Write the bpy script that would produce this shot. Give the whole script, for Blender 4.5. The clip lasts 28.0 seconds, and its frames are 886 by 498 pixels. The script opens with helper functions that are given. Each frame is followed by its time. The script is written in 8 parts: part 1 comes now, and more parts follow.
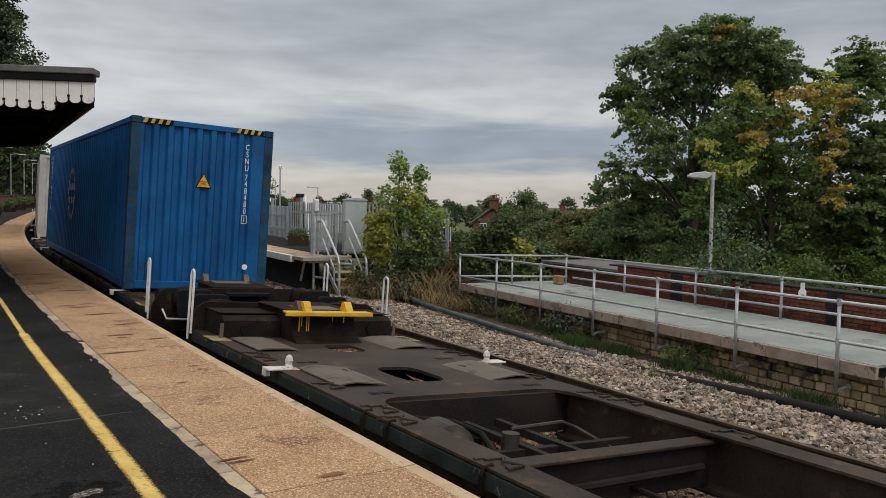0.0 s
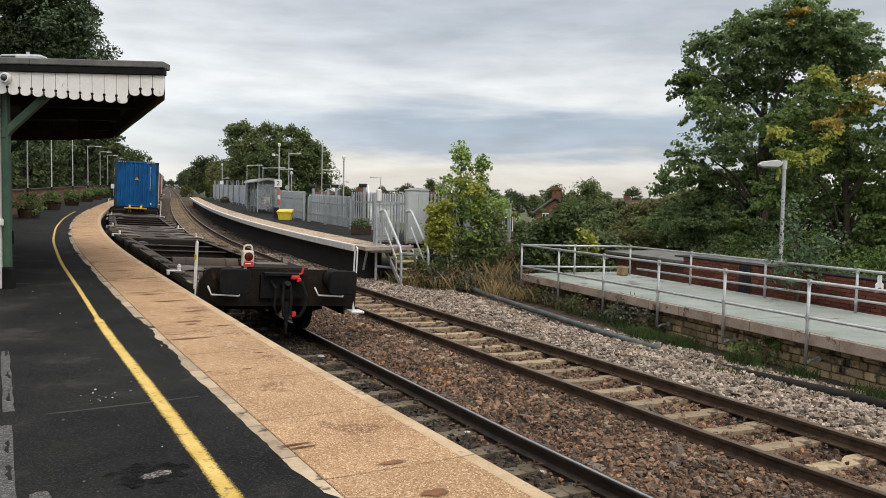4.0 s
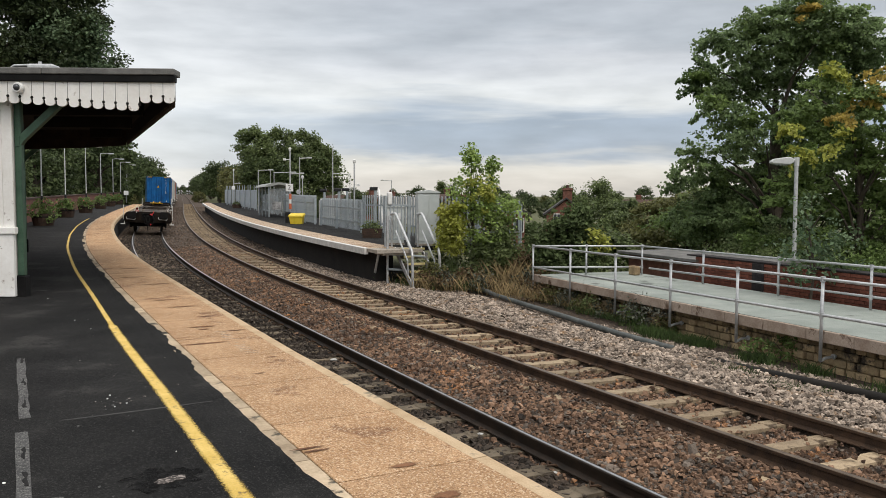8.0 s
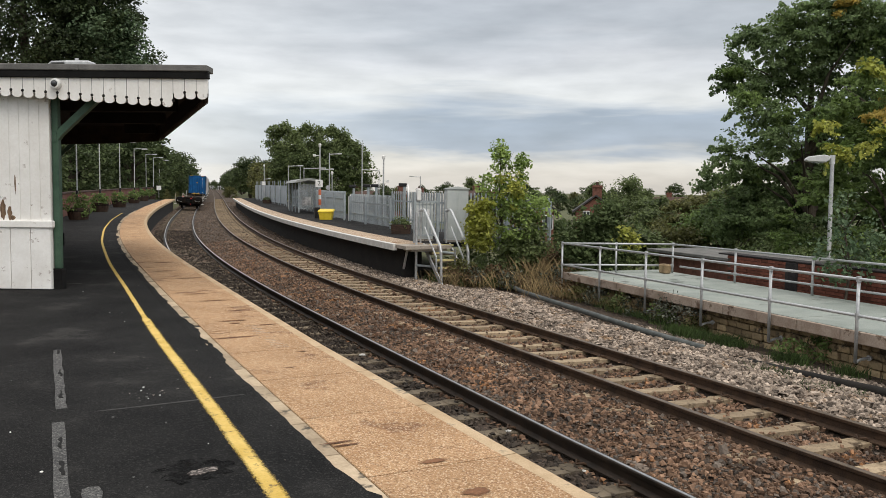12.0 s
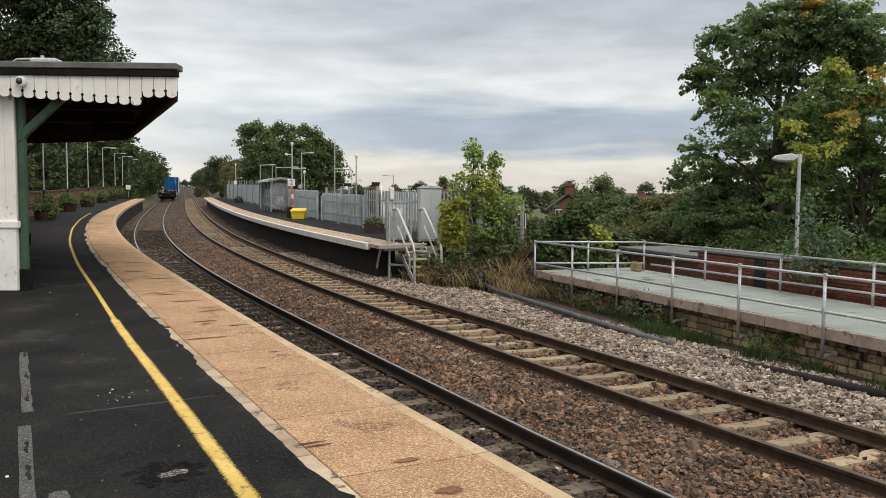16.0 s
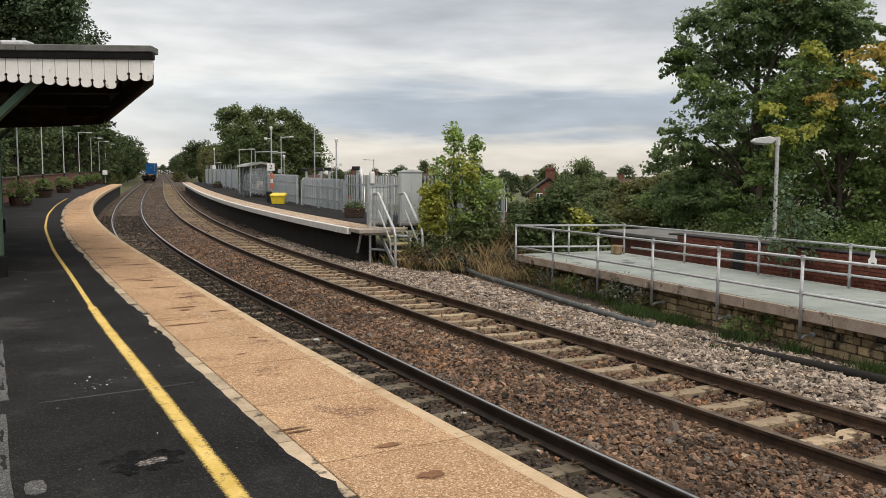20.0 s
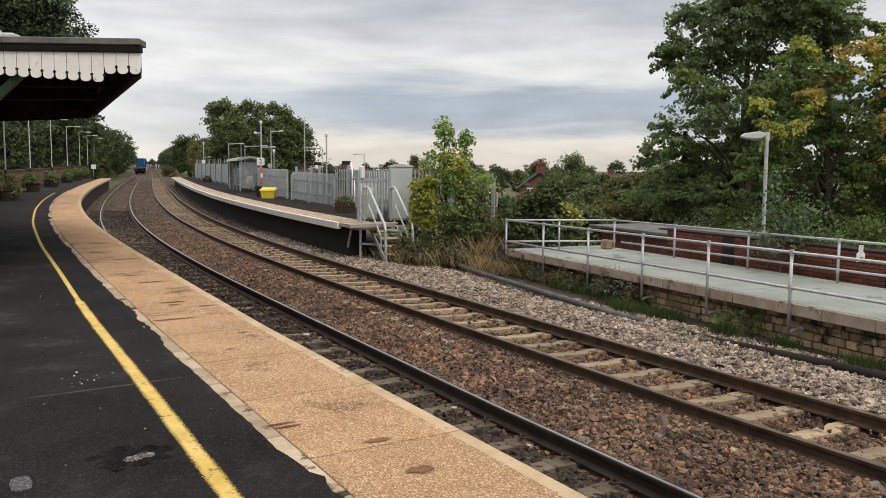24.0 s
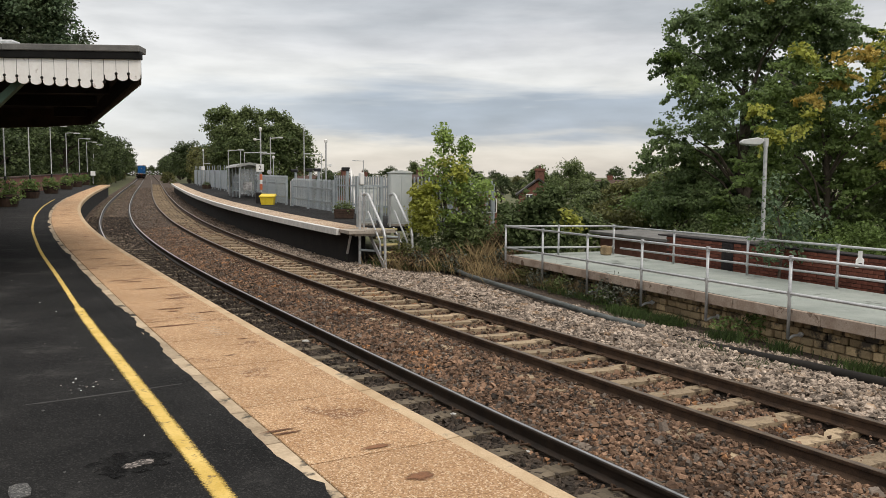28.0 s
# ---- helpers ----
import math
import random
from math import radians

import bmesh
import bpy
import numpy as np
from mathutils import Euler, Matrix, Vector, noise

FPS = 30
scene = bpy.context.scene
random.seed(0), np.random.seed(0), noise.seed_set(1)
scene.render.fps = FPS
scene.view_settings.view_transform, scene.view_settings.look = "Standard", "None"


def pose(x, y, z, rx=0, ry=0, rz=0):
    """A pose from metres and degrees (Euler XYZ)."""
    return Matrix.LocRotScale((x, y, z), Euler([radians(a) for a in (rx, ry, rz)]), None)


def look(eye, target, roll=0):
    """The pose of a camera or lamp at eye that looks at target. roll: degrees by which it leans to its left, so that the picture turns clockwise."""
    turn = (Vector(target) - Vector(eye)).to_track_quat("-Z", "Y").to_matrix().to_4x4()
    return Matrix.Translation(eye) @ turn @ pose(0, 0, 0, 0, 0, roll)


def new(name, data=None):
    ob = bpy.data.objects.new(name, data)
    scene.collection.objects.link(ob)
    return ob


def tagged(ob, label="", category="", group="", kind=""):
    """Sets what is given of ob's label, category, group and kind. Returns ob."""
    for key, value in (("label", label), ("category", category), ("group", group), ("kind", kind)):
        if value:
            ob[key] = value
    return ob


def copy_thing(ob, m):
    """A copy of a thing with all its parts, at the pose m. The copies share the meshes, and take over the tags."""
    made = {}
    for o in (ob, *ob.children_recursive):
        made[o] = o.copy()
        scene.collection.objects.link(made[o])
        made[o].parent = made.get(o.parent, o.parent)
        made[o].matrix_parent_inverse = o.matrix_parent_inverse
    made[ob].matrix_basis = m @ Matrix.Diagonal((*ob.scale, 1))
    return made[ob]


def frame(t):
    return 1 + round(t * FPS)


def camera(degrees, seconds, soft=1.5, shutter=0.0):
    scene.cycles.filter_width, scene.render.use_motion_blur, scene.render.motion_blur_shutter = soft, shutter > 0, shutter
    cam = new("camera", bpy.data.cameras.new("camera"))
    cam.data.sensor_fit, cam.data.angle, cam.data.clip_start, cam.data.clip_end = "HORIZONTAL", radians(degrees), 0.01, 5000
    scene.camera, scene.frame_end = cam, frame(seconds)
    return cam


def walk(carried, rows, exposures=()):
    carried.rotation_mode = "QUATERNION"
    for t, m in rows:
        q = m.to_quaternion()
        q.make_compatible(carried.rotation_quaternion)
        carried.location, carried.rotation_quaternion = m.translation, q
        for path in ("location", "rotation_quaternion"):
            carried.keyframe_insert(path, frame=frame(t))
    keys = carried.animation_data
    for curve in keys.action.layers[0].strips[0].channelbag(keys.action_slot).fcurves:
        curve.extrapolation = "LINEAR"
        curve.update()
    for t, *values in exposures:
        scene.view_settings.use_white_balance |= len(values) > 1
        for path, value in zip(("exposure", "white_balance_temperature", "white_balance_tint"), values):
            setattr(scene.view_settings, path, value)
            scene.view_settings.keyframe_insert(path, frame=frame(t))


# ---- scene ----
cam = camera(58.49, 28.0, soft=0.7)
# seconds, place, turn to the right, tilt up, lean
PATH = [
    (0.0, -0.021, -0.004, 1.545, 6.418, -2.843, 1.204),
    (0.5, 0.008, 0.018, 1.544, 5.487, -3.055, 1.167),
    (1.0, -0.000, 0.016, 1.550, 4.876, -3.493, 1.088),
    (1.5, -0.001, 0.031, 1.551, 4.325, -3.604, 0.917),
    (2.0, -0.005, 0.008, 1.555, 3.765, -3.494, 0.874),
    (2.5, -0.002, 0.007, 1.551, 3.278, -3.322, 0.808),
    (3.0, 0.001, 0.000, 1.550, 2.851, -3.377, 0.939),
    (3.5, -0.010, 0.013, 1.543, 2.424, -3.577, 1.163),
    (5.5, -0.002, -0.011, 1.554, 0.848, -3.737, 0.612),
    (6.0, -0.002, -0.006, 1.552, 0.892, -3.491, 0.487),
    (6.5, 0.001, -0.006, 1.554, 1.051, -3.384, 0.181),
    (7.0, 0.011, -0.002, 1.550, 1.193, -3.498, -0.153),
    (7.5, -0.001, -0.001, 1.553, 1.277, -3.533, 0.096),
    (8.0, 0.005, -0.003, 1.550, 1.088, -3.533, 0.352),
    (8.5, -0.001, -0.001, 1.554, 0.817, -3.585, 0.199),
    (9.0, 0.004, -0.002, 1.552, 0.573, -3.580, -0.013),
    (9.5, -0.003, 0.000, 1.553, 0.202, -3.642, 0.185),
    (10.0, 0.000, 0.000, 1.550, 0.000, -3.800, 0.230),
    (10.5, -0.002, -0.007, 1.553, -0.186, -3.863, 0.347),
    (11.0, -0.007, -0.018, 1.553, -0.482, -3.783, 0.526),
    (11.5, -0.011, -0.006, 1.550, -0.829, -3.788, 0.709),
    (12.0, -0.010, -0.003, 1.550, -0.951, -3.806, 0.660),
    (12.5, -0.012, -0.009, 1.552, -0.842, -3.841, 0.511),
    (14.5, 0.005, 0.004, 1.554, 0.445, -3.865, 0.395),
    (15.0, 0.010, 0.011, 1.550, 0.711, -3.880, 0.466),
    (15.5, 0.002, 0.012, 1.550, 0.790, -3.869, 0.679),
    (16.0, -0.002, -0.001, 1.550, 0.972, -3.864, 0.544),
    (16.5, -0.001, 0.009, 1.552, 1.455, -4.040, 0.244),
    (17.0, 0.008, 0.015, 1.549, 1.992, -4.309, -0.020),
    (17.5, 0.011, 0.033, 1.544, 2.344, -4.712, -0.103),
    (18.0, 0.008, 0.040, 1.546, 2.291, -4.957, -0.079),
    (18.5, 0.008, 0.035, 1.549, 2.207, -5.085, -0.057),
    (19.0, 0.010, 0.036, 1.545, 2.225, -5.118, 0.062),
    (19.5, 0.002, 0.031, 1.547, 2.311, -5.066, 0.298),
    (20.0, 0.003, 0.031, 1.547, 2.350, -5.000, 0.327),
    (20.5, 0.008, 0.029, 1.543, 2.399, -4.951, 0.352),
    (21.0, 0.004, 0.033, 1.547, 2.416, -5.010, 0.280),
    (21.5, 0.008, 0.033, 1.545, 2.408, -5.103, 0.170),
    (23.5, 0.010, 0.041, 1.541, 2.791, -5.395, 0.293),
    (24.0, 0.009, 0.053, 1.540, 3.037, -5.366, 0.396),
    (24.5, 0.010, 0.044, 1.542, 3.070, -5.225, 0.523),
    (25.0, 0.008, 0.021, 1.546, 2.888, -4.898, 0.528),
    (25.5, 0.012, 0.017, 1.549, 2.756, -4.607, 0.405),
    (26.0, 0.008, 0.029, 1.547, 2.760, -4.322, 0.324),
    (26.5, 0.011, 0.029, 1.544, 2.736, -4.237, 0.276),
    (27.0, 0.011, 0.027, 1.547, 2.743, -4.374, 0.346),
    (27.5, 0.009, 0.042, 1.543, 2.906, -4.568, 0.364),
    (28.0, 0.009, 0.049, 1.540, 3.076, -4.917, 0.343),
]


def aim(x, y, z, right, up, lean):
    eye = Vector((x, y, z))
    a, b = radians(right), radians(up)
    ahead = Vector((math.sin(a) * math.cos(b), math.cos(a) * math.cos(b), math.sin(b)))
    return look(eye, eye + ahead, lean)


walk(cam, [(row[0], aim(*row[1:])) for row in PATH],
     [(0.0, -0.46, 6800, 10), (0.3, -0.14, 6800, 10), (0.7, 0.0, 6800, 10), (2.0, 0.05, 6800, 10), (3.5, 0.06, 6800, 10), (5.5, 0.02, 6800, 10), (16.0, 0.0, 6900, 10), (20.0, 0.0, 7050, 11), (28.0, 0.0, 7050, 11)])

# ---- sky and light ----
world = bpy.data.worlds.new("overcast_sky")
scene.world = world
world.use_nodes = True


def sky_nodes():
    n, l = world.node_tree.nodes, world.node_tree.links
    n.clear()
    out, back = n.new("ShaderNodeOutputWorld"), n.new("ShaderNodeBackground")
    sky = n.new("ShaderNodeTexSky")
    sky.sky_type, sky.sun_disc = "NISHITA", False
    sky.sun_elevation, sky.sun_rotation, sky.air_density, sky.dust_density = radians(50), radians(150), 1.0, 2.0
    co = n.new("ShaderNodeTexCoord")
    sep = n.new("ShaderNodeSeparateXYZ")
    l.new(co.outputs["Generated"], sep.inputs[0])
    # long flat cloud banks
    mp = n.new("ShaderNodeMapping")
    mp.inputs["Scale"].default_value = (1.6, 1.6, 13.0)
    mp.inputs["Location"].default_value = (3.1, 0.4, 0.7)
    l.new(co.outputs["Generated"], mp.inputs["Vector"])
    big = n.new("ShaderNodeTexNoise")
    big.inputs["Scale"].default_value, big.inputs["Detail"].default_value, big.inputs["Roughness"].default_value = 1.7, 5.0, 0.52
    big.inputs["Distortion"].default_value = 0.35
    l.new(mp.outputs[0], big.inputs["Vector"])
    # the height above the horizon, bent by the clouds
    bend = n.new("ShaderNodeMath")
    bend.operation = "MULTIPLY_ADD"
    l.new(big.outputs["Fac"], bend.inputs[0])
    bend.inputs[1].default_value = 0.16
    bend.inputs[2].default_value = -0.08
    hgt = n.new("ShaderNodeMath")
    hgt.operation = "ADD"
    l.new(sep.outputs["Z"], hgt.inputs[0])
    l.new(bend.outputs[0], hgt.inputs[1])
    ramp = n.new("ShaderNodeValToRGB")
    el = ramp.color_ramp.elements
    stops = [(0.0, (0.63, 0.61, 0.585)), (0.030, (0.685, 0.675, 0.655)), (0.052, (0.335, 0.395, 0.50)), (0.085, (0.32, 0.38, 0.48)), (0.12, (0.68, 0.70, 0.72)),
             (0.165, (0.58, 0.60, 0.64)), (0.21, (0.43, 0.46, 0.50)), (0.30, (0.50, 0.53, 0.58)), (0.55, (1.0, 1.02, 1.05)), (1.0, (1.68, 1.68, 1.68))]
    el[0].position, el[0].color = stops[0][0], (*stops[0][1], 1)
    el[1].position, el[1].color = stops[-1][0], (*stops[-1][1], 1)
    for p, c in stops[1:-1]:
        e = el.new(p)
        e.color = (*c, 1)
    l.new(hgt.outputs[0], ramp.inputs["Fac"])
    # thinner, lighter cloud towards the line's vanishing end
    west = n.new("ShaderNodeMapRange")
    west.interpolation_type = "SMOOTHSTEP"
    west.inputs["From Min"].default_value, west.inputs["From Max"].default_value = 0.0, -0.38
    west.inputs["To Max"].default_value = 0.72
    l.new(sep.outputs["X"], west.inputs["Value"])
    pale = n.new("ShaderNodeMixRGB")
    l.new(west.outputs[0], pale.inputs[0])
    l.new(ramp.outputs[0], pale.inputs[1])
    pale.inputs[2].default_value = (0.76, 0.78, 0.80, 1)
    # fine mottling
    mp2 = n.new("ShaderNodeMapping")
    mp2.inputs["Scale"].default_value = (5.0, 5.0, 22.0)
    l.new(co.outputs["Generated"], mp2.inputs["Vector"])
    fine = n.new("ShaderNodeTexNoise")
    fine.inputs["Scale"].default_value, fine.inputs["Detail"].default_value = 2.2, 6.0
    l.new(mp2.outputs[0], fine.inputs["Vector"])
    fr = n.new("ShaderNodeMapRange")
    fr.inputs["From Min"].default_value, fr.inputs["From Max"].default_value = 0.3, 0.7
    fr.inputs["To Min"].default_value, fr.inputs["To Max"].default_value = 0.87, 1.12
    l.new(fine.outputs["Fac"], fr.inputs["Value"])
    mul = n.new("ShaderNodeMixRGB")
    mul.blend_type = "MULTIPLY"
    mul.inputs[0].default_value = 1.0
    l.new(pale.outputs[0], mul.inputs[1])
    l.new(fr.outputs[0], mul.inputs[2])
    sc = n.new("ShaderNodeMixRGB")
    sc.blend_type = "MULTIPLY"
    sc.inputs[0].default_value = 1.0
    sc.inputs[2].default_value = (0.03, 0.03, 0.03, 1)
    l.new(sky.outputs[0], sc.inputs[1])
    add = n.new("ShaderNodeMixRGB")
    add.blend_type = "ADD"
    add.inputs[0].default_value = 1.0
    l.new(mul.outputs[0], add.inputs[1])
    l.new(sc.outputs[0], add.inputs[2])
    l.new(add.outputs[0], back.inputs["Color"])
    back.inputs["Strength"].default_value = 1.0
    l.new(back.outputs[0], out.inputs["Surface"])


sky_nodes()
sun = new("sun", bpy.data.lights.new("sun", "SUN"))
sun.data.energy, sun.data.angle, sun.data.color = 0.9, radians(25), (1.0, 0.96, 0.9)
sun.matrix_world = look((0, 0, 60), (-0.30, 0.52, 59.25))


# ---- materials ----
def material(name, dark, light, scale=6.0, rough=0.8, bump=0.2, metal=0.0, fine=60.0, spots=None, island=0.0, rand=0.0, stretch=(1, 1, 1), translucent=0.0, spec=0.3, bump_scale=None):
    """Two tones mixed by coarse and fine noise; spots: (colour, scale, share) of a third tone; island/rand: brightness that changes from piece to piece."""
    m = bpy.data.materials.new(name)
    m.use_nodes = True
    n, l = m.node_tree.nodes, m.node_tree.links
    b = n["Principled BSDF"]
    co, mp = n.new("ShaderNodeTexCoord"), n.new("ShaderNodeMapping")
    mp.inputs["Scale"].default_value = stretch
    l.new(co.outputs["Object"], mp.inputs["Vector"])
    a = n.new("ShaderNodeTexNoise")
    a.inputs["Scale"].default_value, a.inputs["Detail"].default_value, a.inputs["Roughness"].default_value = scale, 4.0, 0.6
    f = n.new("ShaderNodeTexNoise")
    f.inputs["Scale"].default_value, f.inputs["Detail"].default_value, f.inputs["Roughness"].default_value = fine, 3.0, 0.65
    for t in (a, f):
        l.new(mp.outputs[0], t.inputs["Vector"])
    mix = n.new("ShaderNodeMath")
    mix.operation = "MULTIPLY_ADD"
    l.new(f.outputs["Fac"], mix.inputs[0])
    mix.inputs[1].default_value = 0.7
    half = n.new("ShaderNodeMath")
    half.operation = "MULTIPLY_ADD"
    l.new(a.outputs["Fac"], half.inputs[0])
    half.inputs[1].default_value, half.inputs[2].default_value = 1.5, -0.6
    l.new(half.outputs[0], mix.inputs[2])
    ramp = n.new("ShaderNodeValToRGB")
    e = ramp.color_ramp.elements
    e[0].position, e[0].color, e[1].position, e[1].color = 0.2, (*dark, 1), 0.8, (*light, 1)
    l.new(mix.outputs[0], ramp.inputs["Fac"])
    colour = ramp.outputs["Color"]
    if spots:
        s = n.new("ShaderNodeTexNoise")
        s.inputs["Scale"].default_value, s.inputs["Detail"].default_value, s.inputs["Roughness"].default_value = spots[1], 5.0, 0.7
        l.new(mp.outputs[0], s.inputs["Vector"])
        r2 = n.new("ShaderNodeMapRange")
        r2.inputs["From Min"].default_value, r2.inputs["From Max"].default_value = 0.62 - spots[2] * 0.3, 0.70 - spots[2] * 0.3
        l.new(s.outputs["Fac"], r2.inputs["Value"])
        mx = n.new("ShaderNodeMixRGB")
        l.new(r2.outputs[0], mx.inputs[0])
        l.new(colour, mx.inputs[1])
        mx.inputs[2].default_value = (*spots[0], 1)
        colour = mx.outputs[0]
    for amount, source in ((island, "ShaderNodeNewGeometry"), (rand, "ShaderNodeObjectInfo")):
        if amount:
            g = n.new(source)
            mr = n.new("ShaderNodeMapRange")
            mr.inputs["To Min"].default_value, mr.inputs["To Max"].default_value = 1 - amount, 1 + amount
            l.new(g.outputs["Random Per Island" if amount is island and source == "ShaderNodeNewGeometry" else "Random"], mr.inputs["Value"])
            hv = n.new("ShaderNodeHueSaturation")
            l.new(mr.outputs[0], hv.inputs["Value"])
            l.new(colour, hv.inputs["Color"])
            colour = hv.outputs[0]
    l.new(colour, b.inputs["Base Color"])
    rr = n.new("ShaderNodeMapRange")
    rr.inputs["To Min"].default_value, rr.inputs["To Max"].default_value = max(0.05, rough - 0.12), min(1, rough + 0.12)
    l.new(a.outputs["Fac"], rr.inputs["Value"])
    l.new(rr.outputs[0], b.inputs["Roughness"])
    b.inputs["Metallic"].default_value = metal
    b.inputs["Specular IOR Level"].default_value = spec
    if bump:
        bp = n.new("ShaderNodeBump")
        bp.inputs["Strength"].default_value, bp.inputs["Distance"].default_value = bump, bump_scale or 0.02
        l.new(f.outputs["Fac"], bp.inputs["Height"])
        l.new(bp.outputs[0], b.inputs["Normal"])
    if translucent:
        tr = n.new("ShaderNodeBsdfTranslucent")
        l.new(colour, tr.inputs["Color"])
        ms = n.new("ShaderNodeMixShader")
        ms.inputs[0].default_value = translucent
        out = n["Material Output"]
        l.new(b.outputs[0], ms.inputs[1])
        l.new(tr.outputs[0], ms.inputs[2])
        l.new(ms.outputs[0], out.inputs["Surface"])
    return m


def speckled(name, dark, light):
    """Exposed-aggregate paving: stained base with pale and dark grains."""
    m = material(name, dark, light, 1.6, 0.88, 0.8, fine=70, spots=((0.22, 0.105, 0.05), 1.3, 0.12), rand=0.07)
    n, l = m.node_tree.nodes, m.node_tree.links
    b = n["Principled BSDF"]
    src = b.inputs["Base Color"].links[0].from_socket
    co = n.new("ShaderNodeTexCoord")
    v = n.new("ShaderNodeTexVoronoi")
    v.inputs["Scale"].default_value = 125.0
    l.new(co.outputs["Object"], v.inputs["Vector"])
    sep = n.new("ShaderNodeSeparateColor")
    l.new(v.outputs["Color"], sep.inputs[0])
    for lo, hi, tone in ((0.80, 0.84, (0.86, 0.70, 0.50, 1)), (0.24, 0.20, (0.15, 0.075, 0.035, 1))):
        r = n.new("ShaderNodeMapRange")
        r.inputs["From Min"].default_value, r.inputs["From Max"].default_value = lo, hi
        r.inputs["To Max"].default_value = 0.55
        l.new(sep.outputs[0], r.inputs["Value"])
        mx = n.new("ShaderNodeMixRGB")
        l.new(r.outputs[0], mx.inputs[0])
        l.new(src, mx.inputs[1])
        mx.inputs[2].default_value = tone
        src = mx.outputs[0]
    l.new(src, b.inputs["Base Color"])
    return m


def grain(m, scale, tones):
    """Loose grains of other tones sown over a material: (from, to, colour, strength)."""
    n, l = m.node_tree.nodes, m.node_tree.links
    b = n["Principled BSDF"]
    src = b.inputs["Base Color"].links[0].from_socket
    co = n.new("ShaderNodeTexCoord")
    v = n.new("ShaderNodeTexVoronoi")
    v.inputs["Scale"].default_value = scale
    l.new(co.outputs["Object"], v.inputs["Vector"])
    sep = n.new("ShaderNodeSeparateColor")
    l.new(v.outputs["Color"], sep.inputs[0])
    for lo, hi, tone, k in tones:
        r = n.new("ShaderNodeMapRange")
        r.inputs["From Min"].default_value, r.inputs["From Max"].default_value = lo, hi
        r.inputs["To Max"].default_value = k
        l.new(sep.outputs[0], r.inputs["Value"])
        mx = n.new("ShaderNodeMixRGB")
        l.new(r.outputs[0], mx.inputs[0])
        l.new(src, mx.inputs[1])
        mx.inputs[2].default_value = (*tone, 1)
        src = mx.outputs[0]
    l.new(src, b.inputs["Base Color"])
    return m


def see_through(m, share):
    """Lets part of the light straight through a pane."""
    n, l = m.node_tree.nodes, m.node_tree.links
    tr, ms, out = n.new("ShaderNodeBsdfTransparent"), n.new("ShaderNodeMixShader"), n["Material Output"]
    src = out.inputs["Surface"].links[0].from_socket
    ms.inputs[0].default_value = share
    l.new(src, ms.inputs[1])
    l.new(tr.outputs[0], ms.inputs[2])
    l.new(ms.outputs[0], out.inputs["Surface"])
    return m


M = {}
M["asphalt"] = material("platform_asphalt", (0.0042, 0.0042, 0.0044), (0.027, 0.0265, 0.0258), 1.0, 0.85, 0.6, fine=120, spots=((0.040, 0.0388, 0.0368), 1.0, 0.17), spec=0.12)
M["patch"] = material("asphalt_patch", (0.05, 0.05, 0.05), (0.10, 0.10, 0.097), 3, 0.85, 0.5, fine=120)
M["slab"] = speckled("buff_slab", (0.392, 0.222, 0.108), (0.545, 0.335, 0.183))
M["nosing"] = material("pale_nosing", (0.40, 0.275, 0.155), (0.63, 0.48, 0.315), 3, 0.85, 0.4, fine=80, spots=((0.20, 0.17, 0.12), 3.0, 0.1))
M["oldstone"] = material("old_edge_stone", (0.31, 0.235, 0.155), (0.53, 0.42, 0.295), 3, 0.9, 0.5, fine=40, rand=0.2, spots=((0.07, 0.06, 0.045), 3.2, 0.2))
M["yellow_line"] = material("yellow_line_paint", (0.56, 0.37, 0.075), (0.76, 0.55, 0.18), 4, 0.8, 0.4, fine=55, spots=((0.20, 0.14, 0.06), 13.0, 0.16))
M["dark_wall"] = material("dark_platform_wall", (0.012, 0.012, 0.012), (0.03, 0.027, 0.025), 2, 0.9, 0.4, fine=30)
M["rail_side"] = material("rusty_rail", (0.028, 0.017, 0.011), (0.085, 0.05, 0.03), 5, 0.8, 0.3, fine=80)
M["rail_oily"] = material("oily_dark_rail", (0.012, 0.0085, 0.006), (0.042, 0.028, 0.019), 5, 0.6, 0.3, fine=80)
M["rail_head"] = material("worn_rail_head", (0.36, 0.36, 0.36), (0.50, 0.50, 0.49), 8, 0.33, 0.05, metal=1.0, fine=90)
M["rail_head_dull"] = material("dull_rail_head", (0.10, 0.075, 0.055), (0.20, 0.15, 0.11), 8, 0.45, 0.1, metal=0.7, fine=90)
M["sleeper_pale"] = material("pale_concrete_sleeper", (0.21, 0.155, 0.098), (0.44, 0.34, 0.225), 3, 0.9, 0.4, fine=50, rand=0.28, spots=((0.10, 0.07, 0.045), 3.0, 0.18))
M["sleeper_old"] = material("dirty_sleeper", (0.07, 0.056, 0.04), (0.20, 0.16, 0.112), 4, 0.9, 0.5, fine=50, rand=0.25)
M["bed"] = material("ballast_bed", (0.035, 0.026, 0.02), (0.115, 0.084, 0.063), 9, 0.95, 0.9, fine=42, spots=((0.2, 0.14, 0.095), 14, 0.2), bump_scale=0.05)
M["stone_dark"] = material("oily_ballast_stone", (0.019, 0.015, 0.012), (0.078, 0.061, 0.047), 3, 0.9, 0.3, island=0.45)
M["stone_brown"] = material("brown_ballast_stone", (0.072, 0.043, 0.029), (0.26, 0.16, 0.103), 1.2, 0.9, 0.3, island=0.65, spots=((0.33, 0.16, 0.07), 0.9, 0.12))
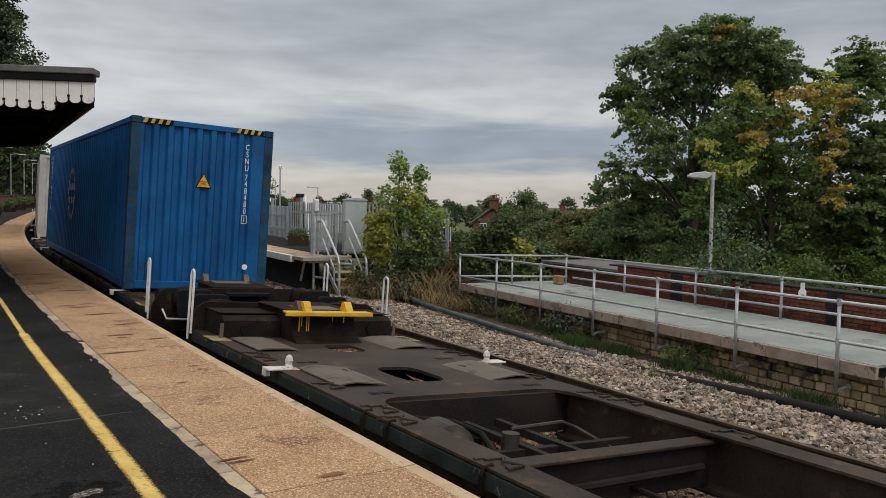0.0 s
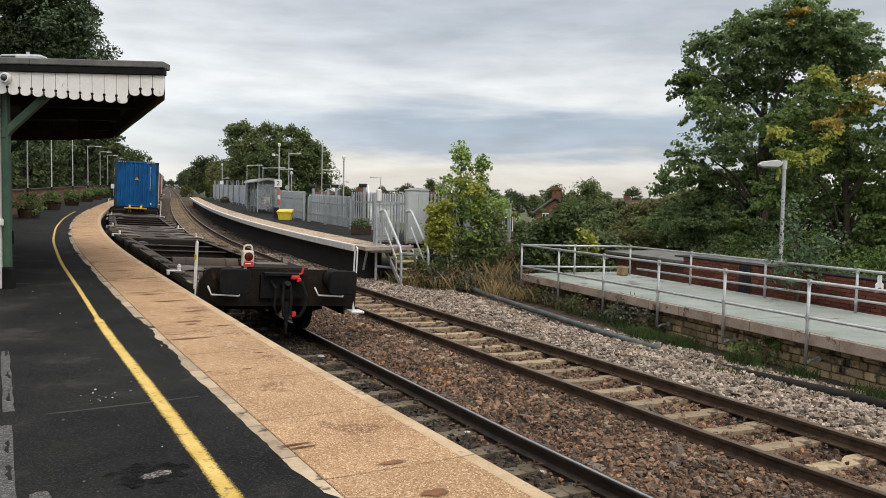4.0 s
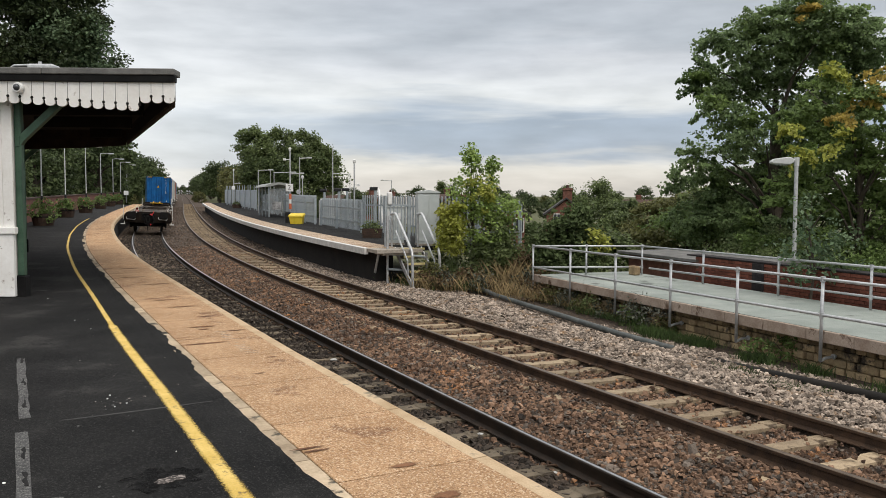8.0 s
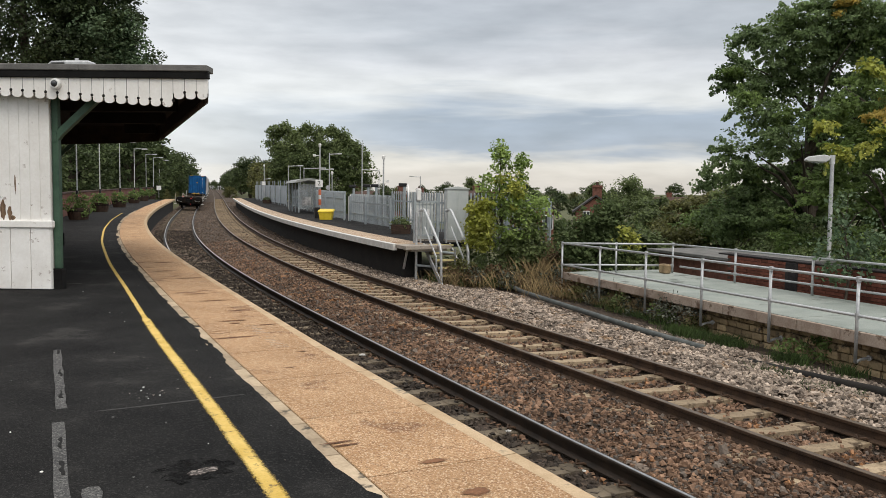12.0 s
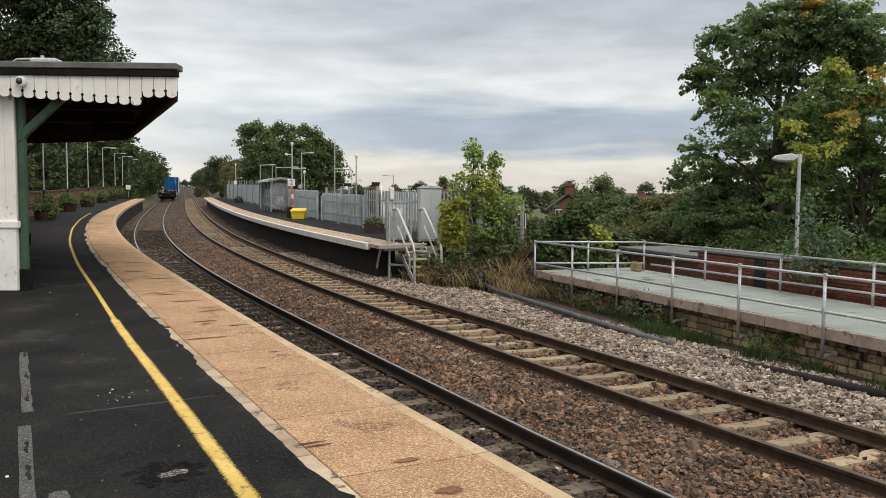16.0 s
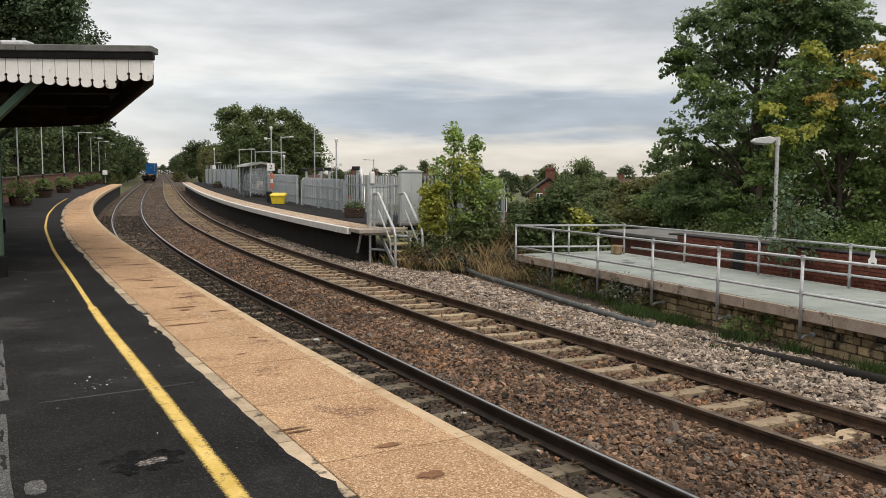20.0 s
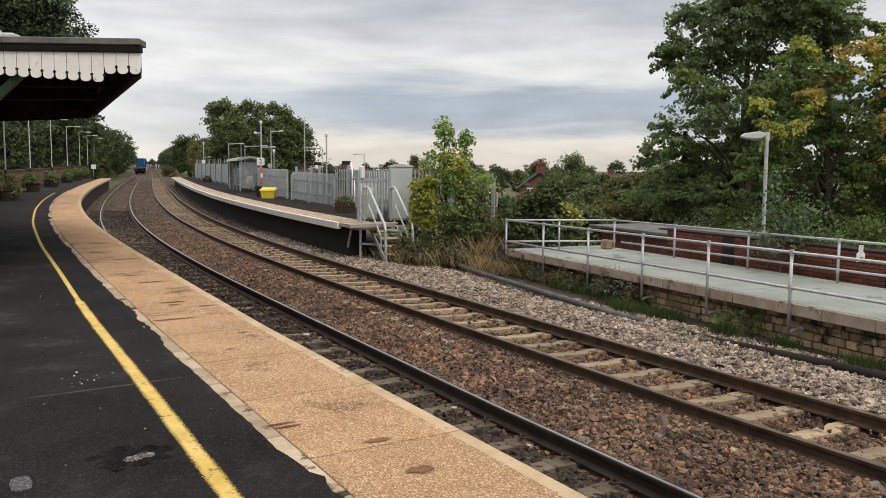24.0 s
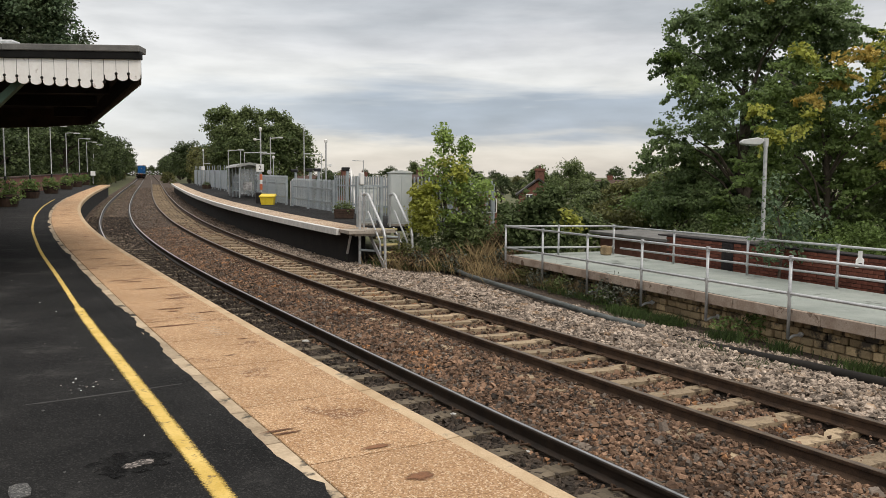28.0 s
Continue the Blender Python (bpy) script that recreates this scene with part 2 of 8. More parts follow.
M["stone_dull"] = material("dull_grey_ballast_stone", (0.058, 0.046, 0.037), (0.20, 0.162, 0.132), 1.5, 0.9, 0.3, island=0.6)
M["stone_pale"] = material("pale_ballast_stone", (0.13, 0.10, 0.078), (0.45, 0.37, 0.30), 3, 0.9, 0.3, island=0.7, spots=((0.25, 0.165, 0.10), 2.5, 0.18))
M["wagon"] = material("grimy_brown_wagon_paint", (0.021, 0.0145, 0.010), (0.066, 0.047, 0.033), 1.6, 0.65, 0.25, fine=45, spots=((0.10, 0.066, 0.043), 2.5, 0.12), spec=0.22)
M["wagon_end"] = material("oily_brown_black_steel", (0.006, 0.0046, 0.0036), (0.026, 0.019, 0.014), 2.5, 0.78, 0.25, fine=40, spots=((0.06, 0.03, 0.018), 5.0, 0.06), spec=0.12)
M["wagon_inner"] = material("dark_wagon_framing", (0.006, 0.005, 0.004), (0.022, 0.017, 0.013), 2, 0.75, 0.25, fine=40)
M["wagon_plate"] = material("dusty_wagon_plate", (0.095, 0.076, 0.055), (0.155, 0.128, 0.096), 2.5, 0.6, 0.2, fine=60, spots=((0.06, 0.045, 0.033), 4.0, 0.15))
M["wagon_green"] = material("worn_green_sill_paint", (0.008, 0.012, 0.012), (0.032, 0.044, 0.041), 3, 0.65, 0.2, spots=((0.20, 0.22, 0.20), 9.0, 0.05))
M["black"] = material("greasy_black_steel", (0.004, 0.004, 0.004), (0.015, 0.0145, 0.014), 4, 0.7, 0.2, spec=0.15)
M["white_paint"] = material("white_gloss_paint", (0.60, 0.59, 0.56), (0.82, 0.81, 0.78), 5, 0.45, 0.1)
M["yellow_paint"] = material("yellow_steel_paint", (0.60, 0.33, 0.02), (0.80, 0.50, 0.04), 5, 0.5, 0.1, spots=((0.2, 0.12, 0.03), 7.0, 0.05))
M["red_paint"] = material("red_paint", (0.45, 0.02, 0.02), (0.72, 0.05, 0.05), 5, 0.4, 0.05)
M["blue"] = material("blue_container_paint", (0.003, 0.062, 0.20), (0.006, 0.125, 0.35), 1.2, 0.5, 0.1, fine=30, spots=((0.012, 0.085, 0.20), 3.0, 0.14), spec=0.25)
M["blue_worn"] = material("weathered_blue_frame_paint", (0.008, 0.030, 0.055), (0.02, 0.085, 0.17), 3.0, 0.65, 0.2, fine=30, spots=((0.05, 0.045, 0.035), 5.0, 0.22), spec=0.2)
M["box_grey"] = material("pale_container_paint", (0.40, 0.40, 0.38), (0.60, 0.60, 0.57), 1.2, 0.5, 0.1, fine=30)
M["box_red"] = material("red_brown_container_paint", (0.22, 0.06, 0.03), (0.34, 0.10, 0.05), 1.2, 0.5, 0.1, fine=30)
M["galv"] = material("galvanised_steel", (0.42, 0.43, 0.44), (0.62, 0.63, 0.63), 9, 0.45, 0.1, metal=0.55, fine=60)
M["fence"] = material("grey_painted_steel", (0.26, 0.30, 0.32), (0.40, 0.44, 0.46), 4, 0.5, 0.05, metal=0.1)
M["deck"] = material("green_grit_decking", (0.215, 0.245, 0.222), (0.335, 0.36, 0.33), 1.1, 0.9, 0.3, fine=70, spots=((0.11, 0.12, 0.11), 1.2, 0.14), rand=0.06)
M["concrete"] = material("weathered_concrete", (0.27, 0.235, 0.195), (0.47, 0.42, 0.36), 2.2, 0.9, 0.35, fine=35, spots=((0.11, 0.10, 0.085), 2.5, 0.12), rand=0.08)
M["coping"] = material("stained_buff_coping", (0.29, 0.215, 0.165), (0.50, 0.41, 0.335), 2.5, 0.9, 0.35, fine=35, spots=((0.14, 0.09, 0.06), 2.5, 0.14), rand=0.10)
M["wallstone"] = material("tan_wall_stone", (0.20, 0.142, 0.08), (0.51, 0.385, 0.225), 1.5, 0.9, 0.5, fine=30, rand=0.38, spots=((0.06, 0.05, 0.04), 1.6, 0.22))
M["mortar"] = material("dark_mortar", (0.05, 0.043, 0.035), (0.12, 0.10, 0.08), 5, 0.95, 0.4)
M["brick"] = material("red_brick", (0.115, 0.038, 0.026), (0.25, 0.092, 0.060), 3.0, 0.9, 0.3, fine=40, rand=0.34)
M["brick_far"] = material("red_brick_wall", (0.11, 0.048, 0.036), (0.23, 0.105, 0.075), 5.0, 0.9, 0.3, fine=25)
M["slate"] = material("slate_roof", (0.035, 0.033, 0.034), (0.09, 0.084, 0.082), 5, 0.8, 0.3)
M["tile_roof"] = material("clay_tile_roof", (0.055, 0.036, 0.030), (0.11, 0.067, 0.052), 5, 0.85, 0.3)
M["cream"] = material("chipped_white_joinery_paint", (0.78, 0.76, 0.72), (0.90, 0.89, 0.86), 2, 0.55, 0.15, fine=25, spots=((0.34, 0.28, 0.24), 5.0, 0.03))
M["bare_wood"] = material("bare_rotten_wood", (0.05, 0.03, 0.018), (0.26, 0.17, 0.105), 9, 0.9, 0.5, fine=60, stretch=(1, 1, 0.2))
M["green_paint"] = material("dark_green_paint", (0.035, 0.075, 0.05), (0.07, 0.13, 0.085), 4, 0.45, 0.1)
M["roof_felt"] = material("grey_roof_felt", (0.10, 0.10, 0.095), (0.20, 0.195, 0.185), 3, 0.85, 0.3)
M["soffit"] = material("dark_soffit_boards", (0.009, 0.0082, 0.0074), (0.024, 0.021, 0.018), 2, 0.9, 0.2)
M["duct"] = material("grey_cable_duct", (0.045, 0.052, 0.05), (0.125, 0.135, 0.13), 5, 0.6, 0.2)
M["bark"] = material("bark", (0.035, 0.028, 0.02), (0.11, 0.09, 0.07), 4, 0.95, 0.7, stretch=(1, 1, 0.25))
M["leaf_dark"] = material("dark_green_leaves", (0.095, 0.128, 0.052), (0.22, 0.272, 0.112), 0.5, 0.5, 0, island=0.5, translucent=0.5)
M["leaf_syc"] = material("sycamore_leaves", (0.112, 0.168, 0.074), (0.25, 0.335, 0.148), 0.5, 0.5, 0, island=0.5, translucent=0.52)
M["leaf_mid"] = material("green_leaves", (0.098, 0.15, 0.045), (0.22, 0.305, 0.10), 0.5, 0.55, 0, island=0.45, translucent=0.5)
M["leaf_olive"] = material("olive_brown_leaves", (0.085, 0.09, 0.03), (0.20, 0.20, 0.075), 0.6, 0.6, 0, island=0.45, translucent=0.4)
M["leaf_light"] = material("yellow_green_leaves", (0.26, 0.29, 0.05), (0.48, 0.48, 0.12), 0.6, 0.55, 0, island=0.4, translucent=0.42)
M["leaf_gold"] = material("autumn_leaves", (0.34, 0.26, 0.06), (0.58, 0.44, 0.13), 0.6, 0.6, 0, island=0.4, translucent=0.4)
M["leaf_far"] = material("far_foliage", (0.058, 0.088, 0.034), (0.145, 0.19, 0.075), 0.25, 0.7, 0, island=0.45, translucent=0.38)
M["leaf_wood"] = material("shaded_wood_foliage", (0.045, 0.068, 0.028), (0.125, 0.16, 0.064), 0.25, 0.7, 0, island=0.5, translucent=0.38)
M["dry_grass"] = material("dry_weeds", (0.16, 0.115, 0.055), (0.36, 0.27, 0.14), 1, 0.8, 0, island=0.5, translucent=0.2)
M["grass"] = material("grass_blades", (0.022, 0.042, 0.010), (0.065, 0.105, 0.028), 1, 0.7, 0, island=0.45, translucent=0.25)
M["earth"] = material("rough_grass_and_earth", (0.05, 0.06, 0.025), (0.13, 0.13, 0.06), 0.4, 0.95, 0.5, fine=9)
M["glass"] = material("dull_window_glass", (0.02, 0.022, 0.025), (0.05, 0.055, 0.06), 2, 0.15, 0, spec=0.6)
M["terracotta"] = material("brown_planter", (0.028, 0.017, 0.012), (0.07, 0.043, 0.03), 5, 0.8, 0.3)
M["flower"] = material("flowers", (0.45, 0.08, 0.06), (0.7, 0.25, 0.25), 3, 0.7, 0, island=0.4)
M["clear"] = material("shelter_glazing", (0.30, 0.33, 0.34), (0.42, 0.45, 0.46), 2, 0.2, 0, spec=0.5)
M["sign_white"] = material("white_sign", (0.72, 0.72, 0.70), (0.84, 0.84, 0.82), 3, 0.5, 0)
M["orange"] = material("orange_red_band", (0.55, 0.13, 0.06), (0.70, 0.20, 0.10), 3, 0.5, 0)
grain(M["asphalt"], 120.0, [(0.86, 0.9, (0.075, 0.073, 0.068), 0.4), (0.16, 0.12, (0.004, 0.004, 0.004), 0.5)])
grain(M["patch"], 130.0, [(0.78, 0.84, (0.24, 0.235, 0.22), 0.6), (0.2, 0.15, (0.02, 0.02, 0.02), 0.6)])
grain(M["concrete"], 160.0, [(0.85, 0.9, (0.12, 0.11, 0.1), 0.5)])
see_through(M["clear"], 0.68)

# ---- the line of the railway: heading along it, gentle climb away ----
KNOTS = [-30, 0, 12, 25, 40, 60, 100, 300]
TURNS = [27.714, 27.553, 26.723, 22.899, 19.492, 17.776, 17.014, 17.6]
STEP = 0.25
LINE_S = np.arange(-30, 700, STEP)
LINE_A = np.radians(np.interp(LINE_S, KNOTS, TURNS))
LINE_X, LINE_Y = np.cumsum(-np.sin(LINE_A)) * STEP, np.cumsum(np.cos(LINE_A)) * STEP
ZERO = int(round(30 / STEP))
LINE_X, LINE_Y = LINE_X - LINE_X[ZERO] + 1.39, LINE_Y - LINE_Y[ZERO] + 6.042


def climb(y):
    return 0.012 * max(0.0, y - 8)


def heading(s):
    return float(np.interp(s, LINE_S, LINE_A))


def C(s, off=0.0, z=0.0):
    """The place s metres along the near track and off metres to the right of it."""
    a = heading(s)
    x = float(np.interp(s, LINE_S, LINE_X)) + off * math.cos(a)
    y = float(np.interp(s, LINE_S, LINE_Y)) + off * math.sin(a)
    return Vector((x, y, z + climb(y)))


def along(s, off=0.0, z=0.0, turn=0.0):
    """A pose there, whose y points along the line."""
    p = C(s, off, z)
    return Matrix.Translation(p) @ Matrix.Rotation(heading(s) + radians(turn), 4, "Z")


# ---- mesh helpers ----
def quick(name, verts, faces, mat, smooth=False):
    me = bpy.data.meshes.new(name)
    verts, faces = np.asarray(verts, np.float32), np.asarray(faces, np.int32)
    k = faces.shape[1]
    me.vertices.add(len(verts))
    me.vertices.foreach_set("co", verts.ravel())
    me.loops.add(faces.size)
    me.loops.foreach_set("vertex_index", faces.ravel())
    me.polygons.add(len(faces))
    me.polygons.foreach_set("loop_start", np.arange(len(faces), dtype=np.int32) * k)
    me.polygons.foreach_set("use_smooth", np.full(len(faces), smooth))
    me.materials.append(mat)
    me.update(calc_edges=True)
    return me


def mesh_of(name, bm, mat, smooth=False):
    me = bpy.data.meshes.new(name)
    bmesh.ops.recalc_face_normals(bm, faces=bm.faces)
    bm.to_mesh(me)
    bm.free()
    for m in mat if isinstance(mat, (list, tuple)) else [mat]:
        me.materials.append(m)
    for p in me.polygons:
        p.use_smooth = smooth
    return me


def part(name, bm, mat, parent=None, label="", m=None, smooth=False):
    """Links a bmesh or mesh as one object under a thing."""
    me = bm if isinstance(bm, bpy.types.Mesh) else mesh_of(name, bm, mat, smooth)
    ob = new(name, me)
    if parent:
        ob.parent = parent
    if m is not None:
        ob.matrix_basis = m
    if label:
        ob["label"] = label
    return ob


def thing(name, label, category, m=None, group="", kind=""):
    ob = new(name)
    ob.empty_display_size = 0.1
    if m is not None:
        ob.matrix_basis = m
    return tagged(ob, label, category, group, kind)


def box(bm, lo, hi, m=None, bevel=0.0):
    lo, hi = Vector(lo), Vector(hi)
    t = Matrix.Translation((lo + hi) / 2) @ Matrix.Diagonal((*(hi - lo), 1))
    made = bmesh.ops.create_cube(bm, size=1, matrix=(m @ t) if m is not None else t)["verts"]
    if bevel:
        edges = {e for v in made for e in v.link_edges}
        bmesh.ops.bevel(bm, geom=list(edges), offset=bevel, segments=1, affect="EDGES")
    return bm


def tube(bm, points, r, n=8, caps=True, radii=None):
    """A round bar along points."""
    pts = [Vector(p) for p in points]
    rings, side = [], None
    for i, p in enumerate(pts):
        d = (pts[min(i + 1, len(pts) - 1)] - pts[max(i - 1, 0)]).normalized()
        if side is None:
            side = d.orthogonal().normalized()
        side = (side - d * side.dot(d)).normalized()
        up = d.cross(side)
        q = radii[i] if radii else r
        rings.append([bm.verts.new(p + (side * math.cos(2 * math.pi * k / n) + up * math.sin(2 * math.pi * k / n)) * q) for k in range(n)])
    for a, b in zip(rings, rings[1:]):
        for k in range(n):
            bm.faces.new((a[k], a[(k + 1) % n], b[(k + 1) % n], b[k]))
    if caps:
        bm.faces.new(rings[0])
        bm.faces.new(rings[-1])
    return bm


def prism(bm, outline, y0, y1, axis="y"):
    """A slab with the given outline (x, z pairs) from y0 to y1."""
    def at(u, v, w):
        return {"y": (u, w, v), "x": (w, u, v), "z": (u, v, w)}[axis]
    a = [bm.verts.new(at(u, v, y0)) for u, v in outline]
    b = [bm.verts.new(at(u, v, y1)) for u, v in outline]
    n = len(a)
    bm.faces.new(a)
    bm.faces.new(b)
    for i in range(n):
        bm.faces.new((a[i], a[(i + 1) % n], b[(i + 1) % n], b[i]))
    return bm


def loft(profile, stations, closed=True):
    """A bmesh: the profile, pairs of offset and height, swept along the line through the stations."""
    bm = bmesh.new()
    rows = [[bm.verts.new(C(s, o, z)) for o, z in profile] for s in stations]
    n = len(profile)
    for a, b in zip(rows, rows[1:]):
        for i in range(n if closed else n - 1):
            bm.faces.new((a[i], a[(i + 1) % n], b[(i + 1) % n], b[i]))
    if closed:
        bm.faces.new(rows[0])
        bm.faces.new(rows[-1])
    return bm


def span(s0, s1, step):
    n = max(1, int(round((s1 - s0) / step)))
    return [s0 + (s1 - s0) * i / n for i in range(n + 1)]


# ---- ground and track bed ----
M["stone_far"] = material("distant_ballast_stone", (0.06, 0.044, 0.034), (0.20, 0.15, 0.115), 1.5, 0.95, 0.2, island=0.45)


def ground_sheet():
    xs = np.array([-2500, -900, -400, -200, -100, -60, -30, -10, 0, 10, 20, 30, 45, 60, 90, 130, 200, 400, 900, 2500.0])
    ys = np.array([-2500, -900, -300, -100, -30, 0, 10, 20, 30, 45, 60, 90, 130, 200, 300, 450, 600, 1000, 2500.0])
    v = [(x, y, -2.4 + climb(min(y, 600))) for y in ys for x in xs]
    n = len(xs)
    f = [(j * n + i, j * n + i + 1, (j + 1) * n + i + 1, (j + 1) * n + i) for j in range(len(ys) - 1) for i in range(n - 1)]
    tagged(new("ground", quick("ground", v, f, M["earth"])), "rough grass and earth round the station", "ground", kind="structure")


def bank():
    bm = loft([(7.9, -1.19), (9.5, -1.25), (12, -1.3), (16, -1.7), (24, -2.3), (40, -2.6)], span(-14, 40, 2.0) + span(44, 140, 8.0), False)
    tagged(new("embankment", mesh_of("embankment", bm, M["earth"])), "overgrown bank beside the railway", "ground", kind="structure")


CANT = 0.033
TRACK2 = 3.3


def rail_z(off):
    return -0.915 - CANT * (off if off < 1.6 else off - TRACK2)


def track_bed():
    pr = [(-1.75, -1.9), (-1.75, -1.12), (-1.2, -1.11), (0.0, -1.14), (1.3, -1.15), (1.65, -1.09), (2.3, -1.04), (2.48, -1.05), (2.62, -1.15), (3.98, -1.18), (4.14, -1.08), (5.3, -1.06), (6.1, -1.16), (7.4, -1.18), (8.2, -1.2)]
    st = span(-14, 40, 1.0) + span(42, 420, 6.0)
    tagged(new("track_bed", mesh_of("track_bed", loft(pr, st, False), M["bed"])), "stone ballast bed under both railway tracks", "track bed", kind="structure")


def railway_track(centre, shiny, label, name):
    th = thing(name, label, "railway track", kind="structure")
    for side in (-1, 1):
        o = centre + side * 0.7525
        z = rail_z(o)
        foot = [(o - 0.07, z - 0.159), (o + 0.07, z - 0.159), (o + 0.07, z - 0.147), (o + 0.012, z - 0.12), (o + 0.010, z - 0.05), (o + 0.035, z - 0.036), (o + 0.035, z - 0.006), (o - 0.035, z - 0.006), (o - 0.035, z - 0.036), (o - 0.010, z - 0.05), (o - 0.012, z - 0.12), (o - 0.07, z - 0.147)]
        st = span(-12, 60, 1.0) + span(62, 480, 4.0)
        part("rail", loft(foot, st), M["rail_oily"] if shiny else M["rail_side"], th)
        head = [(o - 0.033, z - 0.006), (o + 0.033, z - 0.006), (o + 0.030, z - 0.001), (o + 0.015, z), (o - 0.028, z - 0.001)]
        if shiny:
            part("worn_head_side", loft(head, st), M["rail_oily"], th)
            head = [(o - 0.020, z - 0.002), (o + 0.012, z - 0.002), (o + 0.012, z + 0.0025), (o - 0.020, z + 0.0025)]
        part("rail_head", loft(head, st), M["rail_head"] if shiny else M["rail_head_dull"], th, "polished running surface of the rail" if shiny else "dull brown running surface of the rail")
    return th


def sleepers(th, centre, mat, sink):
    bm = bmesh.new()
    for a, b in ((-1.25, -0.45), (0.45, 1.25)):
        prism(bm, [(a, -0.16), (b, -0.16), (b, -0.02), (b - 0.03, 0.0), (a + 0.03, 0.0), (a, -0.02)], -0.115, 0.115)
    box(bm, (-0.46, -0.105, -0.16), (0.46, 0.105, -0.012))
    me = mesh_of("sleeper", bm, mat)
    clip = bmesh.new()
    for side in (-1, 1):
        for k in (-1, 1):
            x = side * 0.7525 + k * 0.10
            tube(clip, [(x - k * 0.05, -0.05, 0.02), (x, -0.06, 0.045), (x + k * 0.04, 0, 0.025), (x, 0.06, 0.045), (x - k * 0.05, 0.05, 0.02)], 0.013, 5)
    me_clip = mesh_of("rail_clip", clip, M["rail_side"])
    rng = random.Random(int(centre * 10) + 5)
    s = -9.0
    i = 0
    while s < 150:
        m = along(s, centre, -0.915 - 0.160 - sink + rng.uniform(-0.006, 0.004), rng.uniform(-0.8, 0.8)) @ Matrix.Rotation(math.atan(CANT), 4, "Y")
        if s > 30:
            m = Matrix.Translation((0, 0, -0.03)) @ m
        part("sleeper", me, None, th, m=m)
        if s < 14:
            part("rail_clips", me_clip, None, th, m=m)
        s += 0.66
        i += 1


rng_np = np.random.default_rng(7)


def stones(name, label, mat, n, place, size):
    """n angular stones joined into one mesh; place(count) gives rows of s, offset, z."""
    cube = np.array([(x, y, z) for x in (-1, 1) for y in (-1, 1) for z in (-1, 1)], float) * 0.5
    quads = np.array([(0, 1, 3, 2), (4, 6, 7, 5), (0, 4, 5, 1), (2, 3, 7, 6), (1, 5, 7, 3)])
    soz = place(n)
    n = len(soz)
    ang = rng_np.uniform(0, 2 * math.pi, (n, 3))
    ang[:, 1] = rng_np.normal(0, 0.55, n)
    ca, sa = np.cos(ang), np.sin(ang)
    R = np.zeros((n, 3, 3))
    rz = np.stack([np.stack([ca[:, 0], -sa[:, 0], 0 * ca[:, 0]], 1), np.stack([sa[:, 0], ca[:, 0], 0 * ca[:, 0]], 1), np.stack([0 * ca[:, 0], 0 * ca[:, 0], 1 + 0 * ca[:, 0]], 1)], 1)
    rx = np.stack([np.stack([1 + 0 * ca[:, 1], 0 * ca[:, 1], 0 * ca[:, 1]], 1), np.stack([0 * ca[:, 1], ca[:, 1], -sa[:, 1]], 1), np.stack([0 * ca[:, 1], sa[:, 1], ca[:, 1]], 1)], 1)
    R = rz @ rx
    dims = size * rng_np.lognormal(0, 0.30, (n, 1)) * rng_np.uniform(0.75, 1.45, (n, 3)) * np.array([1.15, 0.95, 0.62])
    local = np.repeat(cube[None], n, 0)
    # split faces: a smaller, shifted top on each stone
    local[:, 1::2, :2] = local[:, 1::2, :2] * rng_np.uniform(0.25, 0.85, (n, 1, 2)) + rng_np.uniform(-0.16, 0.16, (n, 1, 2))
    local = local * dims[:, None] * (1 + rng_np.uniform(-0.38, 0.38, (n, 8, 3)))
    local = np.einsum("nij,nkj->nki", R, local)
    s = soz[:, 0]
    a = np.interp(s, LINE_S, LINE_A)
    x = np.interp(s, LINE_S, LINE_X) + soz[:, 1] * np.cos(a)
    y = np.interp(s, LINE_S, LINE_Y) + soz[:, 1] * np.sin(a)
    z = soz[:, 2] + 0.012 * np.maximum(0, y - 8)
    V = (local + np.stack([x, y, z], 1)[:, None]).reshape(-1, 3)
    F = (quads[None] + (np.arange(n) * 8)[:, None, None]).reshape(-1, 4)
    return tagged(new(name, quick(name, V, F, mat)), label, "ballast", kind="stuff")


def bed_z(o):
    return np.interp(o, [-1.75, -1.2, 0.0, 1.3, 1.65, 2.3, 2.48, 2.62, 3.98, 4.14, 5.3, 6.1, 7.4], [-1.12, -1.11, -1.14, -1.15, -1.09, -1.04, -1.05, -1.15, -1.18, -1.08, -1.06, -1.16, -1.18])


def spread(lo, hi, s0, s1, lift=0.0, sparse=()):
    def place(n):
        s = s0 + (s1 - s0) * rng_np.random(n) ** 1.6
        o = rng_np.uniform(lo, hi, n)
        z = bed_z(o) + rng_np.uniform(-0.015, 0.035, n) + lift
        keep = np.ones(n, bool)
        for c in (0.0, TRACK2):
            for side in (-0.7525, 0.7525):
                keep &= np.abs(o - c - side) > 0.10
        return np.stack([s, o, z], 1)[keep]
    return place


